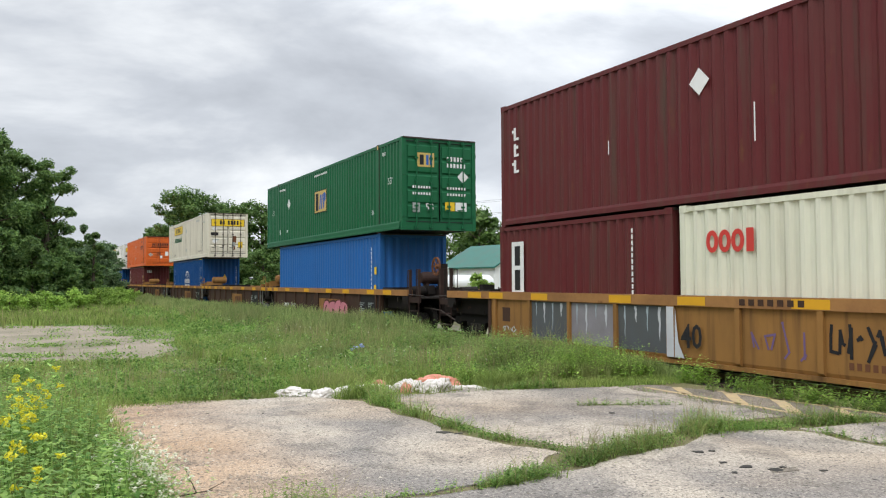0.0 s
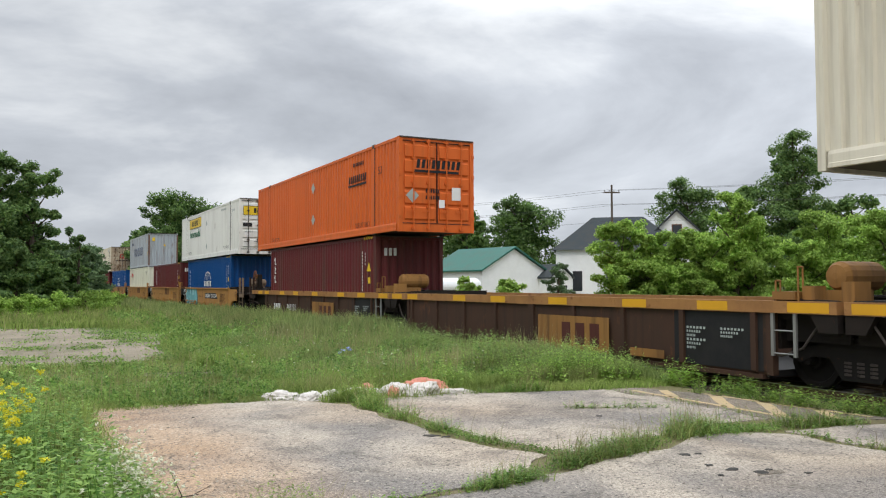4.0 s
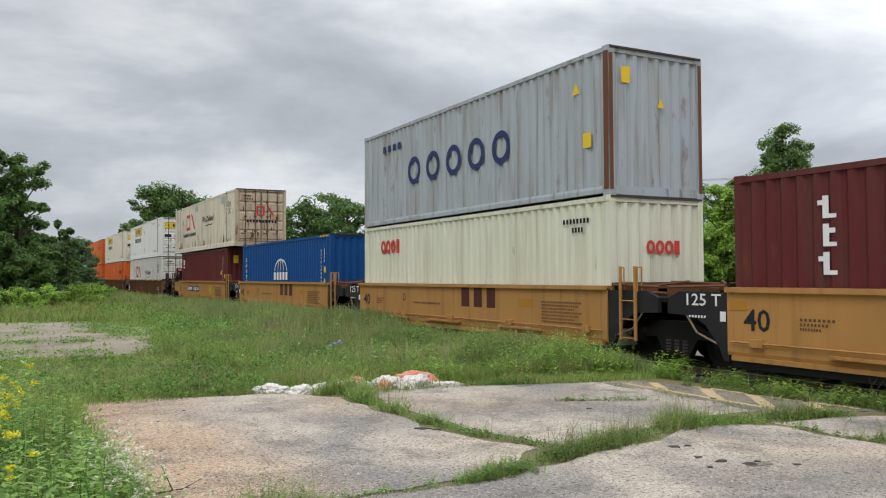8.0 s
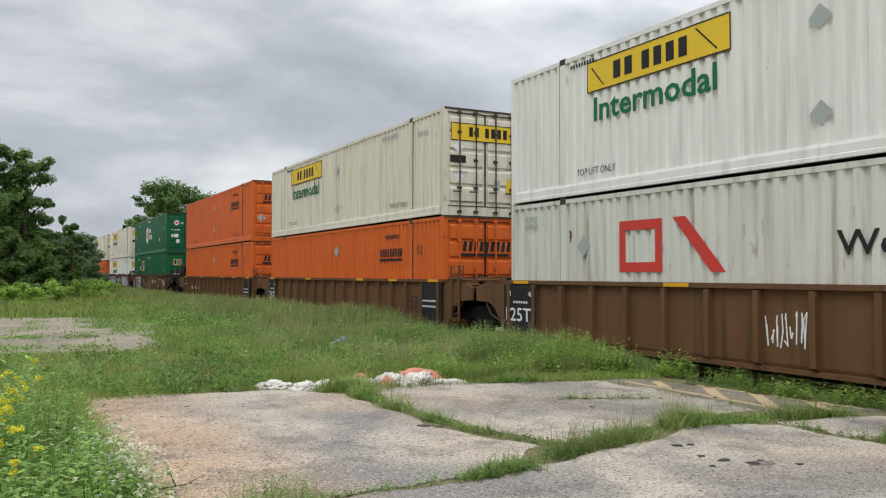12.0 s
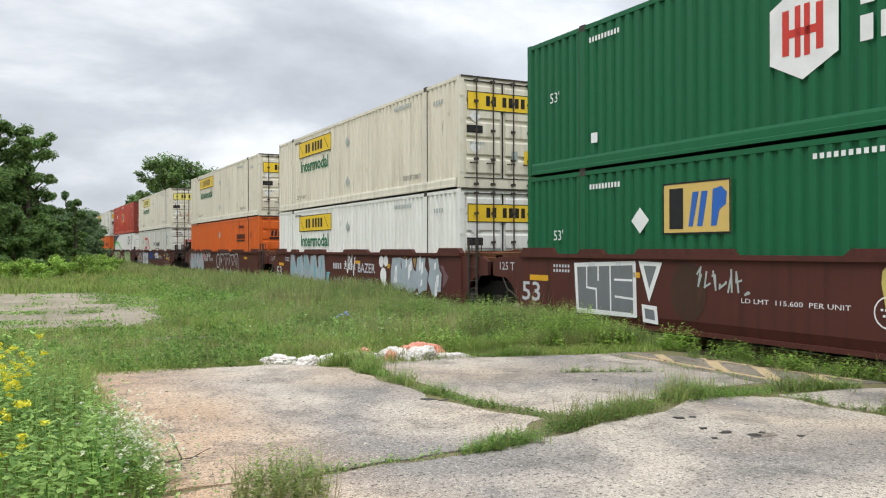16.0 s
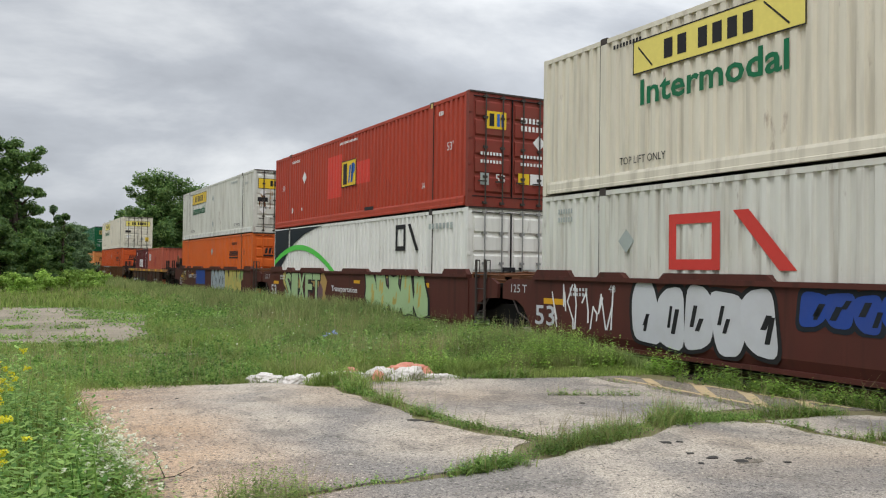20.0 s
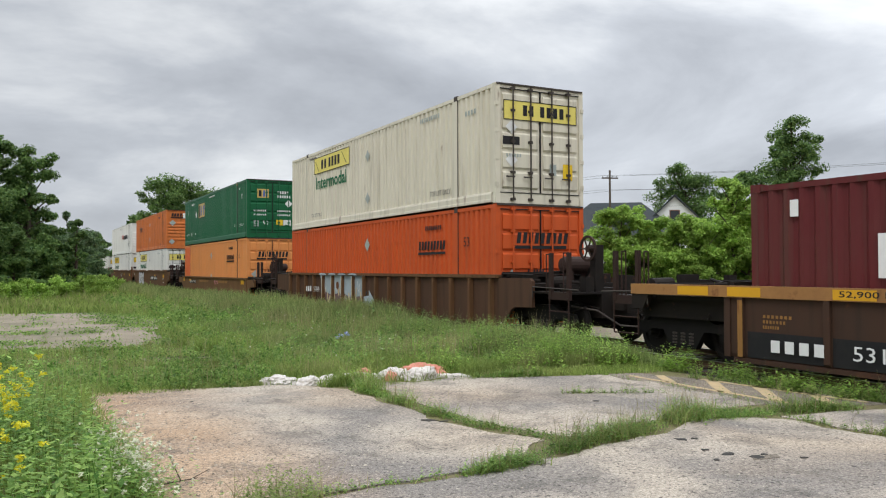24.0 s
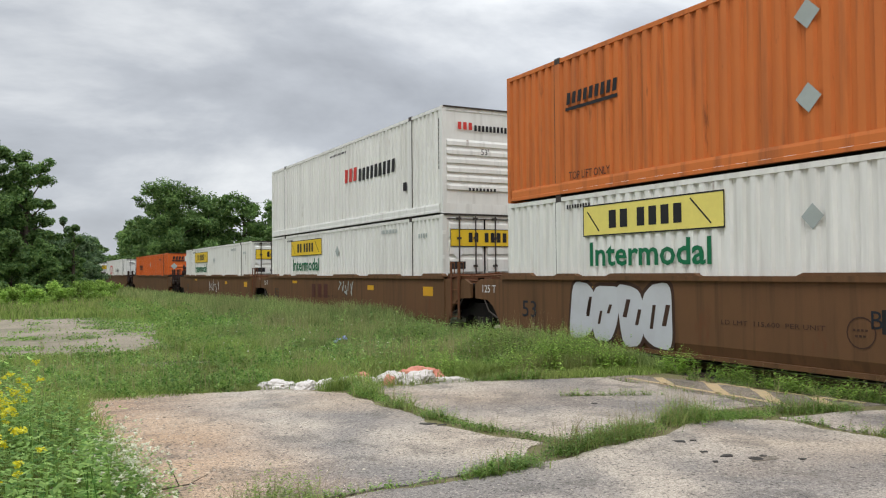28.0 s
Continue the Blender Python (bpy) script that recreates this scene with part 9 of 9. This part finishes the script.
    # grass creeps over the gravel lot from its edges in broken bands
    x, y = rng.uniform(-3.2, 4.9, 60000), rng.uniform(17.4, 35.0, 60000)
    ok = (wave(x, 2.6 * y, 0.9, 0.6, 0.3) * wave(x, y, 2.7, 1.4, 0.2) + 0.1 * rng.normal(size=len(x)) + 0.22 * np.clip(x - 2.4, 0, 2) > 0.5)
    x, y = x[ok], y[ok]
    low.append(leaves_np(rng, np.stack([x, y, 0.006 + 0.07 * rng.random(len(x))], -1), np.full(len(x), 0.03), 1, 0.032, 0.9))
    grass_object("clover", "low clover and broad leaves among the grass", low, HERB)
    tuft = []
    for n, region, r0, r1, h0, h1, leaf in ((260, (2.0, 9.4, 11.2, 15.5), 0.1, 0.26, 0.12, 0.34, 0.022), (300, (3.4, 9.7, 14.0, 24.0), 0.14, 0.4, 0.16, 0.42, 0.03), (90, (-1.6, 3.4, 11.2, 17.5), 0.08, 0.2, 0.06, 0.2, 0.03),
                                            (170, (4.0, 9.9, 23.0, 45.0), 0.3, 0.7, 0.3, 0.6, 0.045)):
        x, y = scatter(rng, n, *region, 0.7, 0.3)
        rad, hh = rng.uniform(r0, r1, len(x)), rng.uniform(h0, h1, len(x))
        i = np.repeat(np.arange(len(x)), 90)
        a, q = rng.uniform(0, math.tau, len(i)), rng.random(len(i)) ** 0.6
        c = np.stack([x[i] + rad[i] * q * np.cos(a), y[i] + rad[i] * q * np.sin(a), 0 * a], -1)
        c[:, 2] = ground_height(c[:, 0], c[:, 1]) + hh[i] * (1 - 0.75 * q * q) * rng.random(len(i)) ** 0.5
        tuft.append(leaves_np(rng, c, np.full(len(c), 0.02), 1, leaf, 0.5))
    grass_object("weed_tufts", "leafy tufts of yellow-green weeds in the grass", tuft, HERB)
    grass_object("short_grass", "short green grass and clover round the paving", short, GRASS)
    grass_object("joint_weeds", "low sprawling weeds in the paving joints", sprawl, HERB)
    grass_object("tall_weeds", "knee-high green weeds along the track", tall, TALL_GRASS)
    grass_object("dry_stems", "thin tan seed stems among the weeds", dry, DRY_GRASS)


def herbs(rng, x, y, h, leaf, per=22):
    """Upright stems with leaves all the way up."""
    n = len(x)
    t = np.tile(np.linspace(0.12, 1.0, per), n) + rng.uniform(-0.03, 0.03, n * per)
    i = np.repeat(np.arange(n), per)
    lean = rng.normal(0, 0.12, (n, 2))
    z = ground_height(x, y)
    c = np.stack([x[i] + lean[i, 0] * t * h[i], y[i] + lean[i, 1] * t * h[i], z[i] + t * h[i]], -1)
    a = rng.uniform(0, math.tau, n * per)
    out = np.stack([np.cos(a), np.sin(a), rng.uniform(-0.25, 0.5, n * per)], -1)
    ln = leaf * rng.uniform(0.6, 1.3, n * per)[:, None] * (1.15 - 0.6 * t)[:, None]
    wd = np.stack([-np.sin(a), np.cos(a), 0 * a], -1) * ln * 0.24
    v = np.stack([c, c + out * ln * 0.5 - wd, c + out * ln, c + out * ln * 0.5 + wd], 1).reshape(-1, 3)
    f = np.arange(n * per * 4).reshape(-1, 4)
    tops = np.stack([x + lean[:, 0] * h, y + lean[:, 1] * h, z + h], -1)
    return v, f, tops


def build_herbs():
    rng = np.random.default_rng(21)
    n = 330
    x, y = rng.uniform(-1.3, 0.72, n), rng.uniform(4.0, 9.6, n)
    keep = x < 0.78 - 0.10 * np.abs(y - 7.0) - 0.0 * y
    x, y = x[keep], y[keep]
    h = rng.uniform(0.45, 0.9, len(x)) * np.clip(1.15 - 0.35 * (x + 0.3), 0.5, 1.15)
    v, f, tops = herbs(rng, x, y, h, 0.085, 40)
    stems = blades(rng, x, y, h, np.full(len(x), 0.012), 0.1)
    tagged(new("tall_herbs", mesh_np("tall_herbs", v, f, HERB_TALL)), "waist-high leafy weeds at the slab's edge", "weeds", kind="stuff")
    tagged(new("herb_stems", mesh_np("herb_stems", *stems, HERB)), "green stems of the tall weeds", "weeds", kind="stuff")
    # yellow flower heads on part of them
    pick = tops[(x < 0.15) & (rng.random(len(x)) < 0.26)]
    pick = np.concatenate([pick + [rng.normal(0, 0.05), rng.normal(0, 0.05), dz] for dz in (0.02, -0.06, -0.13)])
    pick = pick + rng.normal(0, 0.025, pick.shape)
    v, f = leaves_np(rng, pick, np.full(len(pick), 0.032), 28, 0.0125)
    tagged(new("yellow_flowers", mesh_np("yellow_flowers", v, f, PETAL_YELLOW)), "clusters of bright yellow flowers on the weeds", "flowers", kind="stuff")
    # white daisies low at the slab's edge
    m = 220
    fx, fy = rng.normal(0.78, 0.13, m), rng.normal(6.4, 0.6, m)
    hv, hf, tp = herbs(rng, fx, fy, rng.uniform(0.18, 0.42, m), 0.05, 14)
    tagged(new("daisy_leaves", mesh_np("daisy_leaves", hv, hf, HERB_TALL)), "low leafy daisies at the slab's edge", "weeds", kind="stuff")
    v, f = leaves_np(rng, tp, np.full(m, 0.02), 8, 0.013, 1.2)
    tagged(new("white_flowers", mesh_np("white_flowers", v, f, PETAL_WHITE)), "small white daisy heads", "flowers", kind="stuff")
    # broad-leaved clumps along the track and in the tall grass
    parts = []
    for n, x0, x1, y0, y1, h0, h1, leaf in ((150, 9.25, 9.75, 3.0, 10.5, 0.08, 0.22, 0.07), (200, 9.2, 10.0, 10.5, 14.0, 0.15, 0.4, 0.09), (900, 7.6, 9.7, 11.2, 19.0, 0.25, 0.62, 0.1), (900, 4.6, 9.6, 11.5, 30.0, 0.2, 0.5, 0.11),
                                           (300, 7.0, 9.9, 18.0, 40.0, 0.4, 0.8, 0.16), (160, 0.0, 5.0, 12.0, 24.0, 0.1, 0.3, 0.1)):
        x, y = scatter(rng, n * 2, x0, x1, y0, y1, 0.8)
        x, y = x[:n], y[:n]
        v, f, _ = herbs(rng, x, y, rng.uniform(h0, h1, len(x)), leaf, 16)
        parts.append((v, f))
    grass_object("broad_weeds", "broad-leaved weeds among the grass by the track", parts, HERB)
    x, y = scatter(rng, 260, 3.0, 9.6, 11.2, 30.0, 0.7, 0.5)
    c = np.stack([x, y, ground_height(x, y) + rng.uniform(0.18, 0.6, len(x))], -1)
    v, f = leaves_np(rng, c, np.full(len(c), 0.012), 3, 0.013, 1.0)
    tagged(new("white_specks", mesh_np("white_specks", v, f, PETAL_WHITE)), "scattered small white wild flowers", "flowers", kind="stuff")
    c = np.array([[5.25, 13.7, 0.42], [5.32, 13.62, 0.48], [5.2, 13.8, 0.38], [5.4, 13.75, 0.44]])
    v, f = leaves_np(rng, c, np.full(4, 0.04), 10, 0.022, 1.0)
    tagged(new("blue_flowers", mesh_np("blue_flowers", v, f, PETAL_BLUE)), "a few pale blue chicory flowers", "flowers", kind="stuff")
    # leafy mounds at the foot of the track and by the slab
    for x, y, r, h, n in ((7.0, 10.8, 0.5, 0.36, 80), (7.6, 11.0, 0.6, 0.58, 150), (8.2, 11.1, 0.6, 0.68, 170), (8.8, 10.7, 0.5, 0.46, 90), (9.45, 9.7, 0.32, 0.42, 70), (9.4, 8.5, 0.34, 0.28, 60),
                          (9.4, 7.4, 0.45, 0.26, 70), (9.45, 6.5, 0.45, 0.26, 70), (7.6, 12.3, 0.7, 0.6, 140), (9.3, 12.0, 0.6, 0.6, 120), (4.45, 10.95, 0.25, 0.2, 40), (6.1, 11.6, 0.6, 0.36, 90),
                          (8.6, 13.6, 0.7, 0.6, 120), (6.8, 13.4, 0.7, 0.45, 100), (9.4, 15.5, 0.6, 0.6, 90), (7.9, 15.8, 0.8, 0.5, 110)):
        lx, ly = rng.normal(0, r * 0.5, n), rng.normal(0, r * 0.5, n)
        base = float(ground_height(np.array(x), np.array(y)))
        v, f, _ = herbs(rng, lx + x, ly + y, h * rng.uniform(0.5, 1.1, n), 0.07, 18)
        ob = new("leafy_weed", mesh_np("leafy_weed", v - [x, y, base], f, LEAF_BRIGHT))
        ob.matrix_basis = pose(x, y, base)
        tagged(ob, "bright yellow-green leafy weed clump beside the slab", "weed", "leafy weed clumps")
    # a feathery weed growing out of the slab
    bush = thing("weed_bush", "feathery green weed growing from the concrete", "weed", m=pose(1.5, 4.95, 0.0))
    k = 120
    a, r = rng.uniform(0, math.tau, k), 0.3 * rng.random(k) ** 0.6
    bx, by = r * np.cos(a), r * np.sin(a)
    hv, hf, _ = herbs(rng, bx, by, rng.uniform(0.2, 0.42, k) * (1.1 - 1.5 * r), 0.04, 30)
    part("leaves", mesh_np("leaves", hv + [0, 0, 0.04], hf, GRASS), GRASS, bush)
    sv, sf = blades(rng, bx * 1.3, by * 1.3, rng.uniform(0.25, 0.46, k), np.full(k, 0.004), 0.5)
    part("stem_tuft", mesh_np("stem_tuft", sv + [0, 0, 0.04], sf, DRY_GRASS), DRY_GRASS, bush)


build_trees()
build_grass()
build_herbs()


# ---- buildings, poles, tank, litter ----
def gable_house(name, label, m, width, length, eave, ridge, wall_mat, roof_mat, windows=(), over=0.3, hip=0.0):
    """A house of width x length metres: its gable ends face along its own y."""
    ob = thing(name, label, "building", m=m)
    w, l = width / 2, length / 2
    bm = bm_new()
    if hip:
        box(bm, -w, w, -l, l, -0.3, eave)
    else:
        prism(bm, [(-w, -0.3), (w, -0.3), (w, eave), (0, ridge - 0.08), (-w, eave)], 1, -l, l)
    wall = part("wall", bm, wall_mat, ob)
    slope = (ridge - eave) / w
    if hip:
        bm = bm_new()
        e = eave - 0.1
        lo = [bm.verts.new((x, y, e)) for x, y in ((-w - over, -l - over), (w + over, -l - over), (w + over, l + over), (-w - over, l + over))]
        up = [bm.verts.new((0, -l + hip, ridge)), bm.verts.new((0, l - hip, ridge))]
        for f in ((lo[0], lo[1], up[0]), (lo[1], lo[2], up[1], up[0]), (lo[2], lo[3], up[1]), (lo[3], lo[0], up[0], up[1]), lo):
            bm.faces.new(f)
        part("roof", bm, roof_mat, ob)
    for s in (-1, 1) if not hip else ():
        bm = bm_new()
        a = (s * (w + over), eave - slope * over)
        prism(bm, [(0, ridge), a, (a[0], a[1] + 0.12), (0, ridge + 0.14)], 1, -l - over, l + over)
        part("roof", bm, roof_mat, ob)
    for face, u, z, ww, hh in windows:
        bm, fr = bm_new(), bm_new()
        if face == "gable":
            box(bm, u - ww / 2, u + ww / 2, -l - 0.02, -l + 0.02, z, z + hh)
            box(fr, u - ww / 2 - 0.08, u + ww / 2 + 0.08, -l - 0.015, -l + 0.01, z - 0.08, z + hh + 0.08)
        else:
            box(bm, -w - 0.02, -w + 0.02, u - ww / 2, u + ww / 2, z, z + hh)
            box(fr, -w - 0.015, -w + 0.01, u - ww / 2 - 0.08, u + ww / 2 + 0.08, z - 0.08, z + hh + 0.08)
        win = part("window", fr, SIDING if z < 4 else RUST, ob)
        part("pane", bm, GLASS_DARK, win)
    return ob


def build_far():
    shed = gable_house("shed", "white metal shed with a green roof", pose(35.1, 58.6, -0.1, 0, 0, 9.0), 6.6, 7.0, 2.75, 4.5, SIDING, ROOF_GREEN, (("gable", -0.9, 1.0, 0.8, 1.0), ("side", -1.0, 1.0, 1.0, 1.0)), 0.25)
    bm = bm_new()
    for k in range(16):
        box(bm, -2.82, -2.805, -3.4 + k * 0.45, -3.37 + k * 0.45, 0.0, 2.7)
    part("siding_rib", bm, SIDING, shed)
    annex = gable_house("annex", "small white lean-to with a dark roof", pose(39.4, 56.4, -0.1, 0, 0, 9.0), 2.4, 4.0, 2.2, 3.1, SIDING, ROOF_DARK, (("gable", 0.3, 0.6, 0.7, 0.9),), 0.2)
    house = gable_house("house", "white two-storey house with a dark shingle roof", pose(47.6, 56.76, -0.1, 0, 0, 50.0), 7.0, 10.4, 4.6, 7.5, SIDING, ROOF_DARK,
                        (("side", 3.4, 1.0, 0.8, 1.7), ("side", 0.5, 1.2, 1.0, 1.5), ("side", -3.0, 1.2, 1.0, 1.5)), 0.35, 3.0)
    gab = gable_house("gable_wing", "white gabled wing of the house with a red-framed window", pose(52.4, 54.8, -0.1, 0, 0, -40.0), 4.6, 6.0, 5.6, 7.9, SIDING, ROOF_DARK, (("gable", 0.0, 5.6, 0.7, 1.0),), 0.35)
    # utility poles and their wires
    tops = []
    for k, (x, y, h) in enumerate(((21.0, 108.0, 11.6), (44.6, 53.9, 9.9), (70.0, -6.0, 10.5))):
        pole = thing("utility_pole", "weathered wooden utility pole with crossarms", "pole", "utility poles", pose(x, y, -0.1, 0, 0, -23))
        bm = bm_new()
        tube(bm, (0, 0, 0), (0, 0, h), 0.13, 10, 0.08)
        part("mast", bm, POLE_WOOD, pole)
        for z in (h - 0.7,):
            bm = bm_new()
            box(bm, -0.7, 0.7, -0.05, 0.05, z, z + 0.1)
            arm = part("crossarm", bm, POLE_WOOD, pole)
            for u in (-0.6, -0.2, 0.2, 0.6):
                bm = bm_new()
                tube(bm, (u, 0, z + 0.12), (u, 0, z + 0.26), 0.035, 8)
                part("insulator", bm, STEEL, arm)
        turn = Matrix.Rotation(radians(-23), 3, "Z")
        tops.append([Vector((x, y, -0.1)) + turn @ Vector((u, 0, h - dz)) for u, dz in ((-0.8, 0.45), (0.8, 0.45), (-0.8, 1.65), (0.8, 1.65), (0.1, 3.0))])
    for one, two in zip(tops, tops[1:]):
        for a, b in zip(one, two):
            bm = bm_new()
            turn = (b - a).to_track_quat("Z", "Y").to_matrix()
            rings = []
            for k in range(17):
                t = k / 16
                p = a.lerp(b, t) - Vector((0, 0, 1.0 * 4 * t * (1 - t)))
                rings.append([bm.verts.new(p + turn @ Vector((0.01 * math.cos(j * math.tau / 5), 0.01 * math.sin(j * math.tau / 5), 0))) for j in range(5)])
            for one_ring, two_ring in zip(rings, rings[1:]):
                for j in range(5):
                    bm.faces.new((one_ring[j], one_ring[(j + 1) % 5], two_ring[(j + 1) % 5], two_ring[j]))
            tagged(new("power_line", mesh_of(bm, "power_line", WIRE)), "thin black overhead line between poles", "cable", "overhead lines")
    # white tank on saddles
    tank = thing("storage_tank", "long white horizontal tank on saddles behind the railway", "tank", m=pose(24.0, 54.8, -0.05, 0, 0, -22))
    bm = bm_new()
    lathe(bm, [(-4.3, 0.05), (-4.25, 0.35), (-4.05, 0.55), (-3.8, 0.62), (6.8, 0.62), (7.05, 0.55), (7.25, 0.35), (7.3, 0.05)], (0, 0, 1.42), n=24)
    part("shell", bm, TANK_WHITE, tank)
    for x in (-2.6, 1.6, 5.6):
        bm = bm_new()
        box(bm, x - 0.2, x + 0.2, -0.5, 0.5, 0.0, 0.95)
        part("saddle", bm, STEEL, tank)
    for x in (-2.6, 3.4):
        bm = bm_new()
        tube(bm, (x, 0, 2.0), (x, 0, 2.25), 0.22, 12)
        part("dome", bm, TANK_WHITE, tank)
    for x in (-2.9, 3.1):
        bm = bm_new()
        for d in (0.0, 0.8):
            tube(bm, (x + d, -0.3, 2.0), (x + d, -0.3, 2.6), 0.03, 6)
        tube(bm, (x, -0.3, 2.6), (x + 0.8, -0.3, 2.6), 0.03, 6)
        tube(bm, (x - 0.3, -0.3, 2.0), (x, -0.3, 2.6), 0.03, 6)
        part("guard_rail", bm, TANK_WHITE, tank)


def lump(name, label, x, y, z, sx, sy, sz, seed, material, turn=0.0, cat="litter"):
    """A crumpled sheet or bag: a flattened ball with folds."""
    bm = bm_new()
    bmesh.ops.create_icosphere(bm, subdivisions=5, radius=1.0)
    for v in bm.verts:
        p = v.co.copy()
        f = 1 + 0.3 * noise.noise(p * 1.6 + Vector((seed, 0, 0))) + 0.3 * abs(noise.noise(p * 2.8 + Vector((0, seed, 0)))) - 0.22 * abs(noise.noise(p * 5.0 + Vector((0, 0, seed))))
        v.co = Vector((p.x * sx * f, p.y * sy * f, max(-0.15, p.z) * sz * f))
    for f in bm.faces:
        f.smooth = True
    ob = new(name, mesh_of(bm, name, material))
    ob.matrix_basis = pose(x, y, z, 0, 0, turn)
    return tagged(ob, label, cat, "rubbish on the slab's edge")


def build_litter():
    lump("plastic_bag", "crumpled dirty white plastic bag", 3.4, 11.3, 0.0, 0.25, 0.14, 0.1, 1.0, CLOTH, -20)
    lump("plastic_bag", "crumpled white bag, half open", 3.74, 11.0, 0.0, 0.17, 0.12, 0.11, 2.3, CLOTH, 10)
    lump("plastic_bag", "flat trailing white bag", 4.02, 10.98, 0.0, 0.2, 0.09, 0.1, 3.7, CLOTH, 5)
    lump("plastic_sheet", "rumpled white plastic sheet", 4.55, 11.2, 0.0, 0.3, 0.13, 0.08, 4.1, CLOTH, -10)
    lump("plastic_sheet", "heaped white plastic sheet", 5.05, 11.0, 0.0, 0.26, 0.17, 0.14, 5.9, CLOTH, -15)
    lump("plastic_sheet", "heaped white plastic sheet with folds", 5.4, 10.8, 0.0, 0.3, 0.15, 0.15, 6.4, CLOTH, 10)
    lump("orange_sheet", "faded orange plastic sheet behind the heap", 5.5, 11.05, 0.0, 0.36, 0.1, 0.17, 7.2, CLOTH_ORANGE, -22)
    lump("orange_sheet", "faded orange plastic scrap", 4.94, 10.86, 0.0, 0.1, 0.07, 0.12, 8.8, CLOTH_ORANGE, 30)
    lump("orange_sheet", "thin orange plastic scrap in the grass", 4.8, 11.55, 0.04, 0.1, 0.06, 0.06, 8.1, CLOTH_ORANGE, 0)
    lump("plastic_sheet", "thin grey plastic trailing on the slab", 5.85, 10.72, 0.0, 0.28, 0.07, 0.05, 9.5, CLOTH, -28)


def build_twig():
    """A dry broken branch lying on the slab by the weeds."""
    twig = thing("dry_twig", "dry brown broken twig lying on the slab", "twig", m=pose(1.15, 6.35, 0.012))
    for a, b, r in (((-0.1, 0.02, 0.0), (0.14, 0.0, 0.02), 0.007), ((0.02, 0.01, 0.01), (-0.06, 0.03, 0.2), 0.005), ((0.08, 0.0, 0.012), (0.24, 0.06, 0.06), 0.004), ((0.0, 0.01, 0.01), (0.1, -0.06, 0.03), 0.004)):
        bm = bm_new()
        tube(bm, a, b, r, 6, r * 0.5)
        part("stem", bm, BARK, twig)


build_twig()
build_far()
build_litter()


# ---- the train rolls past ----
def motions():
    for ob, u, z in ROLLING:
        walk(ob, [(t, on_line(u - AHEAD - s, z)) for t, s in TRAVEL])
    # the wheels turn as they roll: 0.43 m is their radius
    times = [t for t, _ in TRAVEL]
    rolled = [s for _, s in TRAVEL]
    steps = np.linspace(0.0, 28.0, 701)
    turns = np.degrees(np.interp(steps, times, rolled) / 0.43)
    for ws in WHEELS[:56]:
        x, y, z = ws.matrix_basis.translation
        walk(ws, [(float(t), pose(x, y, z, float(a) % 360.0)) for t, a in zip(steps, turns)])


motions()
